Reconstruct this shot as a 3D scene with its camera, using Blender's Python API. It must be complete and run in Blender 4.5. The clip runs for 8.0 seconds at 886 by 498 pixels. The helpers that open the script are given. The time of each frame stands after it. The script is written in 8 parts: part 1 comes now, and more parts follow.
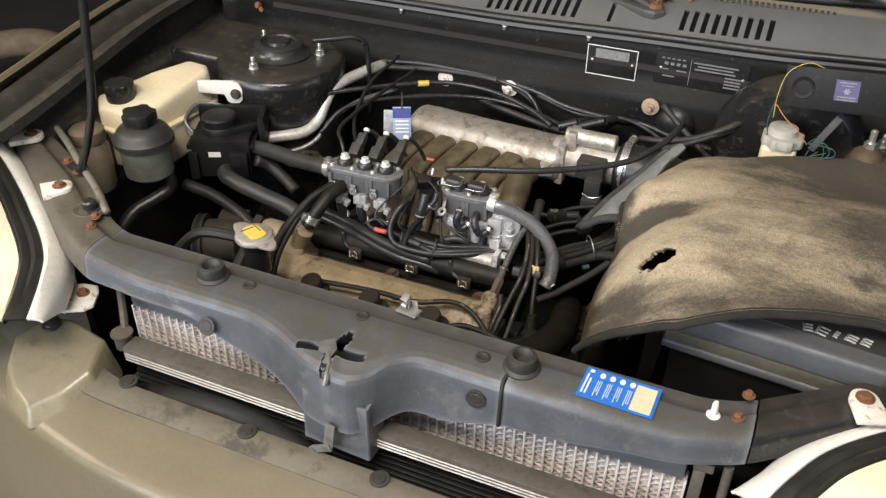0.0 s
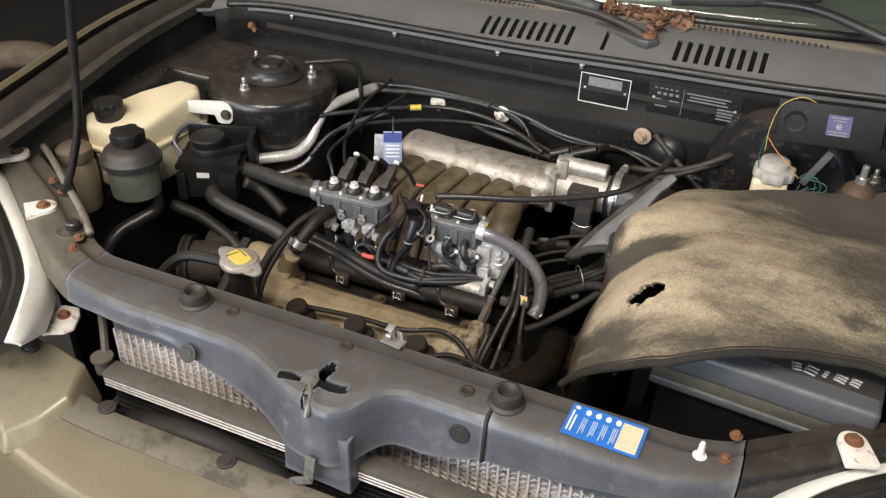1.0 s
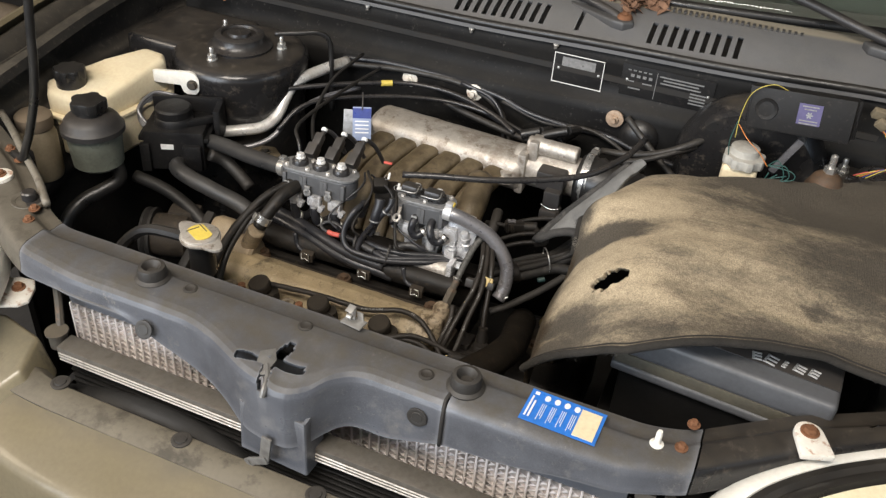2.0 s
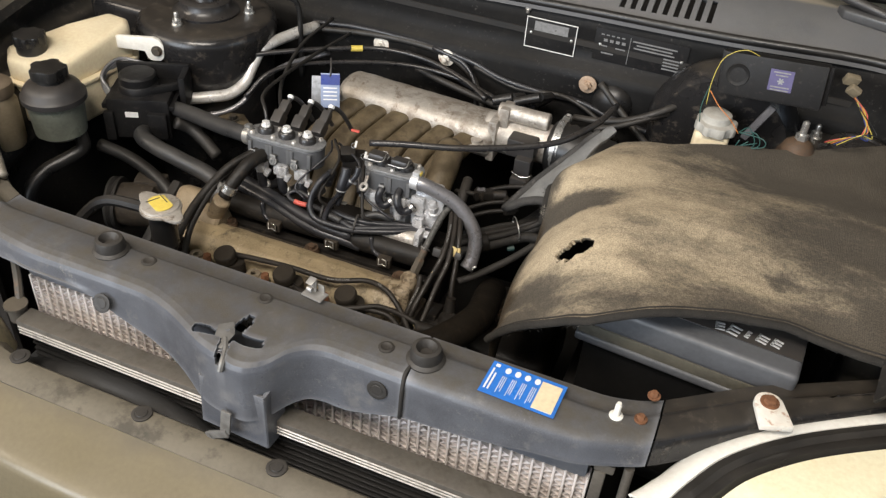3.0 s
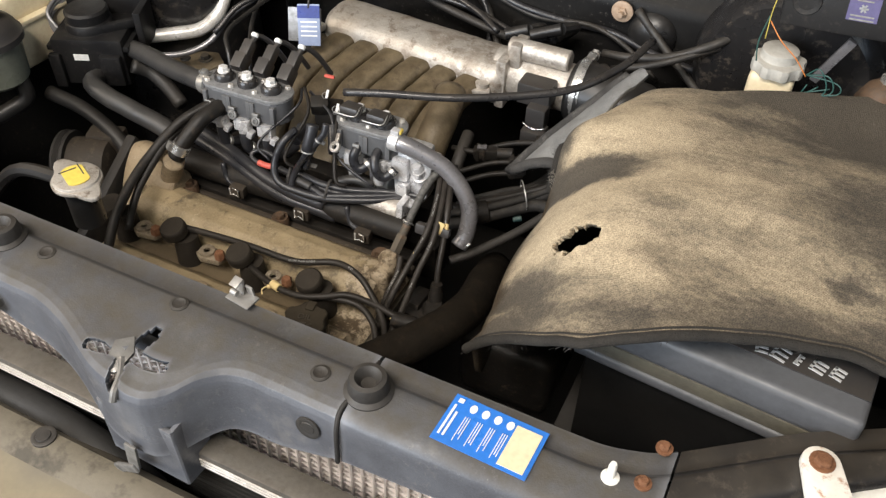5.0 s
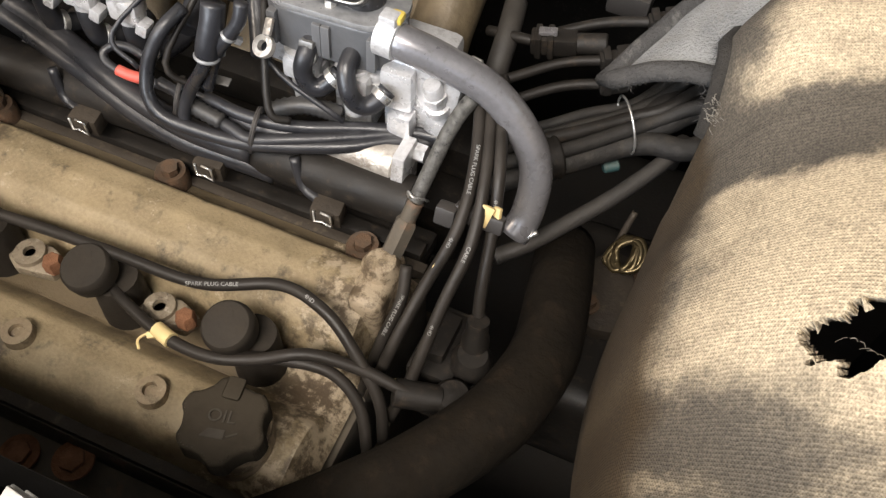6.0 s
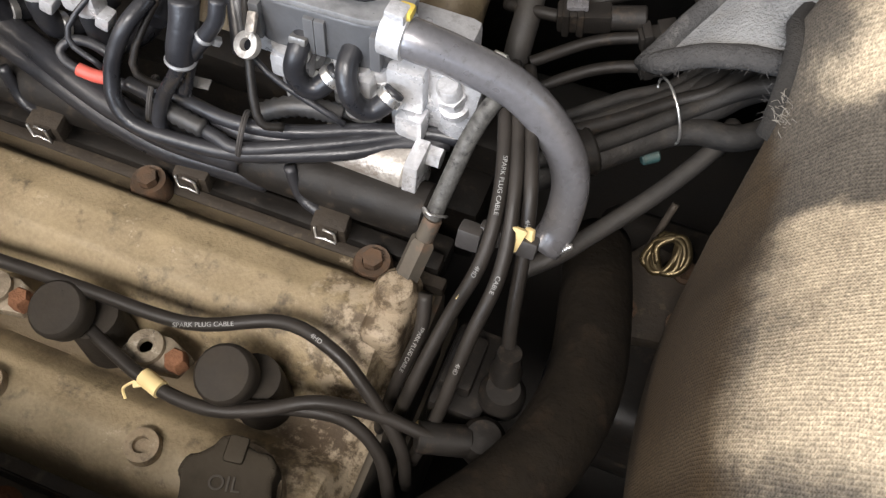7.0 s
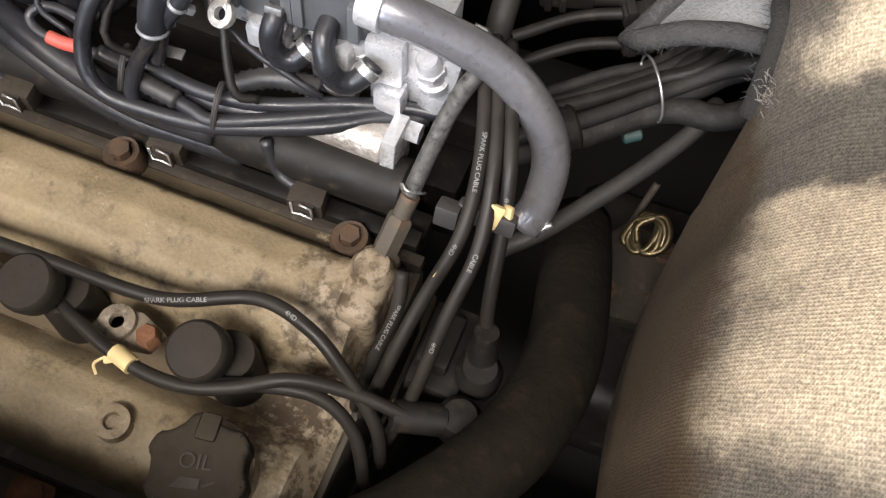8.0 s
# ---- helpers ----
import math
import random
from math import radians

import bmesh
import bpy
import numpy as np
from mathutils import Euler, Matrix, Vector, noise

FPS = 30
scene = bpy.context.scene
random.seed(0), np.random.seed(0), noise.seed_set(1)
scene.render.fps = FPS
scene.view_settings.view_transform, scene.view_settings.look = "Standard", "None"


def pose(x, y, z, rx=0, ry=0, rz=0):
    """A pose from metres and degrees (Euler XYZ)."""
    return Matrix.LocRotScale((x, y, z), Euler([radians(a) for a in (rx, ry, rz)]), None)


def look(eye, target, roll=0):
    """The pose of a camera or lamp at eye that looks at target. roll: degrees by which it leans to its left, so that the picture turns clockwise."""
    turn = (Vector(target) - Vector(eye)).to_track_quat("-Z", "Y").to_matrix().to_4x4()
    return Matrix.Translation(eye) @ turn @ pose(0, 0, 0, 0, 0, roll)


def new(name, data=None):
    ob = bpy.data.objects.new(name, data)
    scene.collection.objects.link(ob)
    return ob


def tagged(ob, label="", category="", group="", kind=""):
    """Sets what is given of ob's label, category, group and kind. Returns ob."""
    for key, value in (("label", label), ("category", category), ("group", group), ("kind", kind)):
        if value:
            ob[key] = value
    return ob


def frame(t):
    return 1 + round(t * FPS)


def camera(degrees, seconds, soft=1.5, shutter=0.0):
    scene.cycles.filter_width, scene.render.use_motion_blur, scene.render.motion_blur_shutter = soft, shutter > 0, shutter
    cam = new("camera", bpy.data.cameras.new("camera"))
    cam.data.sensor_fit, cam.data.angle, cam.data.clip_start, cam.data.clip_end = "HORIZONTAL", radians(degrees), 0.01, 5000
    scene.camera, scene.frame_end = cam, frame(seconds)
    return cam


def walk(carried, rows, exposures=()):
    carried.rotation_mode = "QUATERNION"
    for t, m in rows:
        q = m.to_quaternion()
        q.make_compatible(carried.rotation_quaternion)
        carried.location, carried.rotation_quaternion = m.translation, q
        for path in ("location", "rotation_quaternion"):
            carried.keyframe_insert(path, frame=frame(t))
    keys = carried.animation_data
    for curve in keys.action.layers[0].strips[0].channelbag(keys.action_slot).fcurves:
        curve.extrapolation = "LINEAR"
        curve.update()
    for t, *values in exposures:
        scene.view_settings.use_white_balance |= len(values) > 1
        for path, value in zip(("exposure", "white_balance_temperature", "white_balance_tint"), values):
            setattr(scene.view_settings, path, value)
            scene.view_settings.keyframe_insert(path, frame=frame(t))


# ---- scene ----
cam = camera(54.6, 8.0, soft=1.35)
PATH = [
    (0, (0.376, 0.051, 1.441), (-0.258, 1.559, 0.291), 0.8),
    (0.5, (0.373, 0.06, 1.446), (-0.254, 1.59, 0.321), 1.6),
    (1, (0.375, 0.071, 1.447), (-0.254, 1.606, 0.329), 2.2),
    (1.5, (0.378, 0.077, 1.447), (-0.247, 1.613, 0.329), 2.3),
    (2, (0.383, 0.091, 1.446), (-0.181, 1.617, 0.283), 4.7),
    (2.2, (0.388, 0.097, 1.444), (-0.129, 1.615, 0.249), 5.8),
    (3.5, (0.415, 0.134, 1.449), (-0.114, 1.615, 0.212), 4.6),
    (4, (0.423, 0.164, 1.444), (-0.124, 1.617, 0.183), 4.4),
    (4.5, (0.445, 0.217, 1.438), (-0.167, 1.614, 0.144), 2.9),
    (4.7, (0.46, 0.251, 1.431), (-0.188, 1.612, 0.116), 1.6),
    (5.8, (0.208, 0.676, 1.14), (-0.206, 1.768, -0.483), 3.2),
    (6, (0.193, 0.712, 1.118), (-0.179, 1.756, -0.546), 4.1),
    (6.5, (0.169, 0.749, 1.1), (-0.157, 1.717, -0.619), 4.1),
    (7, (0.149, 0.784, 1.092), (-0.144, 1.676, -0.674), 3.3),
    (7.5, (0.149, 0.792, 1.085), (-0.102, 1.652, -0.703), 4.9),
    (8, (0.151, 0.788, 1.087), (-0.089, 1.649, -0.703), 6.3),
]
EXPOSURES = [(0.0, -0.46, 6360, 12), (0.5, -0.49, 6360, 12), (2.0, -0.49, 6360, 12), (3.5, -0.52, 6360, 12), (4.0, -0.52, 6360, 12), (4.7, -0.44, 6360, 12), (5.8, 0.12, 6300, 13), (6.5, 0.12, 6200, 14), (7.0, 0.10, 6000, 14), (8.0, 0.10, 6000, 15)]
walk(cam, [(t, look(eye, target, roll)) for t, eye, target, roll in PATH], EXPOSURES)

# ---------------------------------------------------------------- light
world = bpy.data.worlds.new("sky")
scene.world = world
world.use_nodes = True
wn = world.node_tree.nodes
sky = wn.new("ShaderNodeTexSky")
sky.sky_type, sky.sun_disc = "NISHITA", False
sky.sun_elevation, sky.sun_rotation = radians(38), radians(165)
world.node_tree.links.new(sky.outputs[0], wn["Background"].inputs[0])
wn["Background"].inputs[1].default_value = 0.08


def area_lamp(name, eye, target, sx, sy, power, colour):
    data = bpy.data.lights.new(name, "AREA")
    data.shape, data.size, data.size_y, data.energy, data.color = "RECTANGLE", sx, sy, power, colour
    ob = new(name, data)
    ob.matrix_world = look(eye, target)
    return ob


# unseen lamps added to balance the bay: front daylight, overhead and side fills
area_lamp("front_daylight_fill", (-1.30, -2.3, 1.80), (-0.1, 1.0, 0.75), 2.5, 1.9, 178, (0.88, 0.95, 1.0))
area_lamp("overhead_fill", (0.05, -0.40, 2.95), (0.0, 0.95, 0.75), 1.6, 0.9, 170, (1.0, 0.92, 0.80))
area_lamp("left_fill", (-2.3, -0.4, 2.3), (-0.3, 0.85, 0.8), 1.0, 0.7, 44, (1.0, 0.86, 0.68))
area_lamp("right_fill", (3.1, 0.6, 2.1), (0.2, 0.9, 0.8), 1.6, 1.0, 10, (0.85, 0.96, 1.0))

# ---------------------------------------------------------------- mesh helpers
V = Vector
IDENT = Matrix.Identity(4)


def join(*many):
    """Several bmeshes as one."""
    out = bmesh.new()
    for b in many:
        tmp = bpy.data.meshes.new("tmp")
        b.to_mesh(tmp)
        out.from_mesh(tmp)
        bpy.data.meshes.remove(tmp)
        b.free()
    return out


def moved(b, m):
    bmesh.ops.transform(b, matrix=m, verts=b.verts)
    return b


def box(sx, sy, sz, m=IDENT, bevel=0.0, seg=2):
    """A box with its middle at the origin of m."""
    b = bmesh.new()
    bmesh.ops.create_cube(b, size=1.0)
    bmesh.ops.scale(b, vec=(sx, sy, sz), verts=b.verts)
    if bevel:
        bmesh.ops.bevel(b, geom=b.edges[:], offset=bevel, segments=seg, profile=0.6, affect="EDGES")
    return moved(b, m)


def at(x, y, z, rx=0, ry=0, rz=0):
    return pose(x, y, z, rx, ry, rz)


def lathe(profile, m=IDENT, n=24, cap=True):
    """A turned shape from (radius, height) pairs, round the z axis of m."""
    b = bmesh.new()
    rings = []
    for r, z in profile:
        rings.append([b.verts.new((r * math.cos(2 * math.pi * i / n), r * math.sin(2 * math.pi * i / n), z)) for i in range(n)])
    for a, c in zip(rings, rings[1:]):
        for i in range(n):
            b.faces.new((a[i], a[(i + 1) % n], c[(i + 1) % n], c[i]))
    if cap:
        b.faces.new(rings[0][::-1])
        b.faces.new(rings[-1])
    return moved(b, m)


def aim(p, q):
    """A pose at p whose z axis points at q."""
    d = V(q) - V(p)
    return Matrix.Translation(p) @ d.to_track_quat("Z", "Y").to_matrix().to_4x4()


def rod(p, q, r, n=12, bevel=0.0):
    length = (V(q) - V(p)).length
    if bevel:
        return lathe([(r - bevel, 0), (r, bevel), (r, length - bevel), (r - bevel, length)], aim(p, q), n)
    return lathe([(r, 0), (r, length)], aim(p, q), n)


def spline(pts, sub=6):
    pts = [V(p) for p in pts]
    ext = [2 * pts[0] - pts[1]] + pts + [2 * pts[-1] - pts[-2]]
    out = []
    for i in range(1, len(ext) - 2):
        a, b_, c, d = ext[i - 1:i + 3]
        for k in range(sub):
            t = k / sub
            out.append(0.5 * (2 * b_ + (c - a) * t + (2 * a - 5 * b_ + 4 * c - d) * t * t + (3 * b_ - a - 3 * c + d) * t ** 3))
    out.append(pts[-1])
    return out


def tube(pts, r, n=10, sub=6, ribs=0.0, rib_len=0.006, smooth=True):
    """A round tube along a smooth line; ribs: the depth of a corrugation."""
    line = spline(pts, sub) if smooth else [V(p) for p in pts]
    if ribs:
        dense = []
        for p, q in zip(line, line[1:]):
            k = max(1, int((q - p).length / (rib_len / 2)))
            dense += [p.lerp(q, i / k) for i in range(k)]
        line = dense + [line[-1]]
    b = bmesh.new()
    normal = None
    rings = []
    for i, p in enumerate(line):
        d = (line[min(i + 1, len(line) - 1)] - line[max(i - 1, 0)]).normalized()
        if normal is None:
            normal = d.orthogonal().normalized()
        normal = (normal - d * normal.dot(d)).normalized()
        side = d.cross(normal)
        rr = r + (ribs if ribs and i % 2 else 0)
        rings.append([b.verts.new(p + rr * (math.cos(2 * math.pi * k / n) * normal + math.sin(2 * math.pi * k / n) * side)) for k in range(n)])
    for a, c in zip(rings, rings[1:]):
        for i in range(n):
            b.faces.new((a[i], a[(i + 1) % n], c[(i + 1) % n], c[i]))
    b.faces.new(rings[0][::-1])
    b.faces.new(rings[-1])
    return b


def prism(poly, z0, z1, m=IDENT, bevel=0.0, seg=2):
    """A flat outline (x, y) raised from z0 to z1."""
    b = bmesh.new()
    low = [b.verts.new((x, y, z0)) for x, y in poly]
    high = [b.verts.new((x, y, z1)) for x, y in poly]
    n = len(poly)
    b.faces.new(low[::-1])
    b.faces.new(high)
    for i in range(n):
        b.faces.new((low[i], low[(i + 1) % n], high[(i + 1) % n], high[i]))
    bmesh.ops.recalc_face_normals(b, faces=b.faces)
    if bevel:
        bmesh.ops.bevel(b, geom=b.edges[:], offset=bevel, segments=seg, profile=0.6, affect="EDGES")
    return moved(b, m)


def grid(nu, nv, f, skip=None):
    """A sheet of quads from f(u, v), u and v from 0 to 1."""
    b = bmesh.new()
    rows = [[b.verts.new(f(i / nu, j / nv)) for i in range(nu + 1)] for j in range(nv + 1)]
    for j in range(nv):
        for i in range(nu):
            if skip is None or not skip((i + 0.5) / nu, (j + 0.5) / nv):
                b.faces.new((rows[j][i], rows[j][i + 1], rows[j + 1][i + 1], rows[j + 1][i]))
    for v in [v for v in b.verts if not v.link_faces]:
        b.verts.remove(v)
    return b


def sheet(us, vs, f, skip=None):
    """A sheet of quads over uneven steps of u and v."""
    b = bmesh.new()
    rows = [[b.verts.new(f(u, v)) for u in us] for v in vs]
    for j in range(len(vs) - 1):
        for i in range(len(us) - 1):
            if skip is None or not skip((us[i] + us[i + 1]) / 2, (vs[j] + vs[j + 1]) / 2):
                b.faces.new((rows[j][i], rows[j][i + 1], rows[j + 1][i + 1], rows[j + 1][i]))
    for v in [v for v in b.verts if not v.link_faces]:
        b.verts.remove(v)
    return b


def thick(b, d):
    """Gives a sheet depth, away from its normals, and closes its edges."""
    bmesh.ops.recalc_face_normals(b, faces=b.faces)
    b.normal_update()
    old = b.faces[:]
    rims = [(e.verts[0], e.verts[1], e.link_faces[0]) for e in b.edges if len(e.link_faces) == 1]
    twin = {v: b.verts.new(v.co - v.normal * d) for v in b.verts[:]}
    for fc in old:
        b.faces.new([twin[v] for v in reversed(fc.verts)])
    for p, q, fc in rims:
        vs = list(fc.verts)
        if vs[(vs.index(p) + 1) % len(vs)] is not q:
            p, q = q, p
        b.faces.new((q, p, twin[p], twin[q]))
    return b


def ramp(x, table):
    """A value between the pairs of a table."""
    if x <= table[0][0]:
        return table[0][1]
    for (a, va), (c, vc) in zip(table, table[1:]):
        if x <= c:
            t = (x - a) / (c - a)
            return va + (vc - va) * t
    return table[-1][1]


def ease(a, c, x):
    t = min(1.0, max(0.0, (x - a) / (c - a)))
    return t * t * (3 - 2 * t)


def mesh_of(name, b, material, sharp=0.7):
    for e in b.edges:
        e.smooth = not (len(e.link_faces) == 2 and e.calc_face_angle(0) > sharp)
    for fc in b.faces:
        fc.smooth = True
    me = bpy.data.meshes.new(name)
    b.to_mesh(me)
    b.free()
    me.materials.append(material)
    return me


BASE = {}


def thing(name, label, category, base=(0, 0, 0), group="", kind=""):
    """A thing made of parts: an Empty at its base."""
    ob = new(name)
    ob.empty_display_size = 0.02
    ob.location = base
    BASE[ob.name] = Matrix.Translation(-V(base))
    return tagged(ob, label, category, group, kind)


def part(name, b, material, parent, label=""):
    """One mesh, in the place's own coordinates, under a thing or a part."""
    ob = new(name, b if isinstance(b, bpy.types.Mesh) else mesh_of(name, b, material))
    ob.parent = parent
    ob.matrix_parent_inverse = BASE.get(parent.name, IDENT)
    return tagged(ob, label)


def solo(name, b, material, label, category, group="", kind=""):
    """A thing that is one mesh."""
    return tagged(new(name, mesh_of(name, b, material)), label, category, group, kind)


# ---------------------------------------------------------------- materials
def mat(name, c1, c2=None, scale=12.0, rough=0.5, metal=0.0, dust=0.0, dust_colour=(0.22, 0.17, 0.11), bump=0.15, fine=180.0, spec=0.5,
        coat=0.0, flecks=None, spots=None, spot_scale=40.0, spot_amount=0.5, rough_var=0.15, steep=-0.2):
    """A worn surface: two tones in large patches, fine relief, dust that lies on what faces up, and spots."""
    m = bpy.data.materials.new(name)
    m.use_nodes = True
    t = m.node_tree
    nd, ln = t.nodes, t.links
    bsdf = nd["Principled BSDF"]
    co = nd.new("ShaderNodeTexCoord").outputs["Object"]

    def noise_at(s, detail=4.0, rough_=0.6):
        n = nd.new("ShaderNodeTexNoise")
        n.inputs["Scale"].default_value, n.inputs["Detail"].default_value, n.inputs["Roughness"].default_value = s, detail, rough_
        ln.new(co, n.inputs["Vector"])
        return n.outputs["Fac"]

    def curve(src, lo, hi, a=0.0, c=1.0):
        r = nd.new("ShaderNodeMapRange")
        r.inputs["From Min"].default_value, r.inputs["From Max"].default_value = lo, hi
        r.inputs["To Min"].default_value, r.inputs["To Max"].default_value = a, c
        ln.new(src, r.inputs["Value"])
        return r.outputs["Result"]

    def mix(fac, a, c):
        x = nd.new("ShaderNodeMix")
        x.data_type = "RGBA"
        for sock, val in ((x.inputs["Factor"], fac), (x.inputs[6], a), (x.inputs[7], c)):
            if isinstance(val, (tuple, list)):
                sock.default_value = (*val, 1.0)
            elif isinstance(val, (int, float)):
                sock.default_value = val
            else:
                ln.new(val, sock)
        return x.outputs[2]

    def times(a, c):
        x = nd.new("ShaderNodeMath")
        x.operation = "MULTIPLY"
        ln.new(a, x.inputs[0])
        if isinstance(c, (int, float)):
            x.inputs[1].default_value = c
        else:
            ln.new(c, x.inputs[1])
        return x.outputs[0]

    c2 = c2 or tuple(v * 0.6 for v in c1)
    big = noise_at(scale)
    colour = mix(curve(big, 0.35, 0.65), c1, c2)
    grain = noise_at(fine, 3.0)
    colour = mix(curve(grain, 0.3, 0.7, 0.0, 0.35), colour, tuple(min(1, v * 1.35 + 0.004) for v in c1))
    if spots:
        colour = mix(times(curve(noise_at(spot_scale, 5.0, 0.7), 0.56, 0.66), spot_amount), colour, spots)
    if flecks:
        colour = mix(times(curve(noise_at(150, 6.0, 0.75), 0.58, 0.68), curve(noise_at(scale * 1.3 + 7, 2.0), 0.42, 0.62)), colour, flecks)
    roughness = curve(big, 0.3, 0.7, max(0.03, rough - rough_var), min(1, rough + rough_var))
    if dust:
        up = nd.new("ShaderNodeSeparateXYZ")
        ln.new(nd.new("ShaderNodeNewGeometry").outputs["Normal"], up.inputs[0])
        lies = times(curve(up.outputs["Z"], steep, 0.92, 0.08, 1.0), curve(noise_at(scale * 1.7 + 5, 6.0, 0.7), 0.32, 0.72, 0.25, 1.0))
        fac = times(lies, dust)
        colour = mix(fac, colour, dust_colour)
        rr = nd.new("ShaderNodeMix")
        rr.data_type = "FLOAT"
        ln.new(fac, rr.inputs[0])
        ln.new(roughness, rr.inputs[2])
        rr.inputs[3].default_value = 0.95
        roughness = rr.outputs[0]
    ln.new(colour, bsdf.inputs["Base Color"])
    ln.new(roughness, bsdf.inputs["Roughness"])
    bsdf.inputs["Metallic"].default_value = metal
    bsdf.inputs["Specular IOR Level"].default_value = spec
    bsdf.inputs["Coat Weight"].default_value = coat
    bsdf.inputs["Coat Roughness"].default_value = 0.12
    if bump:
        bp = nd.new("ShaderNodeBump")
        bp.inputs["Strength"].default_value, bp.inputs["Distance"].default_value = bump, 0.002
        ln.new(grain, bp.inputs["Height"])
        ln.new(bp.outputs[0], bsdf.inputs["Normal"])
    return m


def worn_edges(m, colour, lo=0.53, hi=0.62, amount=0.6):
    """Rubs the sharp edges of a surface bare."""
    nd, ln = m.node_tree.nodes, m.node_tree.links
    sock = nd["Principled BSDF"].inputs["Base Color"]
    old = sock.links[0].from_socket
    r = nd.new("ShaderNodeMapRange")
    for key, val in (("From Min", lo), ("From Max", hi), ("To Min", 0.0), ("To Max", amount)):
        r.inputs[key].default_value = val
    ln.new(nd.new("ShaderNodeNewGeometry").outputs["Pointiness"], r.inputs["Value"])
    x = nd.new("ShaderNodeMix")
    x.data_type = "RGBA"
    ln.new(r.outputs[0], x.inputs["Factor"])
    ln.new(old, x.inputs[6])
    x.inputs[7].default_value = (*colour, 1.0)
    ln.new(x.outputs[2], sock)


DUST = (0.21, 0.165, 0.11)
cowl_grey = mat("cowl_grey", (0.1274, 0.1287, 0.1339), (0.0962, 0.0975, 0.1014), 9, 0.42, dust=0.4, dust_colour=(0.17, 0.158, 0.135), bump=0.1, fine=600)
plastic_grey = mat("plastic_grey", (0.088, 0.094, 0.109), (0.046, 0.048, 0.056), 15, 0.36, dust=1.0, steep=0.5, dust_colour=(0.074, 0.063, 0.046), bump=0.12, fine=600, spots=(0.17, 0.165, 0.16), spot_scale=26, spot_amount=0.42, flecks=(0.17, 0.165, 0.155))
plastic_black = mat("plastic_black", (0.018, 0.018, 0.020), (0.027, 0.026, 0.027), 14, 0.40, dust=0.16, bump=0.1, fine=400)
steel_black = mat("steel_black", (0.012, 0.012, 0.013), (0.018, 0.017, 0.017), 8, 0.25, dust=0.42, steep=0.75, dust_colour=(0.105, 0.084, 0.058), bump=0.06, spots=(0.12, 0.1, 0.08), spot_scale=60, spot_amount=0.4)
steel_dusty = mat("steel_dusty", (0.045, 0.04, 0.033), (0.03, 0.027, 0.023), 14, 0.6, dust=0.6, dust_colour=(0.17, 0.135, 0.09), bump=0.2, spots=(0.17, 0.07, 0.03), spot_scale=45, spot_amount=0.5)
deep_black = mat("deep_black", (0.010, 0.010, 0.010), (0.02, 0.017, 0.014), 10, 0.7, dust=0.2, dust_colour=(0.06, 0.045, 0.03))
rubber = mat("rubber", (0.011, 0.011, 0.0115), (0.017, 0.016, 0.015), 20, 0.36, dust=0.16, steep=0.3, dust_colour=(0.11, 0.09, 0.065), bump=0.04, fine=500)
rubber_clean = mat("rubber_clean", (0.020, 0.020, 0.022), (0.014, 0.014, 0.015), 25, 0.26, dust=0.12, bump=0.05, fine=300)
hose_grey = mat("hose_grey", (0.2174, 0.2124, 0.2214), (0.1669, 0.1618, 0.1679), 30, 0.33, metal=0.45, dust=0.10, steep=0.3, dust_colour=(0.17, 0.15, 0.12), bump=0.03, coat=0.5, fine=300, spots=(0.06, 0.052, 0.044), spot_scale=160, spot_amount=0.35, spec=0.8)
dusty_rubber = mat("dusty_rubber", (0.024, 0.022, 0.020), (0.016, 0.015, 0.014), 40, 0.5, dust=0.4, steep=0.1, dust_colour=(0.078, 0.066, 0.052), bump=0.2, fine=200)
corner_paint = mat("corner_paint", (0.225, 0.190, 0.118), (0.19, 0.160, 0.100), 8, 0.32, dust=0.75, steep=0.75, dust_colour=(0.135, 0.115, 0.080), bump=0.06, spots=(0.060, 0.051, 0.036), spot_scale=17, spot_amount=0.7, coat=0.3)
bay_black = mat("bay_black", (0.012, 0.012, 0.013), (0.020, 0.019, 0.018), 14, 0.38, dust=0.6, steep=0.45, dust_colour=(0.135, 0.115, 0.085), bump=0.12, spots=(0.12, 0.105, 0.085), spot_scale=110, spot_amount=0.4)
rusty_washer = mat("rusty_washer", (0.44, 0.33, 0.24), (0.30, 0.20, 0.13), 80, 0.5, metal=0.2, bump=0.15)
tab_white = mat("tab_white", (0.76, 0.73, 0.67), (0.66, 0.60, 0.52), 50, 0.45, dust=0.2, dust_colour=(0.42, 0.34, 0.25), bump=0.1, spots=(0.36, 0.16, 0.07), spot_scale=70, spot_amount=0.8)
worn_flange = mat("worn_flange", (0.22, 0.20, 0.165), (0.13, 0.115, 0.09), 40, 0.5, metal=0.2, dust=0.3, dust_colour=(0.17, 0.145, 0.105), bump=0.2, spots=(0.06, 0.045, 0.032), spot_scale=60, spot_amount=0.6)
dull_steel = mat("dull_steel", (0.24, 0.235, 0.225), (0.10, 0.095, 0.088), 90, 0.42, metal=0.5, dust=0.2, dust_colour=(0.14, 0.12, 0.09), bump=0.2)
worn_steel = mat("worn_steel", (0.46, 0.45, 0.43), (0.20, 0.19, 0.175), 90, 0.4, metal=0.6, dust=0.15, bump=0.2)
module_black = mat("module_black", (0.007, 0.007, 0.008), (0.011, 0.0105, 0.010), 20, 0.5, dust=0.08, dust_colour=(0.08, 0.07, 0.055), bump=0.1, fine=400, spots=(0.05, 0.042, 0.038), spot_scale=140, spot_amount=0.35, spec=0.25)
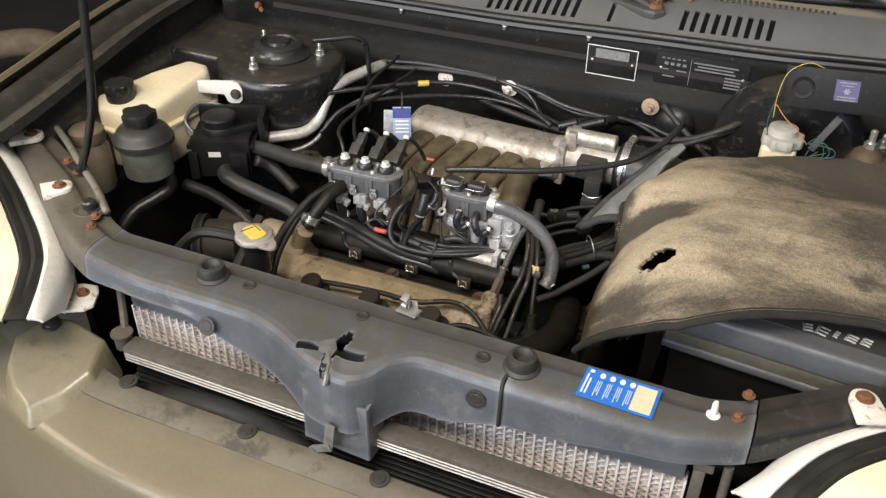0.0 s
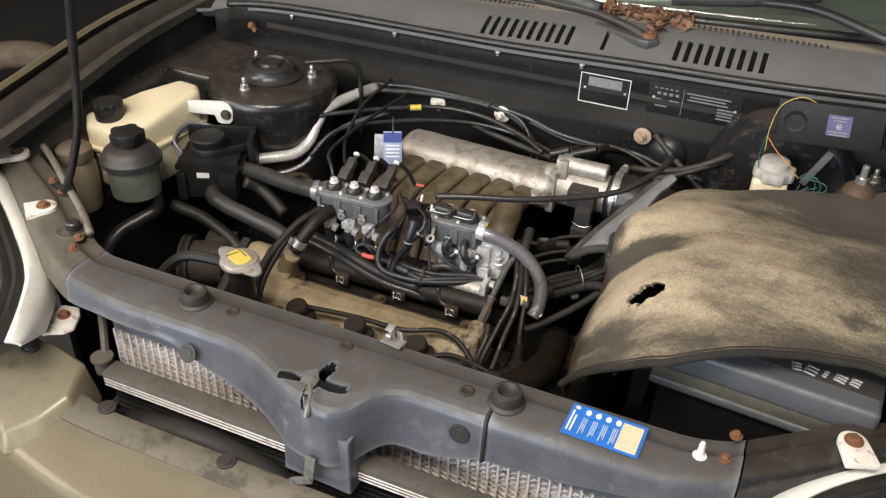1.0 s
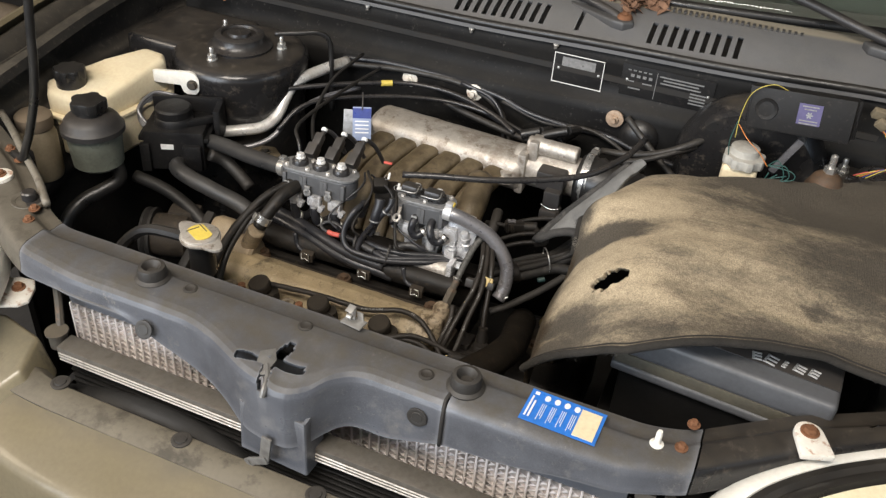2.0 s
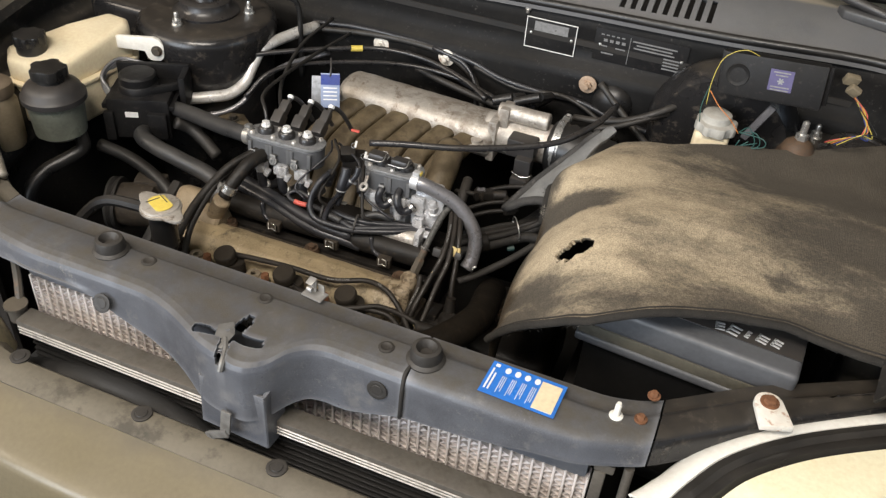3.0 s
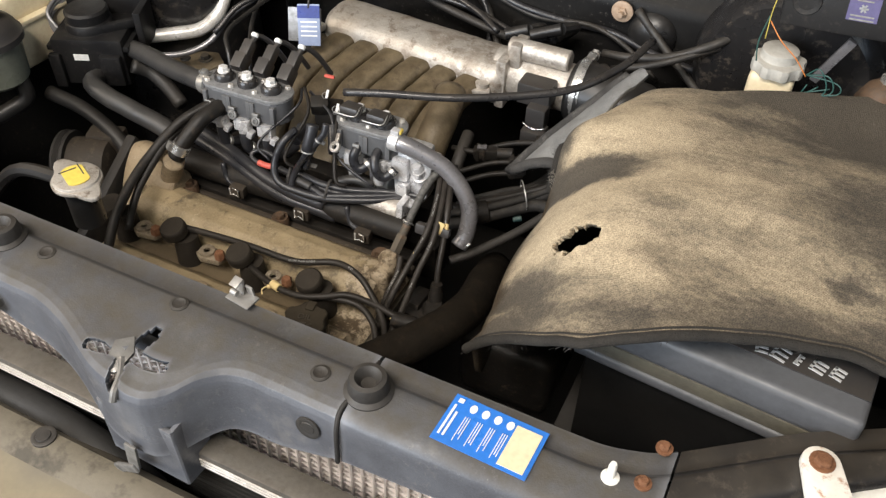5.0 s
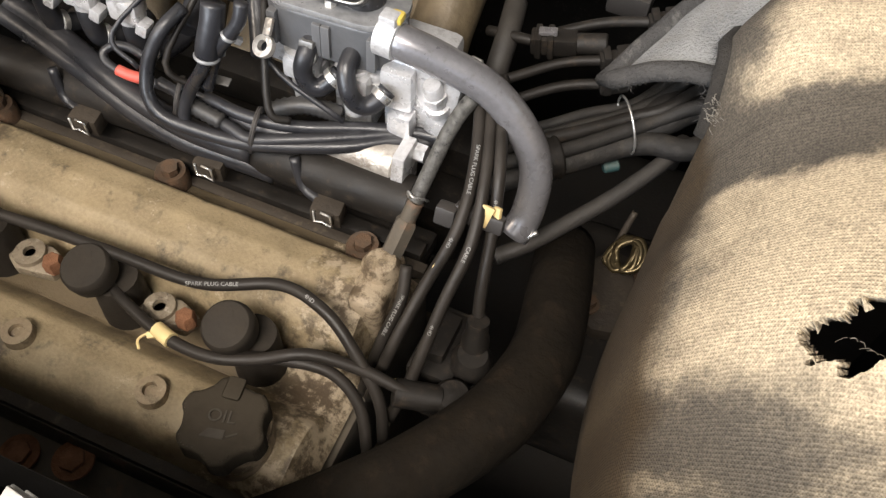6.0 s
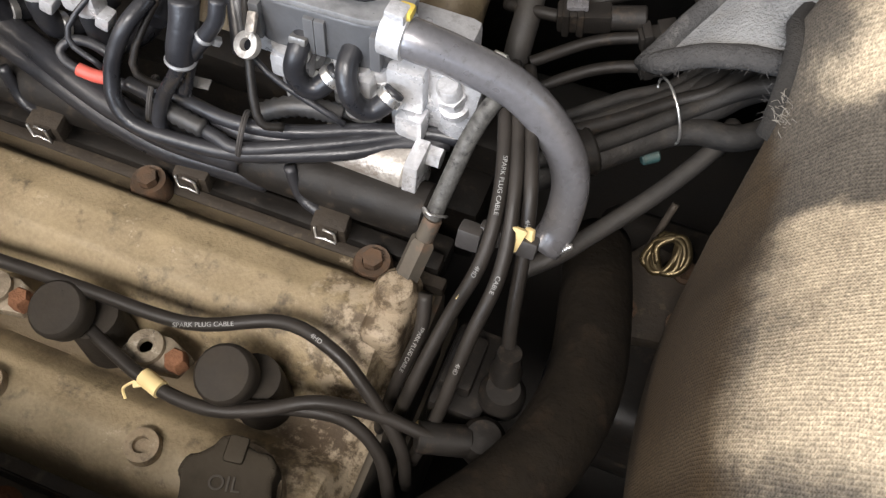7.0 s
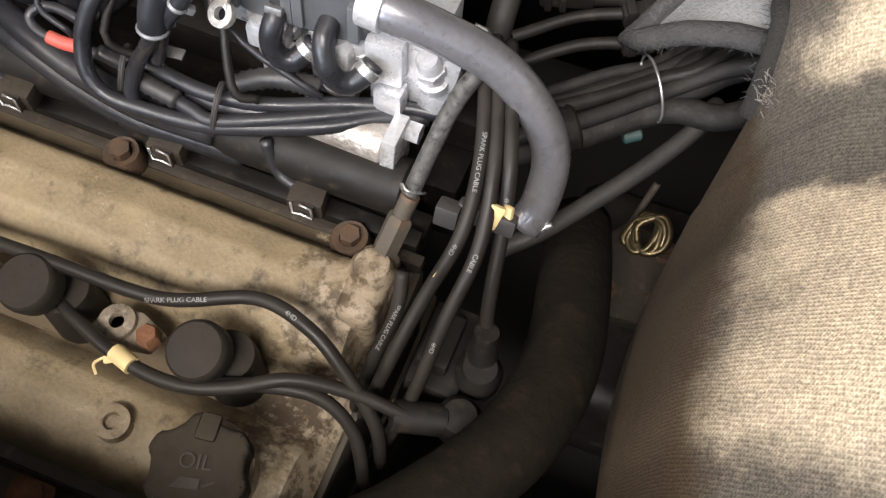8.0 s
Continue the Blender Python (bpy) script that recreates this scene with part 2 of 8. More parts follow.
cap_white = mat("cap_white", (0.46, 0.45, 0.41), (0.36, 0.34, 0.30), 30, 0.5, dust=0.4, dust_colour=(0.24, 0.20, 0.15), bump=0.1)
plug_rubber = mat("plug_rubber", (0.0133, 0.0108, 0.0084), (0.0182, 0.0147, 0.0112), 60, 0.6, dust=0.5, dust_colour=(0.058, 0.047, 0.034), bump=0.12, fine=400, spec=0.25, spots=(0.03, 0.024, 0.017), spot_scale=120, spot_amount=0.5)
hose_dark = mat("hose_dark", (0.026, 0.026, 0.027), (0.036, 0.035, 0.034), 30, 0.40, dust=0.22, steep=0.2, dust_colour=(0.12, 0.105, 0.082), bump=0.06, fine=300, spots=(0.02, 0.018, 0.016), spot_scale=120, spot_amount=0.5)
bolt_bright = mat("bolt_bright", (0.86, 0.85, 0.82), (0.70, 0.68, 0.64), 90, 0.3, metal=0.35, bump=0.1)
flap_felt = mat("flap_felt", (0.20, 0.198, 0.190), (0.125, 0.125, 0.124), 40, 0.95, bump=0.9, fine=600, rough_var=0.03, spots=(0.17, 0.162, 0.148), spot_scale=30, spot_amount=0.6)
tape_black = mat("tape_black", (0.0144, 0.0149, 0.0176), (0.0240, 0.0240, 0.0272), 40, 0.36, dust=0.14, steep=0.2, dust_colour=(0.085, 0.078, 0.070), bump=0.22, fine=140, coat=0.06, spec=0.5)
loom_tape = mat("loom_tape", (0.0165, 0.0154, 0.0142), (0.0097, 0.0090, 0.0086), 50, 0.62, dust=0.4, steep=0.1, dust_colour=(0.055, 0.047, 0.037), bump=0.5, fine=160, spec=0.3, spots=(0.045, 0.038, 0.030), spot_scale=90, spot_amount=0.5)
print_grey = mat("print_grey", (0.24, 0.235, 0.225), (0.12, 0.118, 0.11), 300, 0.6, bump=0.0)
tan_cover = mat("tan_cover", (0.3055, 0.2369, 0.1372), (0.1598, 0.1203, 0.0639), 20, 0.50, metal=0.05, dust=0.2, dust_colour=(0.33, 0.265, 0.175), bump=0.22, fine=420, spots=(0.024, 0.016, 0.010), spot_scale=30, spot_amount=0.80, flecks=(0.44, 0.36, 0.255))
tan_alloy = mat("tan_alloy", (0.28, 0.215, 0.135), (0.165, 0.122, 0.072), 26, 0.55, metal=0.05, dust=0.25, dust_colour=(0.34, 0.27, 0.18), bump=0.25, fine=420, spots=(0.036, 0.024, 0.014), spot_scale=48, spot_amount=0.85, flecks=(0.40, 0.33, 0.24))
brown_alloy = mat("brown_alloy", (0.070, 0.053, 0.029), (0.180, 0.140, 0.083), 52, 0.5, metal=0.2, dust=0.3, dust_colour=(0.15, 0.108, 0.064), bump=0.3, fine=240, spots=(0.045, 0.031, 0.02), spot_scale=50, spot_amount=0.7)
cast_alloy = mat("cast_alloy", (0.52, 0.485, 0.435), (0.36, 0.315, 0.265), 38, 0.42, metal=0.5, dust=0.2, dust_colour=(0.36, 0.31, 0.24), bump=0.45, fine=420, spots=(0.15, 0.105, 0.07), spot_scale=48, spot_amount=0.85)
ear_alloy = mat("ear_alloy", (0.20, 0.195, 0.185), (0.11, 0.105, 0.098), 80, 0.4, metal=0.4, dust=0.2, dust_colour=(0.16, 0.14, 0.11), bump=0.25)
bracket_alloy = mat("bracket_alloy", (0.27, 0.225, 0.16), (0.14, 0.11, 0.075), 60, 0.5, metal=0.25, dust=0.2, dust_colour=(0.16, 0.12, 0.075), bump=0.3, fine=420, spots=(0.05, 0.035, 0.022), spot_scale=90, spot_amount=0.8, flecks=(0.52, 0.47, 0.38))
bright_alloy = mat("bright_alloy", (0.66, 0.66, 0.67), (0.46, 0.455, 0.45), 40, 0.34, metal=0.45, dust=0.1, bump=0.25, fine=400, spots=(0.15, 0.13, 0.11), spot_scale=70, spot_amount=0.5)
zinc = mat("zinc", (0.70, 0.69, 0.66), (0.5, 0.48, 0.45), 60, 0.3, metal=0.85, dust=0.1, bump=0.15)
chrome = mat("chrome", (0.8, 0.8, 0.8), (0.65, 0.65, 0.65), 60, 0.2, metal=1.0, bump=0.05)
pipe_alloy = mat("pipe_alloy", (0.78, 0.76, 0.72), (0.58, 0.54, 0.48), 24, 0.36, metal=0.35, dust=0.12, bump=0.25, spots=(0.25, 0.19, 0.13), spot_scale=60, spot_amount=0.5)
rust = mat("rust", (0.2025, 0.0900, 0.0413), (0.1125, 0.0488, 0.0225), 90, 0.85, metal=0.1, bump=0.5, fine=500)
brass = mat("brass", (0.1123, 0.0864, 0.0432), (0.0605, 0.0454, 0.0238), 60, 0.35, metal=0.8, bump=0.1)
fin_alloy = mat("fin_alloy", (0.86, 0.78, 0.735), (0.62, 0.54, 0.49), 45, 0.4, metal=0.15, dust=0.1, dust_colour=(0.3, 0.24, 0.18), bump=0.2, spots=(0.22, 0.17, 0.13), spot_scale=55, spot_amount=0.7)
bar_alloy = mat("bar_alloy", (0.1280, 0.1160, 0.1000), (0.0760, 0.0680, 0.0576), 30, 0.45, metal=0.3, dust=0.4, dust_colour=(0.125, 0.103, 0.074), bump=0.2, spots=(0.07, 0.06, 0.045), spot_scale=60, spot_amount=0.5)
paint_olive = mat("paint_olive", (0.142, 0.118, 0.071), (0.128, 0.105, 0.062), 6, 0.5, metal=0.1, dust=0.3, dust_colour=(0.17, 0.142, 0.095), bump=0.03, coat=0.12)
paint_soiled = mat("paint_soiled", (0.152, 0.126, 0.076), (0.136, 0.112, 0.067), 6, 0.42, metal=0.1, dust=0.2, dust_colour=(0.17, 0.142, 0.095), bump=0.03, coat=0.2)
arm_dust = mat("arm_dust", (0.098, 0.086, 0.066), (0.068, 0.060, 0.047), 14, 0.6, dust=0.4, dust_colour=(0.135, 0.115, 0.085), bump=0.15, spots=(0.035, 0.030, 0.023), spot_scale=22, spot_amount=0.6)
strip_dirt = mat("strip_dirt", (0.125, 0.108, 0.080), (0.075, 0.065, 0.049), 12, 0.65, dust=0.45, dust_colour=(0.170, 0.146, 0.106), bump=0.15, spots=(0.018, 0.0155, 0.012), spot_scale=15, spot_amount=0.85)
firewall_black = mat("firewall_black", (0.0040, 0.0041, 0.0046), (0.008, 0.0078, 0.0076), 9, 0.55, dust=0.6, steep=0.6, dust_colour=(0.10, 0.088, 0.07), bump=0.08, spots=(0.020, 0.018, 0.015), spot_scale=30, spot_amount=0.3, rough_var=0.12, spec=0.14, flecks=(0.07, 0.065, 0.06))
grime_black = mat("grime_black", (0.008, 0.0072, 0.0064), (0.014, 0.012, 0.010), 30, 0.5, spec=0.3, dust=0.16, dust_colour=(0.045, 0.035, 0.025), bump=0.15, spots=(0.075, 0.055, 0.038), spot_scale=120, spot_amount=0.35)
grime_brown = mat("grime_brown", (0.022, 0.0165, 0.0115), (0.036, 0.027, 0.018), 60, 0.7, dust=0.3, dust_colour=(0.06, 0.046, 0.03), bump=0.3, fine=260, spots=(0.11, 0.085, 0.055), spot_scale=90, spot_amount=0.5)
rail_plastic = mat("rail_plastic", (0.0805, 0.0833, 0.0896), (0.0560, 0.0581, 0.0616), 30, 0.36, dust=0.25, dust_colour=(0.19, 0.175, 0.15), bump=0.12)
white_plastic = mat("white_plastic", (0.78, 0.76, 0.70), (0.70, 0.67, 0.60), 18, 0.4, dust=0.12, dust_colour=(0.45, 0.38, 0.28), bump=0.05)
cream_plastic = mat("cream_plastic", (0.82, 0.70, 0.50), (0.76, 0.63, 0.42), 10, 0.32, dust=0.15, dust_colour=(0.48, 0.36, 0.21), bump=0.06)
amber_bottle = mat("amber_bottle", (0.1950, 0.1613, 0.1087), (0.1425, 0.1162, 0.0750), 25, 0.4, dust=0.3, bump=0.08)
fluid_plastic = mat("fluid_plastic", (0.150, 0.163, 0.135), (0.095, 0.103, 0.085), 25, 0.35, dust=0.2, bump=0.05)
lens_cream = mat("lens_cream", (0.83, 0.76, 0.56), (0.80, 0.71, 0.48), 5, 0.14, bump=0.02, coat=0.6)
red_tape = mat("red_tape", (0.60, 0.10, 0.075), (0.48, 0.075, 0.055), 60, 0.45, dust=0.25, bump=0.05)
yellow_tape = mat("yellow_tape", (0.66, 0.52, 0.10), (0.55, 0.40, 0.07), 60, 0.5, bump=0.05)
pale_tape = mat("pale_tape", (0.70, 0.55, 0.26), (0.52, 0.39, 0.18), 90, 0.6, bump=0.2)
paper_white = mat("paper_white", (0.78, 0.77, 0.74), (0.7, 0.69, 0.66), 60, 0.6, bump=0.05)
label_grey = mat("label_grey", (0.30, 0.30, 0.30), (0.18, 0.18, 0.18), 120, 0.4, metal=0.4, bump=0.1)
label_blue = mat("label_blue", (0.03, 0.17, 0.58), (0.03, 0.15, 0.5), 20, 0.4, bump=0.03)
label_cream = mat("label_cream", (0.72, 0.62, 0.42), (0.66, 0.55, 0.36), 40, 0.5, bump=0.05)
label_violet = mat("label_violet", (0.0837, 0.0713, 0.1705), (0.0713, 0.0620, 0.1488), 40, 0.4, bump=0.03)
tag_blue = mat("tag_blue", (0.0280, 0.0490, 0.2310), (0.0210, 0.0350, 0.1750), 60, 0.4, bump=0.03)
tag_pale = mat("tag_pale", (0.2520, 0.3000, 0.4320), (0.2160, 0.2640, 0.3960), 60, 0.4, bump=0.03)
battery_grey = mat("battery_grey", (0.0835, 0.0864, 0.0933), (0.0576, 0.0594, 0.0634), 14, 0.45, dust=0.2, dust_colour=(0.10, 0.092, 0.08), bump=0.1)
orange_wire = mat("orange_wire", (0.5625, 0.1875, 0.0375), (0.4500, 0.1500, 0.0300), 50, 0.4, bump=0)
yellow_wire = mat("yellow_wire", (0.5250, 0.4340, 0.0840), (0.4550, 0.3640, 0.0700), 50, 0.4, bump=0)
green_wire = mat("green_wire", (0.02, 0.075, 0.065), (0.018, 0.06, 0.05), 50, 0.4, bump=0)
# pale beige that stands in for the bright reflection in the windscreen
dash_beige = mat("dash_beige", (0.34, 0.32, 0.26), (0.28, 0.262, 0.21), 12, 0.6, dust=0.3, dust_colour=(0.36, 0.33, 0.27), bump=0.1)
dry_leaf = mat("dry_leaf", (0.26, 0.145, 0.088), (0.15, 0.082, 0.050), 60, 0.8, bump=0.4)
old_rubber = mat("old_rubber", (0.16, 0.12, 0.08), (0.09, 0.07, 0.05), 30, 0.8, dust=0.4, bump=0.2, fine=120)
concrete = mat("concrete", (0.034, 0.031, 0.028), (0.022, 0.020, 0.018), 3, 0.85, bump=0.3, fine=60, spots=(0.05, 0.046, 0.042), spot_scale=4)
plaster = mat("plaster", (0.30, 0.28, 0.25), (0.24, 0.225, 0.20), 2, 0.85, bump=0.2, fine=40)
dark_wood = mat("dark_wood", (0.06, 0.035, 0.02), (0.035, 0.02, 0.012), 4, 0.7, bump=0.3, fine=30)

glass = bpy.data.materials.new("glass")
glass.use_nodes = True
gb = glass.node_tree.nodes["Principled BSDF"]
gb.inputs["Transmission Weight"].default_value, gb.inputs["Roughness"].default_value = 1.0, 0.03
gb.inputs["Base Color"].default_value = (0.82, 0.92, 0.86, 1)


def felt_material():
    """Tan felt with an open woven face, sooty in patches; shade on its hanging side is painted in."""
    m = mat("felt", (0.46, 0.375, 0.256), (0.355, 0.288, 0.195), 9, 0.95, bump=0.0, fine=520, spots=(0.17, 0.135, 0.095), spot_scale=34, spot_amount=0.40, rough_var=0.03)
    t = m.node_tree
    nd, ln = t.nodes, t.links
    bsdf = nd["Principled BSDF"]
    co = nd.new("ShaderNodeTexCoord").outputs["Object"]

    def calc(op, a, c=None):
        n_ = nd.new("ShaderNodeMath")
        n_.operation = op
        for sock, val in zip(n_.inputs, (a, c)):
            if isinstance(val, (int, float)):
                sock.default_value = val
            elif val is not None:
                ln.new(val, sock)
        return n_.outputs[0]

    def spread(src, a, c, lo, hi):
        r_ = nd.new("ShaderNodeMapRange")
        r_.interpolation_type = "SMOOTHSTEP"
        for key, val in (("From Min", a), ("From Max", c), ("To Min", lo), ("To Max", hi)):
            r_.inputs[key].default_value = val
        ln.new(src, r_.inputs["Value"])
        return r_.outputs["Result"]

    def cloud(scale, detail=3.0, rough=0.55, turn=0.0):
        mp = nd.new("ShaderNodeMapping")
        mp.inputs["Rotation"].default_value, mp.inputs["Scale"].default_value = (0.0, 0.0, turn), scale
        ln.new(co, mp.inputs["Vector"])
        n_ = nd.new("ShaderNodeTexNoise")
        n_.inputs["Scale"].default_value, n_.inputs["Detail"].default_value, n_.inputs["Roughness"].default_value = 1.0, detail, rough
        ln.new(mp.outputs[0], n_.inputs["Vector"])
        return n_.outputs["Fac"]

    xyz = nd.new("ShaderNodeSeparateXYZ")
    ln.new(co, xyz.inputs[0])
    X, Y, Z = xyz.outputs[0], xyz.outputs[1], xyz.outputs[2]
    # the weave: warp and weft a couple of millimetres apart, running with the drape
    across = calc("ADD", calc("ADD", X, calc("MULTIPLY", Z, 0.8)), calc("MULTIPLY", cloud((30, 30, 30), 3.0), 0.0045))
    along = calc("ADD", calc("ADD", Y, calc("MULTIPLY", X, 0.12)), calc("MULTIPLY", cloud((28, 30, 34), 3.0), 0.0050))
    warp = calc("SINE", calc("MULTIPLY", across, 2 * math.pi / 0.0018))
    weft = calc("SINE", calc("MULTIPLY", along, 2 * math.pi / 0.0017))
    fibre = cloud((700, 700, 700), 2.0)
    height = calc("ADD", calc("MAXIMUM", warp, weft), calc("MULTIPLY", fibre, 3.0))
    bp = nd.new("ShaderNodeBump")
    bp.inputs["Strength"].default_value, bp.inputs["Distance"].default_value = 0.40, 0.0005
    ln.new(height, bp.inputs["Height"])
    ln.new(bp.outputs[0], bsdf.inputs["Normal"])
    # pits between the threads, clogged here and there
    clogged = spread(cloud((26, 26, 26), 3.0), 0.40, 0.62, 0.10, 1.0)
    pits = calc("MULTIPLY", spread(height, 0.5, 1.55, 0.17, 0.0), clogged)
    mottled = spread(fibre, 0.28, 0.72, 0.72, 1.26)
    tone = calc("MULTIPLY", calc("SUBTRACT", 1.0, pits), mottled)
    # soot, smeared in long soft patches; the tone also deepens on the outer side, along the edges and on the torn flap
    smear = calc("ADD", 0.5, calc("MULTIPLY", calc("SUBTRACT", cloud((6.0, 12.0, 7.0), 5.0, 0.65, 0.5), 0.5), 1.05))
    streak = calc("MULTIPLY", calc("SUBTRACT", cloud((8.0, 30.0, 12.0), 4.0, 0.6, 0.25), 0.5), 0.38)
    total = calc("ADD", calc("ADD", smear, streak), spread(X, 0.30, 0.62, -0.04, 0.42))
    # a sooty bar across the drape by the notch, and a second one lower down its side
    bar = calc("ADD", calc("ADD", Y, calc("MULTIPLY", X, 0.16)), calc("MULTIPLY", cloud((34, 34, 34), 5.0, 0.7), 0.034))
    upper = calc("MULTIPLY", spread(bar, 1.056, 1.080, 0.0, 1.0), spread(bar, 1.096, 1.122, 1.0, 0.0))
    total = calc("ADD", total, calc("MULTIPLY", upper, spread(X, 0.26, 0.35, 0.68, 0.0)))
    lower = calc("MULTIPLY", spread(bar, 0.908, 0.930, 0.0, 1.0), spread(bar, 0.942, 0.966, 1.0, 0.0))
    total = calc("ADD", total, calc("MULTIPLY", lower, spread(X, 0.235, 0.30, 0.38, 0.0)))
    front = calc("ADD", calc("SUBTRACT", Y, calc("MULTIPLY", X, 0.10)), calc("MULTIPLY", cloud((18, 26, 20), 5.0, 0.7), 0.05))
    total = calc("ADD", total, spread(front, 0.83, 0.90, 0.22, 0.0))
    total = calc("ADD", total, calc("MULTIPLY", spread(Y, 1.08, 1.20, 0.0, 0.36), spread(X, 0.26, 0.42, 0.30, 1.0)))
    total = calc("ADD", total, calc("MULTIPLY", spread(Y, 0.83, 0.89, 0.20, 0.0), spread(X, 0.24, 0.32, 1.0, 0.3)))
    # inner edge: its soot, with the shade of the flank painted in
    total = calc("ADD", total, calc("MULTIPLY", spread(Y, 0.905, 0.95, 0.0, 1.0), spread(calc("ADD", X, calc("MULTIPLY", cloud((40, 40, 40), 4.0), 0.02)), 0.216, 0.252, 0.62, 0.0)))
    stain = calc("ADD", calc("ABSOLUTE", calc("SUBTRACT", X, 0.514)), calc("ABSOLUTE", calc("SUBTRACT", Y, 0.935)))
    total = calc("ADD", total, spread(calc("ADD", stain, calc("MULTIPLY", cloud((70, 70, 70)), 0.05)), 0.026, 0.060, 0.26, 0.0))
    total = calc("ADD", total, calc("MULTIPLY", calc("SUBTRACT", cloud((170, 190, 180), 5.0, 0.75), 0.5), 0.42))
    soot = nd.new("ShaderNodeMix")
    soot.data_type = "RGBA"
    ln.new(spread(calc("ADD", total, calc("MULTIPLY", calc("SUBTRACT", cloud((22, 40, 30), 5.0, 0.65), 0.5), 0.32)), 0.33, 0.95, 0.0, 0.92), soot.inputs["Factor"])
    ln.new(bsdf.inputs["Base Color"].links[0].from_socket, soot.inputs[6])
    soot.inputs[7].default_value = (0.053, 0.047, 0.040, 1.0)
    # shade of the hanging side painted in by height, as an oily brown
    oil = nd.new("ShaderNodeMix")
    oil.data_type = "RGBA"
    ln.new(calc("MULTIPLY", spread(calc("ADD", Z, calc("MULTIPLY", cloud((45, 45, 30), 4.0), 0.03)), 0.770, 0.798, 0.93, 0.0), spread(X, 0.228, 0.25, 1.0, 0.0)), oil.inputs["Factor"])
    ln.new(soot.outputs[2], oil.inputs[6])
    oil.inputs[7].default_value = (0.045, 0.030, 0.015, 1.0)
    x = nd.new("ShaderNodeMix")
    x.data_type, x.blend_type = "RGBA", "MULTIPLY"
    x.inputs["Factor"].default_value = 1.0
    ln.new(oil.outputs[2], x.inputs[6])
    ln.new(tone, x.inputs[7])
    ln.new(x.outputs[2], bsdf.inputs["Base Color"])
    bsdf.inputs["Sheen Weight"].default_value = 0.02
    bsdf.inputs["Specular IOR Level"].default_value = 0.12
    return m


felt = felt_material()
felt_grey = mat("felt_grey", (0.0234, 0.0202, 0.0163), (0.0143, 0.0127, 0.0104), 60, 0.95, bump=0.9, fine=700, rough_var=0.03)
felt_fringe = mat("felt_fringe", (0.0510, 0.0480, 0.0450), (0.0270, 0.0258, 0.0246), 50, 0.95, bump=1.0, fine=500, rough_var=0.03, spots=(0.16, 0.15, 0.135), spot_scale=70, spot_amount=0.4)
felt_thread = mat("felt_thread", (0.22, 0.20, 0.165), (0.15, 0.13, 0.11), 60, 0.9, bump=0.0)
label_pale = mat("label_pale", (0.48, 0.48, 0.47), (0.3, 0.3, 0.3), 120, 0.45, bump=0.05)
rusty_steel = mat("rusty_steel", (0.060, 0.042, 0.029), (0.12, 0.066, 0.034), 120, 0.6, metal=0.2, dust=0.2, dust_colour=(0.12, 0.09, 0.06), bump=0.3, fine=500)
def corrosion(m, x0, x1, dark, pale):
    """Oil-dark and chalky flakes that thicken towards one end of a casting."""
    nd, ln = m.node_tree.nodes, m.node_tree.links
    sock = nd["Principled BSDF"].inputs["Base Color"]
    co = nd.new("ShaderNodeTexCoord").outputs["Object"]
    xyz = nd.new("ShaderNodeSeparateXYZ")
    ln.new(co, xyz.inputs[0])

    def band(src, a, c, lo=0.0, hi=1.0):
        r_ = nd.new("ShaderNodeMapRange")
        r_.interpolation_type = "SMOOTHSTEP"
        for key, val in (("From Min", a), ("From Max", c), ("To Min", lo), ("To Max", hi)):
            r_.inputs[key].default_value = val
        ln.new(src, r_.inputs["Value"])
        return r_.outputs["Result"]

    def cloud(scale, detail, rough):
        n_ = nd.new("ShaderNodeTexNoise")
        n_.inputs["Scale"].default_value, n_.inputs["Detail"].default_value, n_.inputs["Roughness"].default_value = scale, detail, rough
        ln.new(co, n_.inputs["Vector"])
        return n_.outputs["Fac"]

    grow = band(xyz.outputs[0], x0, x1, 0.0, 0.22)
    for scale, lo, hi, colour in ((42.0, 0.57, 0.76, dark), (90.0, 0.65, 0.80, pale)):
        add = nd.new("ShaderNodeMath")
        add.operation = "ADD"
        ln.new(cloud(scale, 8.0, 0.7), add.inputs[0])
        ln.new(grow, add.inputs[1])
        x = nd.new("ShaderNodeMix")
        x.data_type = "RGBA"
        ln.new(band(add.outputs[0], lo, hi, 0.0, 0.85), x.inputs["Factor"])
        ln.new(sock.links[0].from_socket, x.inputs[6])
        x.inputs[7].default_value = (*colour, 1.0)
        ln.new(x.outputs[2], sock)


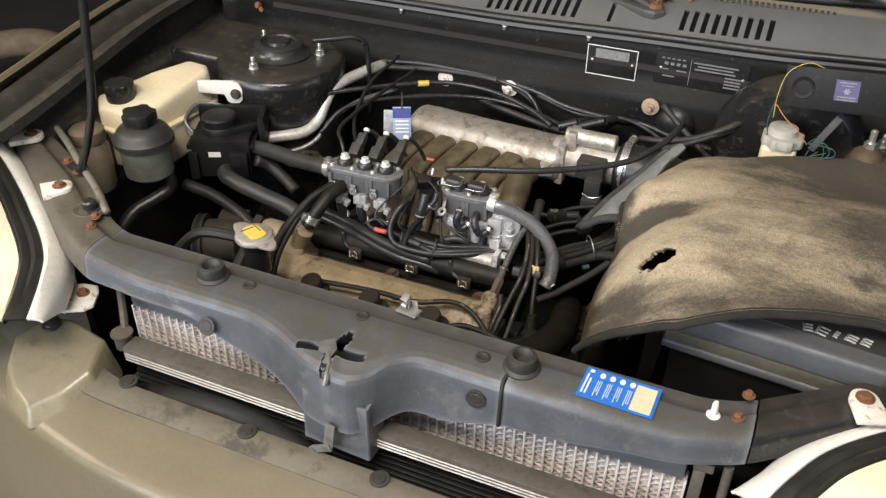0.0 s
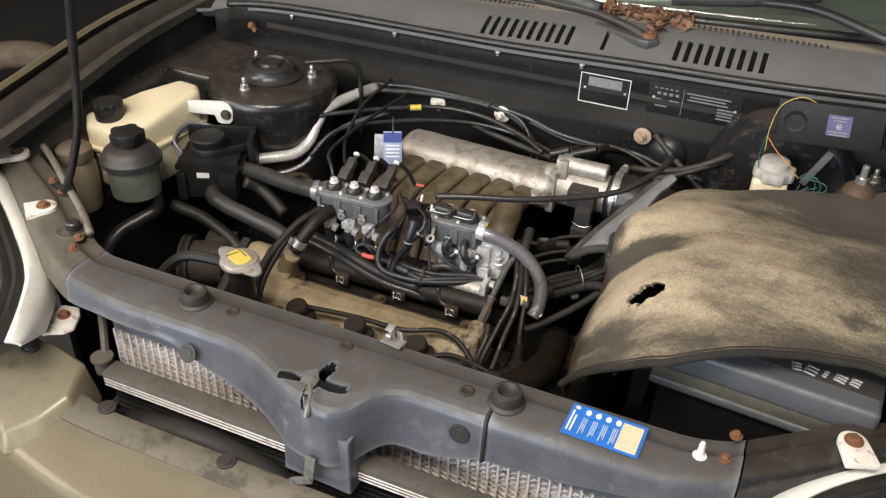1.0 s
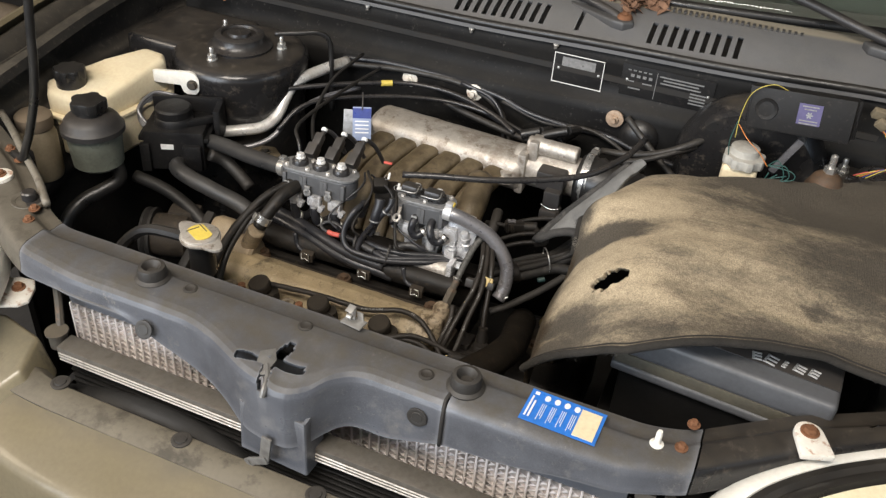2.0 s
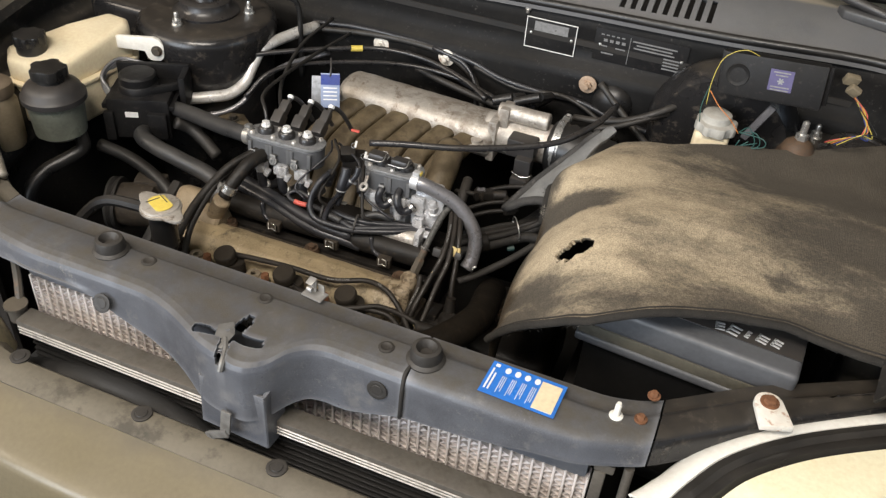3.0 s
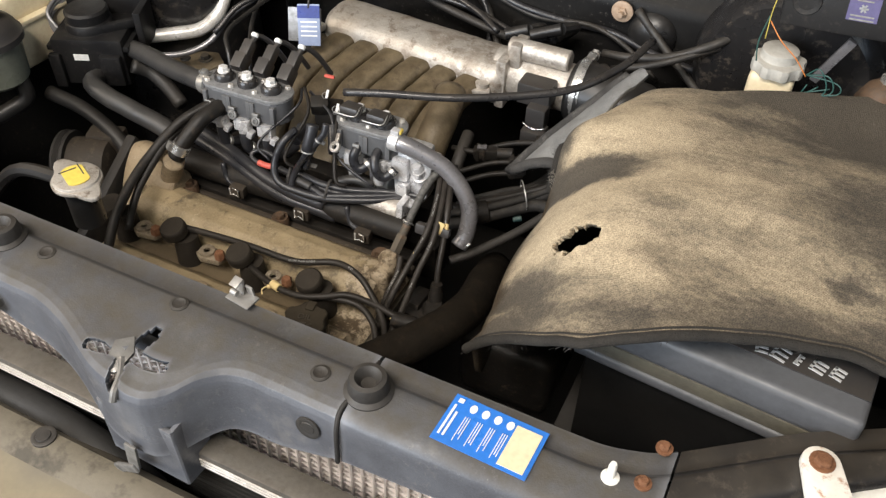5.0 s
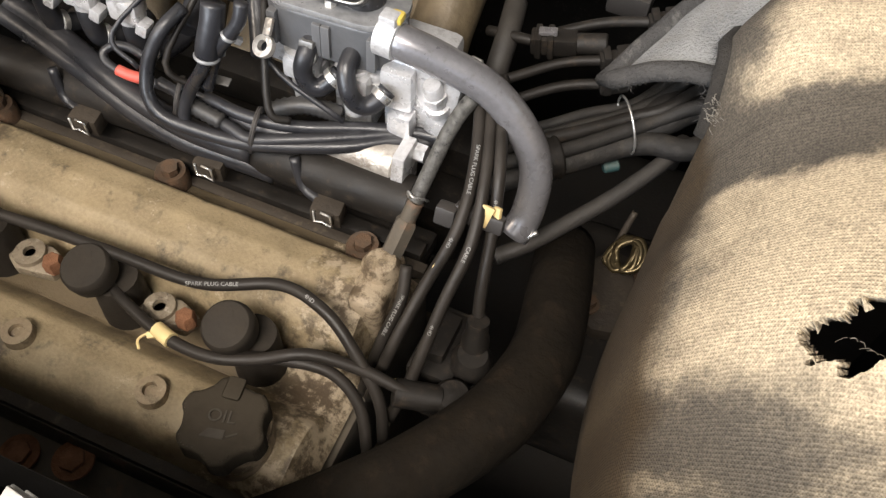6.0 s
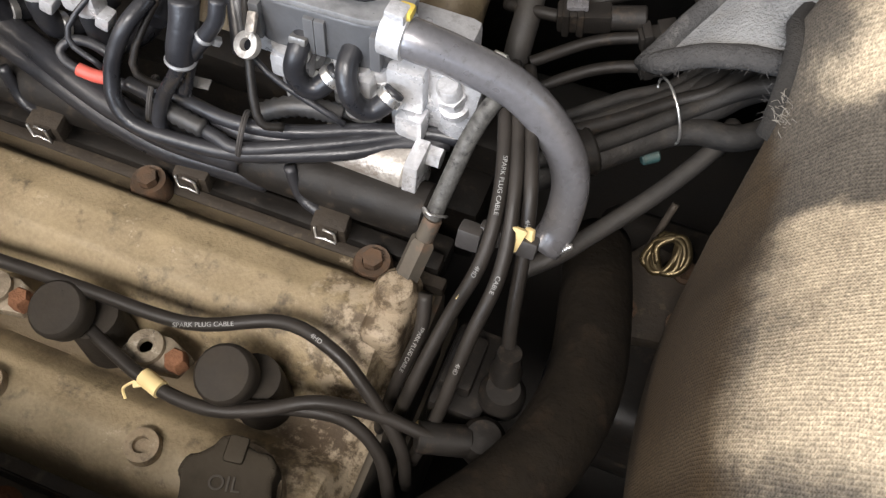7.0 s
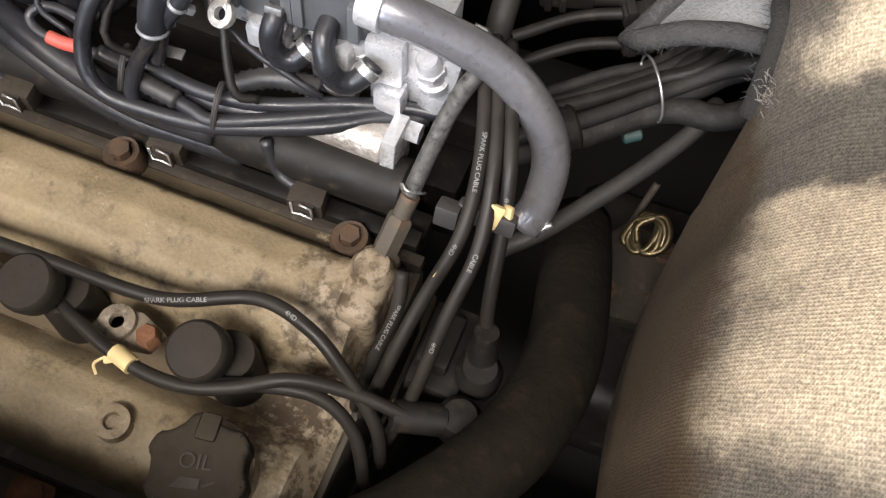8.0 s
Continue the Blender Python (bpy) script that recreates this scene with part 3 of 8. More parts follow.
def tone_band(m, y0, y1, dark, y2=8.0, y3=9.0, scale=16.0, reach=0.06, amount=0.85):
    """A toned band with a ragged soft edge, along the back of a panel or in a gutter."""
    nd, ln = m.node_tree.nodes, m.node_tree.links
    sock = nd["Principled BSDF"].inputs["Base Color"]
    co = nd.new("ShaderNodeTexCoord").outputs["Object"]
    xyz = nd.new("ShaderNodeSeparateXYZ")
    ln.new(co, xyz.inputs[0])
    n_ = nd.new("ShaderNodeTexNoise")
    n_.inputs["Scale"].default_value, n_.inputs["Detail"].default_value, n_.inputs["Roughness"].default_value = scale, 6.0, 0.6
    ln.new(co, n_.inputs["Vector"])
    fac = nd.new("ShaderNodeMath")
    fac.operation = "MULTIPLY"
    for k, (a, c, lo, hi, sign) in enumerate(((y0, y1, 0.0, amount, 1), (y2, y3, 1.0, 0.0, -1))):
        shift = nd.new("ShaderNodeMath")
        shift.operation = "MULTIPLY_ADD"
        ln.new(n_.outputs["Fac"], shift.inputs[0])
        shift.inputs[1].default_value = reach * sign
        ln.new(xyz.outputs[1], shift.inputs[2])
        r_ = nd.new("ShaderNodeMapRange")
        r_.interpolation_type = "SMOOTHSTEP"
        for key, val in (("From Min", a + sign * reach / 2), ("From Max", c + sign * reach / 2), ("To Min", lo), ("To Max", hi)):
            r_.inputs[key].default_value = val
        ln.new(shift.outputs[0], r_.inputs["Value"])
        ln.new(r_.outputs["Result"], fac.inputs[k])
    x = nd.new("ShaderNodeMix")
    x.data_type = "RGBA"
    ln.new(fac.outputs[0], x.inputs["Factor"])
    ln.new(sock.links[0].from_socket, x.inputs[6])
    x.inputs[7].default_value = (*dark, 1.0)
    ln.new(x.outputs[2], sock)


# pale band on the cowl's back: reflection by the screen painted in with dust
tone_band(cowl_grey, 1.566, 1.578, (0.29, 0.255, 0.19), scale=12.0, reach=0.012)
# dirt along the bumper's back and in the cover's rear gutter
tone_band(paint_soiled, 0.545, 0.590, (0.105, 0.090, 0.066))
tone_band(tan_cover, 0.966, 0.974, (0.050, 0.036, 0.020), scale=55.0, reach=0.022)
# darker in the trough between the cams and along the cover's front
tone_band(tan_cover, 0.862, 0.876, (0.062, 0.044, 0.025), 0.892, 0.904, 45.0, 0.030, 0.80)
tone_band(tan_cover, 0.70, 0.71, (0.070, 0.050, 0.028), 0.818, 0.828, 45.0, 0.020, 0.75)
corrosion(tan_cover, -0.02, 0.07, (0.060, 0.040, 0.022), (0.40, 0.325, 0.225))
corrosion(tan_alloy, -0.02, 0.07, (0.060, 0.040, 0.022), (0.36, 0.29, 0.20))
corrosion(cast_alloy, -0.40, 0.40, (0.29, 0.245, 0.20), (0.62, 0.58, 0.53))
# support edges: scuffs, with their highlight lines painted in as pale tone
worn_edges(plastic_grey, (0.17, 0.175, 0.19), 0.52, 0.60, 0.7)
worn_edges(cast_alloy, (0.66, 0.64, 0.60), 0.54, 0.65, 0.5)
worn_edges(brown_alloy, (0.30, 0.255, 0.19), 0.53, 0.64, 0.5)
worn_edges(tan_cover, (0.44, 0.36, 0.25), 0.53, 0.64, 0.5)
worn_edges(plastic_black, (0.07, 0.068, 0.065), 0.54, 0.66, 0.6)
worn_edges(rail_plastic, (0.26, 0.26, 0.26), 0.54, 0.66, 0.6)

# ---------------------------------------------------------------- the garage
def slab(name, sx, sy, sz, x, y, z, material, label, category):
    return solo(name, box(sx, sy, sz, at(x, y, z)), material, label, category, kind="structure")


slab("floor", 9.0, 11.0, 0.2, 0, 1.0, -0.1, concrete, "grey oil-stained concrete garage floor", "floor")
slab("wall_north", 9.0, 0.2, 3.0, 0, 5.6, 1.5, plaster, "plain plastered garage back wall", "wall")
slab("wall_west", 0.2, 8.7, 3.0, -3.4, 1.2, 1.5, dark_wood, "dark timber-clad garage side wall", "wall")
# the gap in this wall is an unseen opening added for the side lamp
slab("wall_east", 0.2, 8.7, 0.9, 3.4, 1.2, 0.45, plaster, "plain plastered garage side wall under an added opening", "wall")
slab("wall_east_upper", 0.2, 8.7, 0.4, 3.4, 1.2, 2.8, plaster, "plastered garage wall above an added opening", "wall")
slab("wall_east_pier", 0.2, 3.0, 1.7, 3.4, 4.0, 1.75, plaster, "plastered garage wall beside an added opening", "wall")
slab("ceiling", 9.0, 9.0, 0.2, 0, 1.2, 3.1, plaster, "plain pale garage ceiling", "ceiling")

# ---------------------------------------------------------------- the car's shell
car_front = thing("car_front_end", "olive-gold car front end with raised hood and black engine bay", "car", (0, 0.9, 0.0))


def bumper_form(u, v):
    x = -0.78 + 1.56 * u
    back = 0.18 * max(0.0, (abs(x) - 0.15) / 0.55) ** 2
    y, z = [(0.574, 0.6905), (0.560, 0.6855), (0.545, 0.680), (0.530, 0.6745), (0.518, 0.670), (0.511, 0.667), (0.5065, 0.6625), (0.504, 0.656), (0.502, 0.645), (0.485, 0.56), (0.45, 0.40), (0.44, 0.22)][round(v * 11)]
    fwd = 0.010 * max(0.0, 1 - (x / 0.42) ** 2) * ease(1, 4, v * 11)
    return V((x, y + back * 0.8 - fwd, z - 0.02 * back))


part("bumper_cover", thick(grid(48, 11, bumper_form), 0.004), paint_soiled, car_front, "olive-gold painted bumper cover")


def lip_form(u, v):
    x = -0.50 + 1.0 * u
    back = 0.30 * max(0.0, (abs(x) - 0.25) / 0.55) ** 2 * 0.8
    wide = 0.046 + 0.030 * ease(0.27, 0.42, abs(x))
    y = 0.572 + back + wide * v
    return V((x, y, 0.6915 + 0.005 * math.sin(v * math.pi) - 0.012 * max(0, v - 0.75) * 4))


grille_lip = part("grille_cover", thick(grid(60, 8, lip_form), 0.004), strip_dirt, car_front, "dusty dark strip along the bumper top")
for x, y in ((-0.275, 0.608), (-0.096, 0.598), (0.075, 0.598), (0.25, 0.60)):
    pin = lathe([(0.0115, 0), (0.0115, 0.002), (0.009, 0.003), (0.007, 0.0025), (0.0065, 0.0035), (0.002, 0.0038)], at(x, y, 0.6960), 20)
    part("push_pin", pin, dusty_rubber, grille_lip)

# raised corner blocks of the bumper under the lamps, with a sloping inner side
def frustum(low, high, z0, z1, bevel=0.0, seg=3):
    """A block whose base and top outlines differ."""
    b = bmesh.new()
    lo = [b.verts.new((x, y, z0)) for x, y in low]
    hi = [b.verts.new((x, y, z1)) for x, y in high]
    n = len(low)
    b.faces.new(lo[::-1])
    b.faces.new(hi)
    for i in range(n):
        b.faces.new((lo[i], lo[(i + 1) % n], hi[(i + 1) % n], hi[i]))
    bmesh.ops.recalc_face_normals(b, faces=b.faces)
    if bevel:
        bmesh.ops.bevel(b, geom=b.edges[:], offset=bevel, segments=seg, profile=0.6, affect="EDGES")
    return b


for s in (-1, 1):
    top = [(s * 0.342, 0.648), (s * 0.318, 0.594), (s * 0.337, 0.560), (s * 0.366, 0.531), (s * 0.405, 0.548), (s * 0.432, 0.570), (s * 0.450, 0.606), (s * 0.442, 0.652), (s * 0.408, 0.662)]
    low = [(s * 0.320, 0.645), (s * 0.298, 0.590), (s * 0.318, 0.546), (s * 0.358, 0.518), (s * 0.410, 0.538), (s * 0.446, 0.566), (s * 0.465, 0.605), (s * 0.456, 0.664), (s * 0.410, 0.674)]
    block = frustum(low, top, 0.660, 0.711, 0.006, 3)
    for v in block.verts:
        if v.co.z > 0.690:
            v.co.z -= 0.026 * ease(0.605, 0.530, v.co.y)
    corner = part("bumper_corner", block, corner_paint, car_front, "dusty raised bumper corner")
    part("push_pin", lathe([(0.0115, 0), (0.0115, 0.002), (0.009, 0.003), (0.0065, 0.0025), (0.006, 0.0035), (0.002, 0.0038)], at(s * 0.424, 0.640, 0.7105), 20), plastic_black, corner)

# inner aprons and fenders, which splay outwards towards the screen
def splay(y):
    return 0.010 + 0.036 * ease(0.85, 1.30, y)


for s in (-1, 1):
    top = 0.885

    def apron(u, v, s=s):
        y = 0.86 + 0.60 * u
        x = 0.668 + splay(y) * 0.8 + 0.012 * math.sin(u * 3)
        z = top - 0.02 * (1 - u) - v * 0.55
        step = 0.030 * ease(0.07, 0.09, v - 0.05 * ease(0.35, 0.45, u)) + 0.035 * ease(0.20, 0.24, v + 0.06 * math.sin(u * 7))
        swage = 0.010 * ease(0.03, 0.0, abs(v - 0.34 + 0.10 * u)) + 0.006 * math.sin(u * 11) * math.sin(v * 7)
        return V((s * (x - step - swage), y, z))

    part("inner_apron", thick(grid(60, 60, apron), 0.003), bay_black, car_front, "black dusty inner fender apron")

    def gutter(u, v, s=s):
        y = 0.80 + 0.72 * u
        prof = [(0.648, -0.012), (0.655, 0.0), (0.668, 0.002), (0.680, -0.010), (0.692, -0.010), (0.704, 0.004), (0.716, 0.010), (0.728, 0.006)]
        dx, dz = prof[round(v * 7)]
        bow = -0.055 * (1 - u) ** 2
        return V((s * (dx + bow + 0.01 + splay(y)), y, 0.872 + 0.022 * u + dz))

    part("fender_gutter", thick(grid(30, 7, gutter), 0.003), bay_black, car_front, "dusty black fender gutter")

    def fender(u, v, s=s):
        y = 0.62 + 1.0 * u
        prof = [(0.735, 0.012), (0.742, 0.016), (0.750, 0.014), (0.757, 0.0), (0.765, -0.10), (0.775, -0.25), (0.78, -0.42)]
        dx, dz = prof[round(v * 6)]
        bow = -0.055 * (1 - min(1, max(0, (y - 0.80) / 0.72))) ** 2 - 0.10 * max(0, (0.86 - y) / 0.24) ** 2
        return V((s * (dx + bow + splay(y)), y, 0.878 + 0.022 * u + dz))

    part("fender", thick(grid(30, 6, fender), 0.003), paint_olive, car_front, "olive-gold painted fender")
    line = [(s * 0.680, 0.82, 0.868), (s * 0.706, 0.98, 0.876), (s * 0.719, 1.16, 0.882), (s * 0.722, 1.34, 0.889), (s * 0.722, 1.50, 0.893)]
    line = [(x + s * splay(y), y, z) for x, y, z in line]
    part("fender_seal", tube(line, 0.006, 8), rubber, car_front, "black rubber hood seal")

# dark fillers added to close the bottom and sides of the deep bay
part("bay_floor_fill", box(1.2, 0.82, 0.02, at(0, 1.04, 0.30)), deep_black, car_front, "black filler closing the bay below the engine")
for s in (-1, 1):
    part("lower_apron", box(0.02, 0.60, 0.46, at(s * 0.640, 1.18, 0.53)), deep_black, car_front)

# strut towers
def strut_tower(s, cx, cy, zt):
    tower = part("strut_tower", lathe([(0.112, zt - 0.34), (0.108, zt - 0.12), (0.113, zt - 0.045), (0.118, zt - 0.022), (0.116, zt - 0.010), (0.108, zt - 0.003), (0.098, zt - 0.001), (0.075, zt), (0.05, zt)], at(cx, cy, 0), 48), steel_black, car_front, "glossy black suspension strut tower")
    part("tower_shelf", box(0.18, 0.17, 0.12, at(cx + s * 0.12, cy + 0.035, zt - 0.061), 0.016, 3), steel_black, tower)
    part("strut_mount", lathe([(0.055, zt - 0.001), (0.056, zt + 0.004), (0.050, zt + 0.007), (0.044, zt + 0.014), (0.043, zt + 0.022), (0.038, zt + 0.026), (0.031, zt + 0.026), (0.029, zt + 0.022), (0.021, zt + 0.022), (0.019, zt + 0.027), (0.002, zt + 0.028)], at(cx, cy, 0), 40), rubber_clean, tower, "round black rubber strut mount cap")
    for a in (-96, 24, 144):
        px, py = cx + 0.072 * math.cos(radians(a)), cy + 0.072 * math.sin(radians(a))
        nut = join(lathe([(0.0095, zt - 0.004), (0.0095, zt + 0.002)], at(px, py, 0), 16), lathe([(0.0078, zt + 0.002), (0.0078, zt + 0.010)], at(px, py, 0), 6), lathe([(0.004, zt + 0.01), (0.004, zt + 0.020), (0.003, zt + 0.022)], at(px, py, 0), 10))
        part("strut_nut", nut, zinc, tower, "bright zinc nut on a stud")


strut_tower(-1, -0.463, 1.279, 0.838)
strut_tower(1, 0.60, 1.36, 0.815)

# ---------------------------------------------------------------- firewall, cowl and screen
LIP = [(-0.70, 0.890), (-0.55, 0.899), (-0.44, 0.903), (-0.07, 0.904), (0.03, 0.908), (0.13, 0.912), (0.36, 0.917), (0.53, 0.928), (0.70, 0.936)]


def lip_z(x):
    """Height of the seal along the top of the firewall."""
    return sum(ramp(x + d, LIP) for d in (-0.06, -0.03, 0.0, 0.03, 0.06)) / 5


def deck_z(x):
    """Height that the slotted deck of the cowl is built from."""
    return 0.890 + 0.038 * x


def firewall_form(u, v):
    x = -0.66 + 1.32 * u
    # upper panel, shelf and lower panel
    prof = [(1.452, 0.0), (1.452, -0.03), (1.452, -0.06), (1.450, -0.088), (1.432, -0.094), (1.429, -0.110), (1.430, -0.20), (1.42, -0.30), (1.40, -0.55)]
    y, dz = prof[round(v * 8)]
    round_corner = 0.06 * max(0, (abs(x) - 0.56) / 0.10) ** 2
    return V((x, y - round_corner, lip_z(x) + dz))


firewall = tagged(new("wall_firewall", mesh_of("wall_firewall", thick(grid(60, 8, firewall_form), 0.004), firewall_black)), "black painted steel firewall with dust and scratches", "firewall", kind="structure")


cowl = thing("cowl_panel", "grey plastic windscreen cowl with slotted vents", "cowl", (0, 1.5, 0.9))
SLOTS = [(-0.150 + 0.0175 * i, -0.1415 + 0.0175 * i) for i in range(10)] + [(0.072, 0.079)] + [(0.195 + 0.0175 * i, 0.2035 + 0.0175 * i) for i in range(9)]
cuts = sorted({-0.70 + 0.025 * i for i in range(57)} | {c for p_ in SLOTS for c in p_})
cowl_us = [(c + 0.70) / 1.40 for c in cuts]
cowl_vs = [i / 16 for i in range(10)] + [0.60, 0.66, 0.72, 0.76, 0.80, 0.875, 1.0]


def cowl_profile(u, v):
    x = -0.70 + 1.40 * u
    prof = [(0.0, 1.440, -0.008), (0.125, 1.440, 0.002), (0.25, 1.450, 0.008), (0.375, 1.462, 0.006), (0.5, 1.472, 0.010), (0.625, 1.490, 0.024), (0.75, 1.530, 0.040), (0.875, 1.572, 0.050), (1.0, 1.60, 0.052)]
    y, dz = ramp(v, [(a, c) for a, c, d in prof]), ramp(v, [(a, d) for a, c, d in prof])
    w = ease(0.0, 0.55, v)
    return V((x, y - 0.05 * max(0, (abs(x) - 0.55) / 0.15) ** 2, lip_z(x) * (1 - w) + deck_z(x) * w + dz - 0.006 * abs(x) * w))


def in_slot(u, v):
    x = -0.70 + 1.40 * u
    return 0.60 < v < 0.76 and any(a < x < c for a, c in SLOTS)


cowl_sheet = part("cowl_sheet", thick(sheet(cowl_us, cowl_vs, cowl_profile, in_slot), 0.006), cowl_grey, cowl)
part("hood_seal", tube([(x / 20, 1.444 - 0.05 * max(0, (abs(x / 20) - 0.55) / 0.15) ** 2, lip_z(x / 20) + 0.004) for x in range(-13, 14)], 0.007, 8), rubber, cowl, "black rubber seal along the cowl edge")
teeth = [box(0.0045, 0.012, 0.004, at(0.21 + i * 0.0095, 1.572, deck_z(0.3) + 0.051)) for i in range(24)]
teeth += [box(0.0045, 0.012, 0.004, at(-0.30 + i * 0.0095, 1.580, deck_z(-0.2) + 0.053)) for i in range(40)]
tagged(part("cowl_teeth", join(*teeth), plastic_black, cowl), kind="stuff")
part("cowl_drain", box(1.25, 0.17, 0.01, at(0, 1.53, 0.86)), deep_black, cowl)
for x, dz in ((-0.098, 0.0), (0.055, 0.0), (-0.52, 0.0), (-0.30, 0.0)):
    clip_b = join(box(0.010, 0.006, 0.008, at(x, 1.446, lip_z(x) - 0.010), 0.002), lathe([(0.003, 0), (0.003, 0.006)], at(x, 1.444, lip_z(x) - 0.018), 8))
    part("edge_clip", clip_b, zinc, cowl)

screen = thing("window_windscreen", "tinted windscreen glass above the cowl", "windscreen", (0, 1.6, 0.95), kind="structure")
pane = part("pane", thick(grid(20, 8, lambda u, v: V((-0.70 + 1.4 * u, 1.598 + 0.42 * v + 0.10 * (2 * u - 1) ** 2 * 0.4, deck_z(-0.7 + 1.4 * u) + 0.050 + 0.26 * v))), 0.005), glass, screen)
pane.visible_shadow = False
part("screen_frit", tube([(-0.7 + 0.07 * i, 1.600 + 0.04 * (i / 10 - 1) ** 2, deck_z(-0.7 + 0.07 * i) + 0.054) for i in range(21)], 0.008, 8), rubber, screen, "black rubber edge of the windscreen")
# slab toned pale to give the windscreen its reflected brightness
solo("dashboard", box(1.36, 0.5, 0.10, at(0, 1.95, 0.92), 0.03), dash_beige, "dull beige dashboard top behind the windscreen", "dashboard")

# unseen hood, propped up above the bay; added to shade the firewall
hood = part("hood", thick(grid(16, 12, lambda u, v: V((-0.70 + 1.40 * u, 1.44 - 0.60 * v, 1.12 + 0.82 * v + 0.03 * math.sin(u * math.pi)))), 0.02), steel_dusty, car_front, "raised hood with dusty underside")

# wiper arms
def wiper(px, py, foot, line, blade, r=0.011):
    w = thing("windscreen_wiper", "black windscreen wiper arm lying on the cowl", "wiper", (px, py, deck_z(px) + 0.06), group="wipers")
    part("foot", prism(foot, line[0][2] - 0.006, line[0][2] + 0.010, bevel=0.004, seg=3), wiper_grey, w, "dull wedge-shaped wiper foot")
    part("arm", tube(line, 0.008, 8), plastic_black, w)
    part("pivot_nut", join(lathe([(0.013, 0.008), (0.013, 0.013), (0.010, 0.017), (0.004, 0.018)], at(*line[0]), 18), lathe([(0.006, 0.016), (0.006, 0.022)], at(*line[0]), 6)), rust, w, "rusty pivot nut")
    part("blade", tube(blade, r, 10), wiper_grey, w)


wiper_grey = mat("wiper_grey", (0.060, 0.061, 0.064), (0.042, 0.042, 0.044), 20, 0.45, dust=0.35, dust_colour=(0.13, 0.12, 0.10), bump=0.1)
zc = deck_z(0.15) + 0.040
wiper(0.147, 1.523, [(0.166, 1.512), (0.150, 1.500), (0.130, 1.504), (0.048, 1.545), (0.030, 1.570), (0.052, 1.578), (0.160, 1.534)], [(0.147, 1.523, zc - 0.008), (0.12, 1.535, zc + 0.004), (0.04, 1.565, zc + 0.014), (-0.05, 1.59, zc + 0.012), (-0.15, 1.615, zc + 0.016)], [(0.045, 1.568, zc + 0.022), (-0.10, 1.605, zc + 0.026), (-0.28, 1.64, zc + 0.02)])
wiper(0.66, 1.53, [(0.68, 1.52), (0.66, 1.505), (0.64, 1.51), (0.53, 1.545), (0.52, 1.565), (0.54, 1.575), (0.67, 1.545)], [(0.66, 1.53, zc + 0.02), (0.52, 1.562, zc + 0.045), (0.40, 1.60, zc + 0.066), (0.30, 1.62, zc + 0.060)], [(0.40, 1.63, zc + 0.085), (0.28, 1.625, zc + 0.060), (0.16, 1.62, zc + 0.046)], 0.0145)
rnd = random.Random(4)
leaf_bits = bmesh.new()
for i in range(300):
    cx, cy = (rnd.uniform(0.045, 0.205), rnd.gauss(1.596, 0.010)) if i < 255 else (rnd.gauss(0.150, 0.006), rnd.gauss(1.555, 0.009))
    m = Matrix.Translation((cx, cy, zc + 0.008 + rnd.uniform(0.0, 0.014))) @ Euler((rnd.uniform(-0.6, 0.6), rnd.uniform(-0.6, 0.6), rnd.uniform(0, 6))).to_matrix().to_4x4()
    L, w = rnd.uniform(0.006, 0.020), rnd.uniform(0.0015, 0.0075)
    vs = [leaf_bits.verts.new(m @ V(p)) for p in ((-L, 0, 0), (-0.4 * L, -w * 0.9, 0.002), (0.3 * L, -w, 0.001), (L, 0, 0.003), (0.4 * L, w * 0.8, 0.001), (-0.3 * L, w, 0.003))]
    leaf_bits.faces.new(vs)
solo("dry_leaves", thick(leaf_bits, 0.0006), dry_leaf, "brown crumbled dry leaves caught on the cowl", "leaves", kind="stuff")

# plates on the firewall
def plate(x0, x1, z0, z1, label, bars, frame_line):
    p = thing("data_plate", label, "plate", (x0, 1.4462, z0), group="plates on the firewall")
    part("plate", box(x1 - x0, 0.0015, z1 - z0, at((x0 + x1) / 2, 1.4462, (z0 + z1) / 2), 0.0005), module_black, p)
    if frame_line:
        edge = [box(x1 - x0, 0.001, 0.0012, at((x0 + x1) / 2, 1.4450, z)) for z in (z0 + 0.001, z1 - 0.001)]
        edge += [box(0.0012, 0.001, z1 - z0 - 0.002, at(x, 1.4450, (z0 + z1) / 2)) for x in (x0 + 0.001, x1 - 0.001)]
        part("border", join(*edge), paper_white, p)
    for bx, bz, bw, bh in bars:
        part("print_bar", box(bw, 0.0008, bh, at(x0 + bx, 1.4450, z0 + bz)), label_grey, p)
    for x in (x0 + 0.010, x1 - 0.008):
        part("rivet", lathe([(0.0028, 0), (0.002, 0.0015), (0.0005, 0.002)], at(x, 1.4454, (z0 + z1) / 2, 90), 12), zinc, p)
    return p


plate(0.055, 0.143, 0.832, 0.886, "small black metal plate with a grey printed panel", [(0.044, 0.040, 0.058, 0.016)], True)
bars = [(0.058, 0.026, 0.0009, 0.046)]
bars += [(0.098, 0.044 - 0.0055 * i, w, 0.0022) for i, w in enumerate((0.072, 0.058, 0.066))]
bars += [(0.128, 0.0265 - 0.0055 * i, w, 0.0022) for i, w in enumerate((0.026, 0.026, 0.026, 0.026))]
bars += [(0.012 + 0.0085 * i, 0.045, 0.005, 0.002) for i in range(5)] + [(0.018 + 0.010 * i, 0.036, 0.006, 0.0045) for i in range(4)] + [(0.016, 0.026, 0.012, 0.002), (0.044, 0.0255, 0.016, 0.002), (0.024, 0.014, 0.020, 0.0022)]
plate(0.173, 0.325, 0.838, 0.892, "black printed vehicle data plate with worn lettering", bars, False)

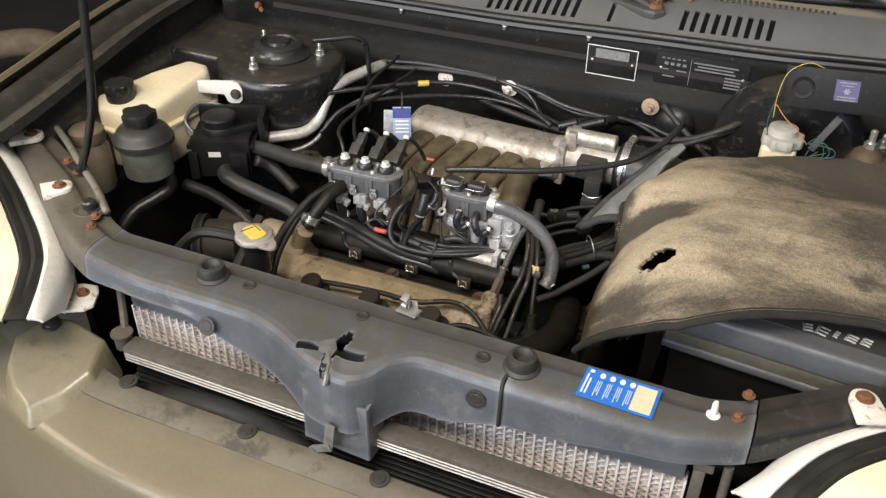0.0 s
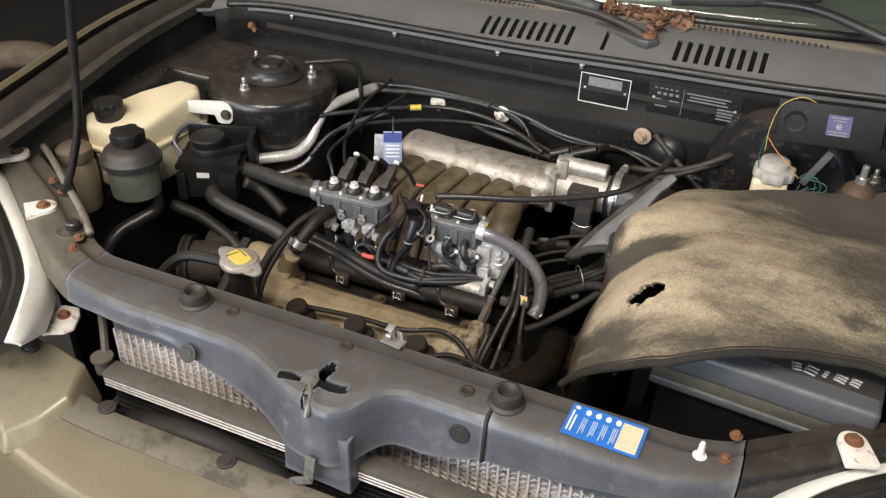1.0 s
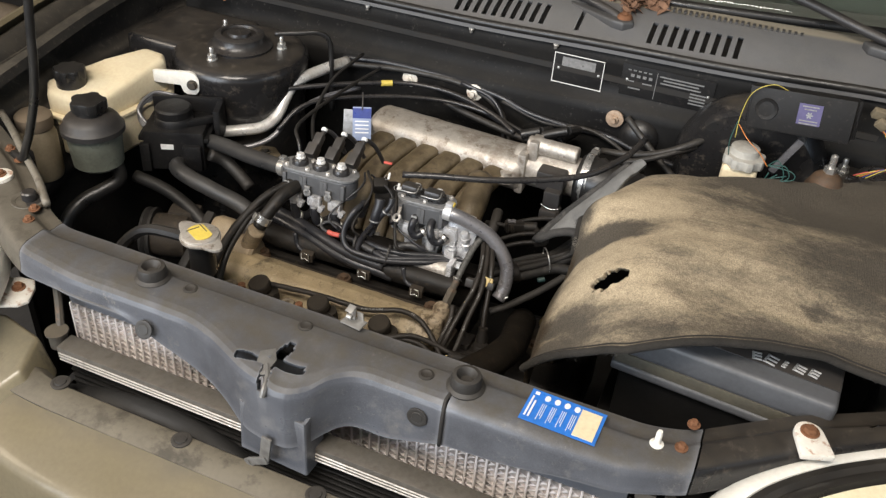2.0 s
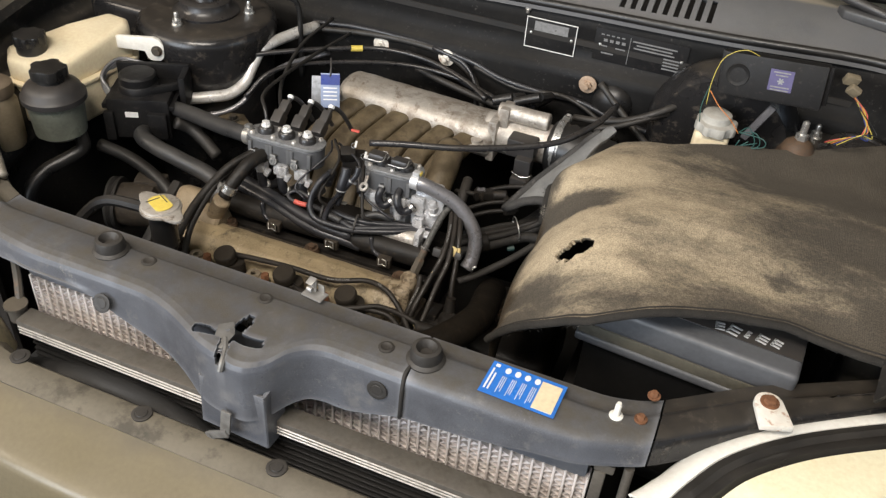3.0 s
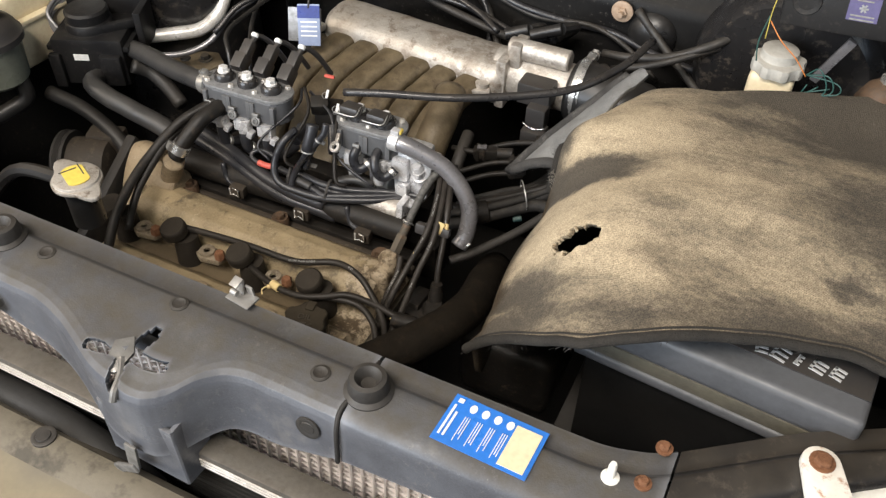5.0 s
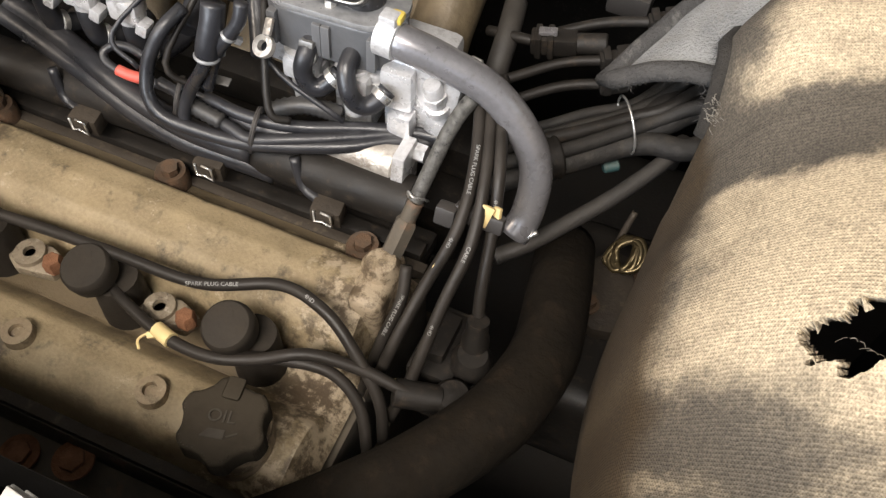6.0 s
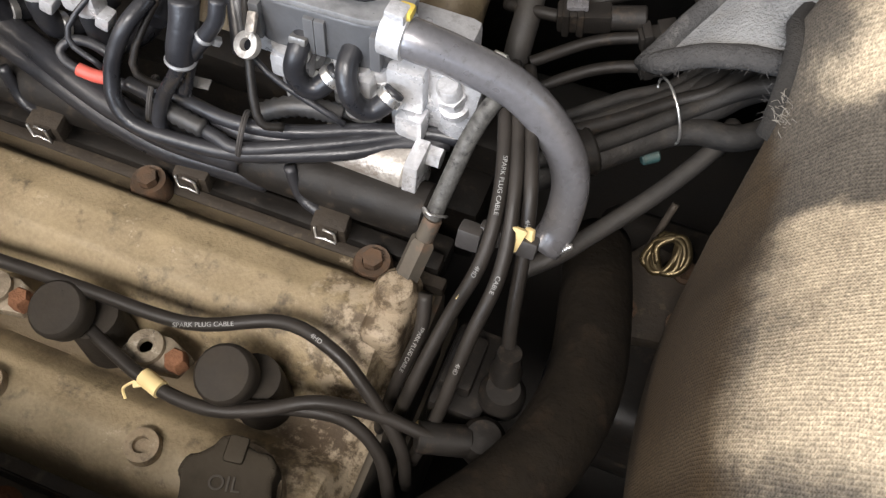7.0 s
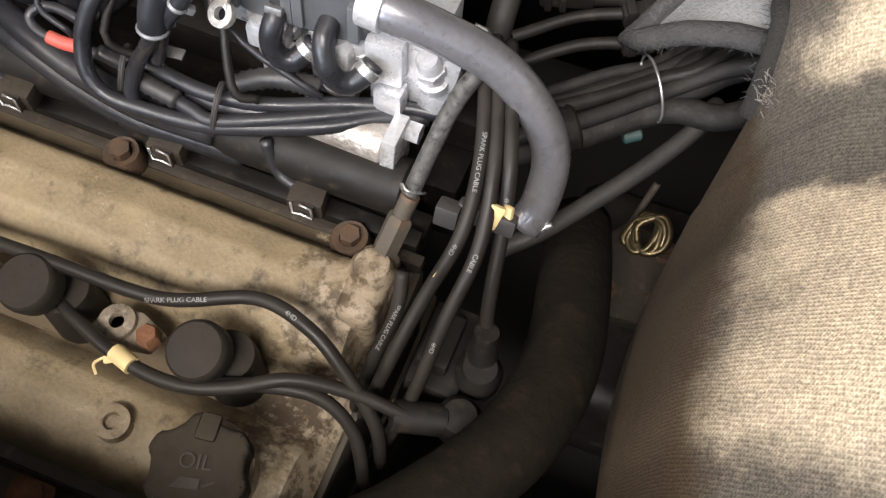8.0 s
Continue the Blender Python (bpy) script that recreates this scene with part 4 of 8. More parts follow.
# ---------------------------------------------------------------- upper radiator support
FRONT = [(-0.675, 0.862), (-0.545, 0.775), (-0.444, 0.708), (-0.40, 0.685), (-0.365, 0.670), (-0.28, 0.657), (-0.164, 0.658), (-0.117, 0.657), (-0.08, 0.646), (-0.05, 0.632), (-0.02, 0.618), (0.02, 0.612), (0.042, 0.617), (0.056, 0.638), (0.068, 0.655), (0.09, 0.667), (0.18, 0.666), (0.31, 0.666), (0.37, 0.669), (0.43, 0.690), (0.53, 0.768), (0.67, 0.860)]
BACK = [(-0.675, 0.925), (-0.63, 0.905), (-0.514, 0.842), (-0.40, 0.762), (-0.36, 0.745), (-0.30, 0.745), (0.38, 0.745), (0.42, 0.757), (0.512, 0.826), (0.64, 0.900), (0.67, 0.918)]
SKIRT = [(-0.37, 0.030), (-0.30, 0.022), (-0.22, 0.022), (-0.19, 0.026), (-0.175, 0.036), (-0.154, 0.046), (-0.117, 0.060), (-0.08, 0.065), (-0.05, 0.070), (-0.03, 0.082), (0.05, 0.082), (0.07, 0.068), (0.118, 0.074), (0.16, 0.060), (0.185, 0.050), (0.257, 0.045), (0.315, 0.033), (0.43, 0.024)]
LEAN_OUT = [(-0.37, 0.003), (-0.20, 0.004), (-0.12, 0.003), (-0.06, 0.002), (0.05, 0.002), (0.43, 0.003)]


def soft_ramp(x, table):
    return sum(ramp(x + d, table) for d in (-0.012, -0.006, 0.0, 0.006, 0.012)) / 5


def support_form(x0, x1):
    def f(u, v):
        x = x0 + (x1 - x0) * u
        yf, sk, out, yb = soft_ramp(x, FRONT), soft_ramp(x, SKIRT), soft_ramp(x, LEAN_OUT), soft_ramp(x, BACK)
        sh = yb - 0.745
        dip = 0.006 * ease(0.0, 0.02, x) * (1 - ease(0.045, 0.065, x))
        z = 0.815
        prof = [(yb, z - 0.030), (yb - 0.001, z - 0.010), (yb - 0.004, z - 0.003), (yb - 0.010, z - 0.002), (yb - 0.025, z - 0.002), (yb - 0.028, z), (yb - 0.032, z + 0.0045), (yb - 0.036, z + 0.006), (max(min(yb - 0.046, 0.690 + sh), min(yf + 0.032, yb - 0.040)), z + 0.006),
                (yf + 0.024, z + 0.0058 - dip * 0.5), (yf + 0.015, z + 0.0052 - dip), (yf + 0.008, z + 0.0034 - dip), (yf + 0.003, z - 0.0005 - dip), (yf + 0.0004, z - 0.006 - dip), (yf - out * 0.1, z - 0.013 - dip),
                (yf - out * 0.55, z - 0.009 - sk * 0.45), (yf - out, z - sk * 0.9), (yf - out, z - sk)]
        k = v * (len(prof) - 1)
        i = min(len(prof) - 2, int(k))
        y, zz = (prof[i][j] + (prof[i + 1][j] - prof[i][j]) * (k - i) for j in (0, 1))
        return V((x, y, zz))
    return f


def latch_opening(p):
    """Where the cover is cut away round the hood latch."""
    def slot(cx, cy, ang, half, r):
        d = V((p.x - cx, p.y - cy))
        a = V((math.cos(radians(ang)), math.sin(radians(ang))))
        along = max(-half, min(half, d.dot(a)))
        return (d - along * a).length < r
    return p.z > 0.79 and (slot(-0.028, 0.639, 5, 0.009, 0.0055) or slot(0.002, 0.626, 100, 0.014, 0.0058) or slot(0.022, 0.645, 2, 0.010, 0.0058) or slot(0.004, 0.660, 80, 0.009, 0.0065) or slot(-0.006, 0.641, 5, 0.012, 0.005))


support = thing("radiator_support", "grey plastic radiator support cover with dust and scuffs", "radiator support", (0, 0.69, 0.75))
form = support_form(-0.37, 0.184)
cover_us = [i / 46 * 0.56 for i in range(47)] + [0.56 + 0.22 * i / 90 for i in range(1, 91)] + [0.78 + 0.22 * i / 24 for i in range(1, 25)]
cover_vs = [i / 17 for i in range(9)] + [8 / 17 + (5 / 17) * i / 40 for i in range(1, 41)] + [i / 17 for i in range(14, 18)]
cover = part("cover_panel", thick(sheet(cover_us, cover_vs, form, lambda u, v: latch_opening(form(u, v))), 0.004), plastic_grey, support)
panel_right = part("end_panel", thick(grid(40, 34, support_form(0.187, 0.4305)), 0.004), plastic_grey, support)
# steel bar behind and under the cover
part("cross_bar", box(0.80, 0.040, 0.035, at(0.02, 0.722, 0.786), 0.006), steel_black, support, "black steel cross bar")
part("seam", tube([(0.1855, 0.735, 0.812), (0.1855, 0.712, 0.820), (0.1875, 0.695, 0.821), (0.184, 0.676, 0.819), (0.1855, 0.664, 0.806), (0.1855, 0.661, 0.766)], 0.0022, 6), deep_black, support)
def bracket_form(u, v):
    a = 2 * u - 1
    side = max(0.0, abs(a) - 0.62) / 0.38
    z = 0.772 - 0.074 * v - 0.010 * u * v
    return V((0.012 + 0.040 * math.copysign(min(1.0, abs(a) / 0.62), a) - 0.006 * v * (1 - u), 0.6185 + 0.036 * side ** 1.5 + 0.002 * v, z))


part("centre_bracket", thick(grid(30, 10, bracket_form), 0.004), plastic_grey, support, "grey plastic latch bracket")
sx, sy = 0.004, -0.028
striker = join(prism([(-0.008, -0.018), (0.004, -0.014), (0.010, 0.006), (0.004, 0.020), (-0.010, 0.012)], -0.0018, 0.0018, at(-0.010 + sx, 0.668 + sy, 0.824, 14, 8, 12), bevel=0.0008), tube([(-0.008 + sx, 0.668 + sy, 0.823), (sx, 0.656 + sy, 0.820), (0.004 + sx, 0.643 + sy, 0.816), (0.004 + sx, 0.638 + sy, 0.808)], 0.0034, 8), tube([(sx, 0.662 + sy, 0.821), (0.012 + sx, 0.664 + sy, 0.821), (0.024 + sx, 0.670 + sy, 0.817)], 0.003, 8), tube([(-0.008 + sx, 0.668 + sy, 0.82), (-0.008 + sx, 0.668 + sy, 0.78)], 0.004, 8))
part("hood_latch", moved(striker, at(0, 0, -0.007)), dull_steel, support, "worn bare steel hood latch")
lever = join(box(0.012, 0.003, 0.036, at(0.010, 0.606, 0.728, 0, 8, 0), 0.001), box(0.026, 0.003, 0.010, at(0.000, 0.604, 0.706, 0, -28, 0), 0.001), box(0.008, 0.003, 0.016, at(-0.010, 0.604, 0.696, 0, -30, 0), 0.001), tube([(-0.012, 0.604, 0.692), (-0.014, 0.603, 0.682), (-0.013, 0.603, 0.668)], 0.0012, 6))
part("latch_lever", lever, dull_steel, support, "bent steel latch lever")
for x in (-0.195, 0.195):
    foot = lathe([(0.020, 0.818), (0.0205, 0.822), (0.0170, 0.825), (0.0162, 0.834), (0.0150, 0.837), (0.011, 0.838), (0.0085, 0.835), (0.006, 0.830), (0.001, 0.829)], at(x, 0.70, 0), 28)
    part("hood_bump_stop", foot, dusty_rubber, support, "round black rubber hood bump stop")
for x, y, z, ang in ((-0.172, 0.648, 0.790, 66), (0.158, 0.6635, 0.792, 84)):
    pin = lathe([(0.0112, -0.001), (0.0112, 0.0006), (0.010, 0.0010), (0.0065, 0.0003), (0.006, 0.0008), (0.001, 0.0009)], at(x, y, z, ang, 0, 0), 24)
    part("push_pin", pin, dusty_rubber, support)
for x, y in ((-0.145, 0.702), (0.003, 0.706), (0.152, 0.697)):
    part("push_pin", lathe([(0.0085, 0), (0.0085, 0.0022), (0.006, 0.003), (0.004, 0.002), (0.001, 0.002)], at(x, y, 0.8195), 18), dusty_rubber, support)
cable_clip = join(box(0.026, 0.016, 0.002, at(0.046, 0.738, 0.8190, 0, 0, -8), 0.0006), box(0.009, 0.002, 0.016, at(0.0415, 0.743, 0.828, -8, 0, -8), 0.0006), box(0.009, 0.010, 0.0018, at(0.0415, 0.739, 0.836, 20, 0, -8), 0.0006), box(0.008, 0.0018, 0.012, at(0.051, 0.744, 0.825, 8, 0, -8), 0.0006), rod((0.0395, 0.734, 0.829), (0.046, 0.733, 0.829), 0.003, 10))
solo("cable_clip", cable_clip, worn_steel, "bright metal spring clip on the radiator support", "clip")

# side arms
left_arm = part("side_arm", thick(grid(30, 34, support_form(-0.665, -0.371)), 0.004), arm_dust, support, "dusty brown side arm with rusty bolts")
right_arm = part("side_arm", thick(grid(26, 34, support_form(0.4325, 0.665)), 0.004), steel_black, support, "black steel side arm")
part("plug_rim", lathe([(0.0225, 0.8185), (0.0215, 0.8225), (0.0165, 0.8215), (0.0155, 0.8195)], at(-0.433, 0.757, 0), 28), arm_dust, left_arm, "raised rim of the plug hole")
part("arm_plug", join(lathe([(0.0155, 0.8188), (0.0150, 0.8205), (0.0135, 0.8205)], at(-0.433, 0.757, 0), 24), lathe([(0.0095, 0.819), (0.0095, 0.830), (0.0075, 0.832), (0.002, 0.832)], at(-0.435, 0.760, 0), 20)), rubber_clean, left_arm, "glossy black rubber plug")
part("arm_flange", tube([(-0.630, 0.908, 0.829), (-0.580, 0.878, 0.827), (-0.520, 0.838, 0.826), (-0.455, 0.796, 0.825), (-0.405, 0.758, 0.822)], 0.0052, 10), worn_flange, left_arm, "pale worn steel flange")


def rusty_bolt(x, y, z, parent, r=0.0095):
    b = join(lathe([(r * 1.25, 0), (r * 1.25, 0.002)], at(x, y, z), 20), lathe([(r * 0.80, 0.002), (r * 0.80, 0.0055), (r * 0.65, 0.0065)], at(x, y, z, 0, 0, x * 900), 6))
    return part("bolt", b, rust, parent, "rusty hexagon bolt")


for x, y in ((-0.517, 0.826), (-0.550, 0.843), (-0.400, 0.722), (-0.412, 0.744)):
    rusty_bolt(x, y, 0.8205, left_arm, 0.0056)
for x, y in ((0.42, 0.752), (0.414, 0.716)):
    rusty_bolt(x, y, 0.8215, panel_right, 0.0052)
pin_base = join(lathe([(0.007, 0.819), (0.007, 0.822), (0.005, 0.823)], at(0.391, 0.711, 0), 18), lathe([(0.0034, 0.821), (0.0032, 0.836), (0.0024, 0.839)], at(0.391, 0.711, 0), 12))
part("white_peg", pin_base, white_plastic, panel_right, "white plastic peg on a washer")

# blue sticker on the support
stk = thing("blue_sticker", "blue service label with pale discs on the radiator support", "sticker", (0.295, 0.71, 0.821))
sm = Matrix.Translation((0.298, 0.7035, 0.8222)) @ Euler((radians(-2), 0, radians(-2))).to_matrix().to_4x4() @ Matrix.Diagonal((0.75, 1.02, 1, 1))
part("backing", box(0.105, 0.046, 0.0008, sm), label_blue, stk)
part("blank_field", box(0.028, 0.038, 0.0008, sm @ at(0.034, -0.001, 0.0007)), label_cream, stk, "blank cream field")
for i in range(4):
    part("disc", lathe([(0.0040, 0), (0.0040, 0.0007)], sm @ at(-0.028 + i * 0.0140, 0.015, 0.0003), 16), paper_white, stk)
    for k, h in enumerate((0.024, 0.017 + 0.003 * (i % 2), 0.021)):
        part("print_bar", box(0.0008, h, 0.0006, sm @ at(-0.031 + i * 0.0140 + k * 0.0026, -0.004 - h / 2 + 0.010, 0.0006)), paper_white, stk)
for k, h in enumerate((0.030, 0.024)):
    part("print_bar", box(0.0024, h, 0.0006, sm @ at(-0.047 + k * 0.0050, -0.002 - (0.030 - h) / 2, 0.0006)), paper_white, stk)
part("corner_mark", box(0.006, 0.004, 0.0006, sm @ at(-0.044, 0.018, 0.0006)), paper_white, stk)

# ---------------------------------------------------------------- radiator and condenser
radiator = thing("radiator", "dusty alloy radiator with corrugated fins behind the grille", "radiator", (0.02, 0.72, 0.35))
part("top_tank", box(0.72, 0.03, 0.035, at(0.02, 0.716, 0.744), 0.006), plastic_grey, radiator, "grey radiator top tank")
part("core_back", box(0.72, 0.012, 0.40, at(0.02, 0.722, 0.54)), deep_black, radiator)
fin = bmesh.new()
PITCH = 0.0118
for i in range(61):
    xa = -0.338 + i * PITCH
    z, k = 0.62, 0
    prev = None
    while z < 0.728:
        xx = xa + (0.0016 if k % 2 else PITCH - 0.0016)
        row = [fin.verts.new((xx, 0.7005, z)), fin.verts.new((xx, 0.716, z))]
        if prev:
            fin.faces.new((prev[0], row[0], row[1], prev[1]))
        prev, z, k = row, z + 0.0042, k + 1
tagged(part("fin_pack", thick(fin, 0.0004), fin_alloy, radiator, "bright corrugated fins"), kind="stuff")
tube_mesh = mesh_of("core_tube", box(0.0026, 0.018, 0.110, at(0, 0.7085, 0.674), 0.0006, 1), fin_alloy)
for i in range(62):
    part("core_tube", tube_mesh, fin_alloy, radiator).location = (-0.338 + i * PITCH - 0.0, 0, 0)

core_black = mat("core_black", (0.007, 0.007, 0.007), (0.011, 0.010, 0.009), 20, 0.7, dust=0.1, dust_colour=(0.03, 0.025, 0.018), bump=0.15)
condenser = thing("condenser", "flat alloy air-conditioning condenser with a ribbed top rail", "condenser", (0.02, 0.65, 0.35))
part("top_rail", box(0.685, 0.026, 0.018, at(0.036, 0.652, 0.707), 0.0022, 2), bar_alloy, condenser, "dusty alloy condenser rail")
for i in range(3):
    part("rail_bead", box(0.68, 0.0020, 0.0022, at(0.036, 0.6385, 0.7075 - 0.0048 * i), 0.0007, 1), cast_alloy, condenser, "bright pressed bead")
for i in range(20):
    part("condenser_tube", box(0.66, 0.010, 0.003, at(0.02, 0.660, 0.664 - i * 0.0095), 0.001, 1), core_black, condenser)
part("condenser_back", box(0.68, 0.003, 0.30, at(0.02, 0.668, 0.54)), core_black, condenser)
mount = join(rod((-0.318, 0.655, 0.70), (-0.318, 0.655, 0.722), 0.011, 16, 0.002), lathe([(0.014, 0), (0.014, 0.003)], at(-0.318, 0.655, 0.722), 16), tube([(-0.322, 0.665, 0.72), (-0.332, 0.68, 0.75), (-0.338, 0.69, 0.79)], 0.005, 8))
part("mount", mount, steel_dusty, condenser, "alloy condenser mount and pipe")
mount_r = join(box(0.012, 0.02, 0.05, at(0.392, 0.69, 0.745), 0.002), rod((0.42, 0.685, 0.60), (0.418, 0.69, 0.78), 0.005), box(0.02, 0.012, 0.012, at(0.395, 0.688, 0.775), 0.002))
part("mount", mount_r, bar_alloy, condenser)

solo("air_guide", tube([(-0.30, 0.632, 0.640), (-0.22, 0.628, 0.668), (-0.14, 0.626, 0.678), (-0.06, 0.622, 0.668), (0.0, 0.618, 0.640)], 0.017, 16), core_black, "smooth black air guide below the condenser rail", "air guide")
# black sheet added for the shaded gap in front of the condenser
solo("gap_shade_panel", box(0.76, 0.008, 0.20, at(0.02, 0.612, 0.560, 8), 0.003), core_black, "black sheet standing in for the shade before the condenser", "duct")

# radiator cap and neck
part("filler_neck", join(lathe([(0.0165, 0.760), (0.0165, 0.795), (0.018, 0.805), (0.020, 0.809)], at(-0.203, 0.80, 0), 24), tube([(-0.203, 0.80, 0.80), (-0.245, 0.805, 0.80), (-0.30, 0.80, 0.79), (-0.34, 0.78, 0.74), (-0.345, 0.775, 0.70)], 0.0075, 8)), rubber, radiator, "black filler neck with overflow hose")
outline = []
for i in range(48):
    a = 2 * math.pi * i / 48
    r = 0.0255 + 0.0165 * max(0, math.cos(2 * a)) ** 4
    outline.append((-0.203 + r * math.cos(a - 0.35), 0.80 + r * math.sin(a - 0.35)))
cap = part("pressure_cap", join(prism(outline, 0.8115, 0.8165, bevel=0.0018), lathe([(0.0240, 0.816), (0.0230, 0.8190), (0.0215, 0.8197), (0.002, 0.8200)], at(-0.203, 0.80, 0), 28)), cast_alloy, radiator, "silver radiator cap with two ears")
part("label", prism([(0.0170 * math.cos(k * 0.262), max(-0.011, min(0.011, 0.0170 * math.sin(k * 0.262)))) for k in range(24)], 0, 0.0008, at(-0.203, 0.80, 0.8201, 0, 0, -28)), yellow_tape, cap, "worn yellow round warning label")
part("label_bar", box(0.020, 0.0012, 0.0005, at(-0.205, 0.8095, 0.8211, 0, 0, -28)), plastic_black, cap)
part("label_bar", box(0.0014, 0.018, 0.0005, at(-0.2145, 0.801, 0.8211, 0, 0, -28)), plastic_black, cap)

# ---------------------------------------------------------------- head lamps
def lamp(s, edge, label, rim):
    """A lamp unit whose inner edge runs along a smooth line; it widens away from the bay."""
    line = spline(edge, 8)
    ob = thing("headlamp", label, "headlamp", tuple(edge[1]), group="headlamps")
    prof = [(-0.08, -0.045), (-0.04, -0.028), (0.03, -0.020), (0.18, -0.012), (0.5, -0.003), (0.75, 0.001), (0.94, 0.0), (1.0, -0.006)]
    seal = [(-0.002, -0.006), (0.0, 0.001), (0.008, 0.004), (0.014, 0.001), (0.017, 0.003), (0.024, 0.003), (0.028, -0.004)]
    lens = [(0.026, -0.008), (0.029, 0.000), (0.060, 0.004), (0.095, 0.000), (0.135, -0.015), (0.185, -0.05), (0.22, -0.10)]

    def sweep(p, shift):
        rows = []
        for i, q in enumerate(line):
            w = ramp(i / (len(line) - 1), rim)
            d = (line[min(i + 1, len(line) - 1)] - line[max(i - 1, 0)]).normalized()
            out = d.cross(V((0, 0, 1))) * s
            f_ = min(1.0, 0.15 + i / 9)
            rows.append([q + out * (w + a if shift else w * a) + V((0, 0, c * f_)) for a, c in p])
        n, k = len(rows) - 1, len(p) - 1
        return thick(grid(k, n, lambda u, v: rows[round(v * n)][round(u * k)]), 0.003)

    part("housing", sweep(prof, False), white_plastic, ob, "white lamp housing rim")
    part("gasket", sweep(seal, True), rubber, ob, "black rubber gasket")
    part("lens", sweep(lens, True), lens_cream, ob, "cream glossy lamp lens")
    return ob


lamp_l = lamp(-1, [(-0.362, 0.585, 0.786), (-0.395, 0.646, 0.790), (-0.432, 0.702, 0.796), (-0.505, 0.762, 0.804), (-0.60, 0.822, 0.813), (-0.70, 0.876, 0.822)], "large cream-lensed headlamp with white housing and rusty tabs", [(0.0, 0.018), (0.2, 0.022), (0.4, 0.028), (0.6, 0.032), (1.0, 0.03)])
lamp_r = lamp(1, [(0.425, 0.655, 0.79), (0.446, 0.695, 0.80), (0.478, 0.742, 0.808), (0.535, 0.795, 0.812), (0.61, 0.845, 0.815), (0.70, 0.895, 0.82)], "large cream-lensed headlamp with white mounting tab", [(0.0, 0.03), (1.0, 0.034)])


def tab(parent, x, y, z, ang, length, material, tip=0, r=0.017):
    m = at(x, y, z, 0, tip, ang)
    pts = []
    for i in range(13):
        a = math.pi * i / 12
        pts.append((r * math.cos(a), r * math.sin(a)))
    pts += [(-r * 1.12, -length), (r * 1.12, -length)]
    t_ = part("mounting_tab", prism(pts, -0.004, 0.004, m, bevel=0.0015), tab_white, parent, "rust-stained white mounting tab")
    b = join(lathe([(0.0095, 0.004), (0.0095, 0.0055)], m, 18), lathe([(0.0068, 0.0055), (0.0068, 0.009), (0.0055, 0.010)], m, 6))
    part("tab_bolt", b, rust, t_, "rusty bolt head")


tab(lamp_r, 0.527, 0.787, 0.826, 20, 0.030, rust, 0, 0.0145)
plate_tab = prism([(-0.452, 0.690), (-0.424, 0.708), (-0.404, 0.712), (-0.392, 0.700), (-0.380, 0.676), (-0.386, 0.664), (-0.415, 0.648), (-0.440, 0.640)], 0.728, 0.733, bevel=0.0015)
gusset = [prism([(0.0, 0.0), (0.020, 0.0), (0.0, 0.018)], -0.0015, 0.0015, at(-0.438 + 0.010 * k, 0.690 - 0.016 * k, 0.733, 90, 0, -30)) for k in range(3)]
big_tab = part("mounting_tab", join(plate_tab, *gusset), tab_white, lamp_l, "large ribbed white mounting tab")
part("tab_bolt", join(lathe([(0.0085, 0.733), (0.0085, 0.735)], at(-0.409, 0.690, 0), 18), lathe([(0.0060, 0.735), (0.0060, 0.739), (0.005, 0.740)], at(-0.409, 0.690, 0), 6)), rust, big_tab, "rusty bolt head")
tab(lamp_l, -0.505, 0.780, 0.822, -40, 0.024, rust)
tab(lamp_l, -0.645, 0.872, 0.828, -50, 0.03, rust)

# prop rod of the hood
solo("hood_prop_rod", tube([(-0.535, 0.835, 0.822), (-0.508, 0.824, 0.828), (-0.494, 0.819, 0.845), (-0.461, 0.810, 0.897), (-0.428, 0.802, 0.97), (-0.402, 0.799, 1.10), (-0.30, 0.785, 1.60), (-0.22, 0.775, 2.0)], 0.0055, 10), rubber, "thin black hood prop rod standing upright", "rod")

# ---------------------------------------------------------------- engine
engine = thing("engine", "dirty tan alloy engine top with twin cam covers", "engine", (-0.09, 0.9, 0.35))


def cover_z(y):
    """Height of the valve cover across the engine."""
    return ramp(y, [(0.812, 0.630), (0.818, 0.644), (0.828, 0.652), (0.845, 0.656), (0.860, 0.654), (0.870, 0.644), (0.874, 0.640), (0.896, 0.640), (0.902, 0.648), (0.912, 0.664), (0.925, 0.674), (0.945, 0.678), (0.962, 0.674), (0.968, 0.662), (0.972, 0.655), (0.982, 0.654), (0.985, 0.640)])


def valve_cover(u, v):
    x = -0.285 + 0.365 * u
    y = 0.812 + 0.173 * v
    z = cover_z(y)
    end = ease(0.0, 0.018, x + 0.285) * ease(0.0, 0.014, 0.080 - x)
    z = 0.632 + (z - 0.632) * end
    z += 0.0012 * noise.noise(V((x * 40, y * 40, 1)))
    return V((x, y, z))


belt = [V((-0.312, y, z)) for y, z in ((1.030, 0.640), (1.014, 0.678), (0.990, 0.692), (0.966, 0.672), (0.944, 0.634), (0.922, 0.600), (0.898, 0.572), (0.870, 0.560))]
belt = spline(belt, 5)
rim = bmesh.new()
rings = []
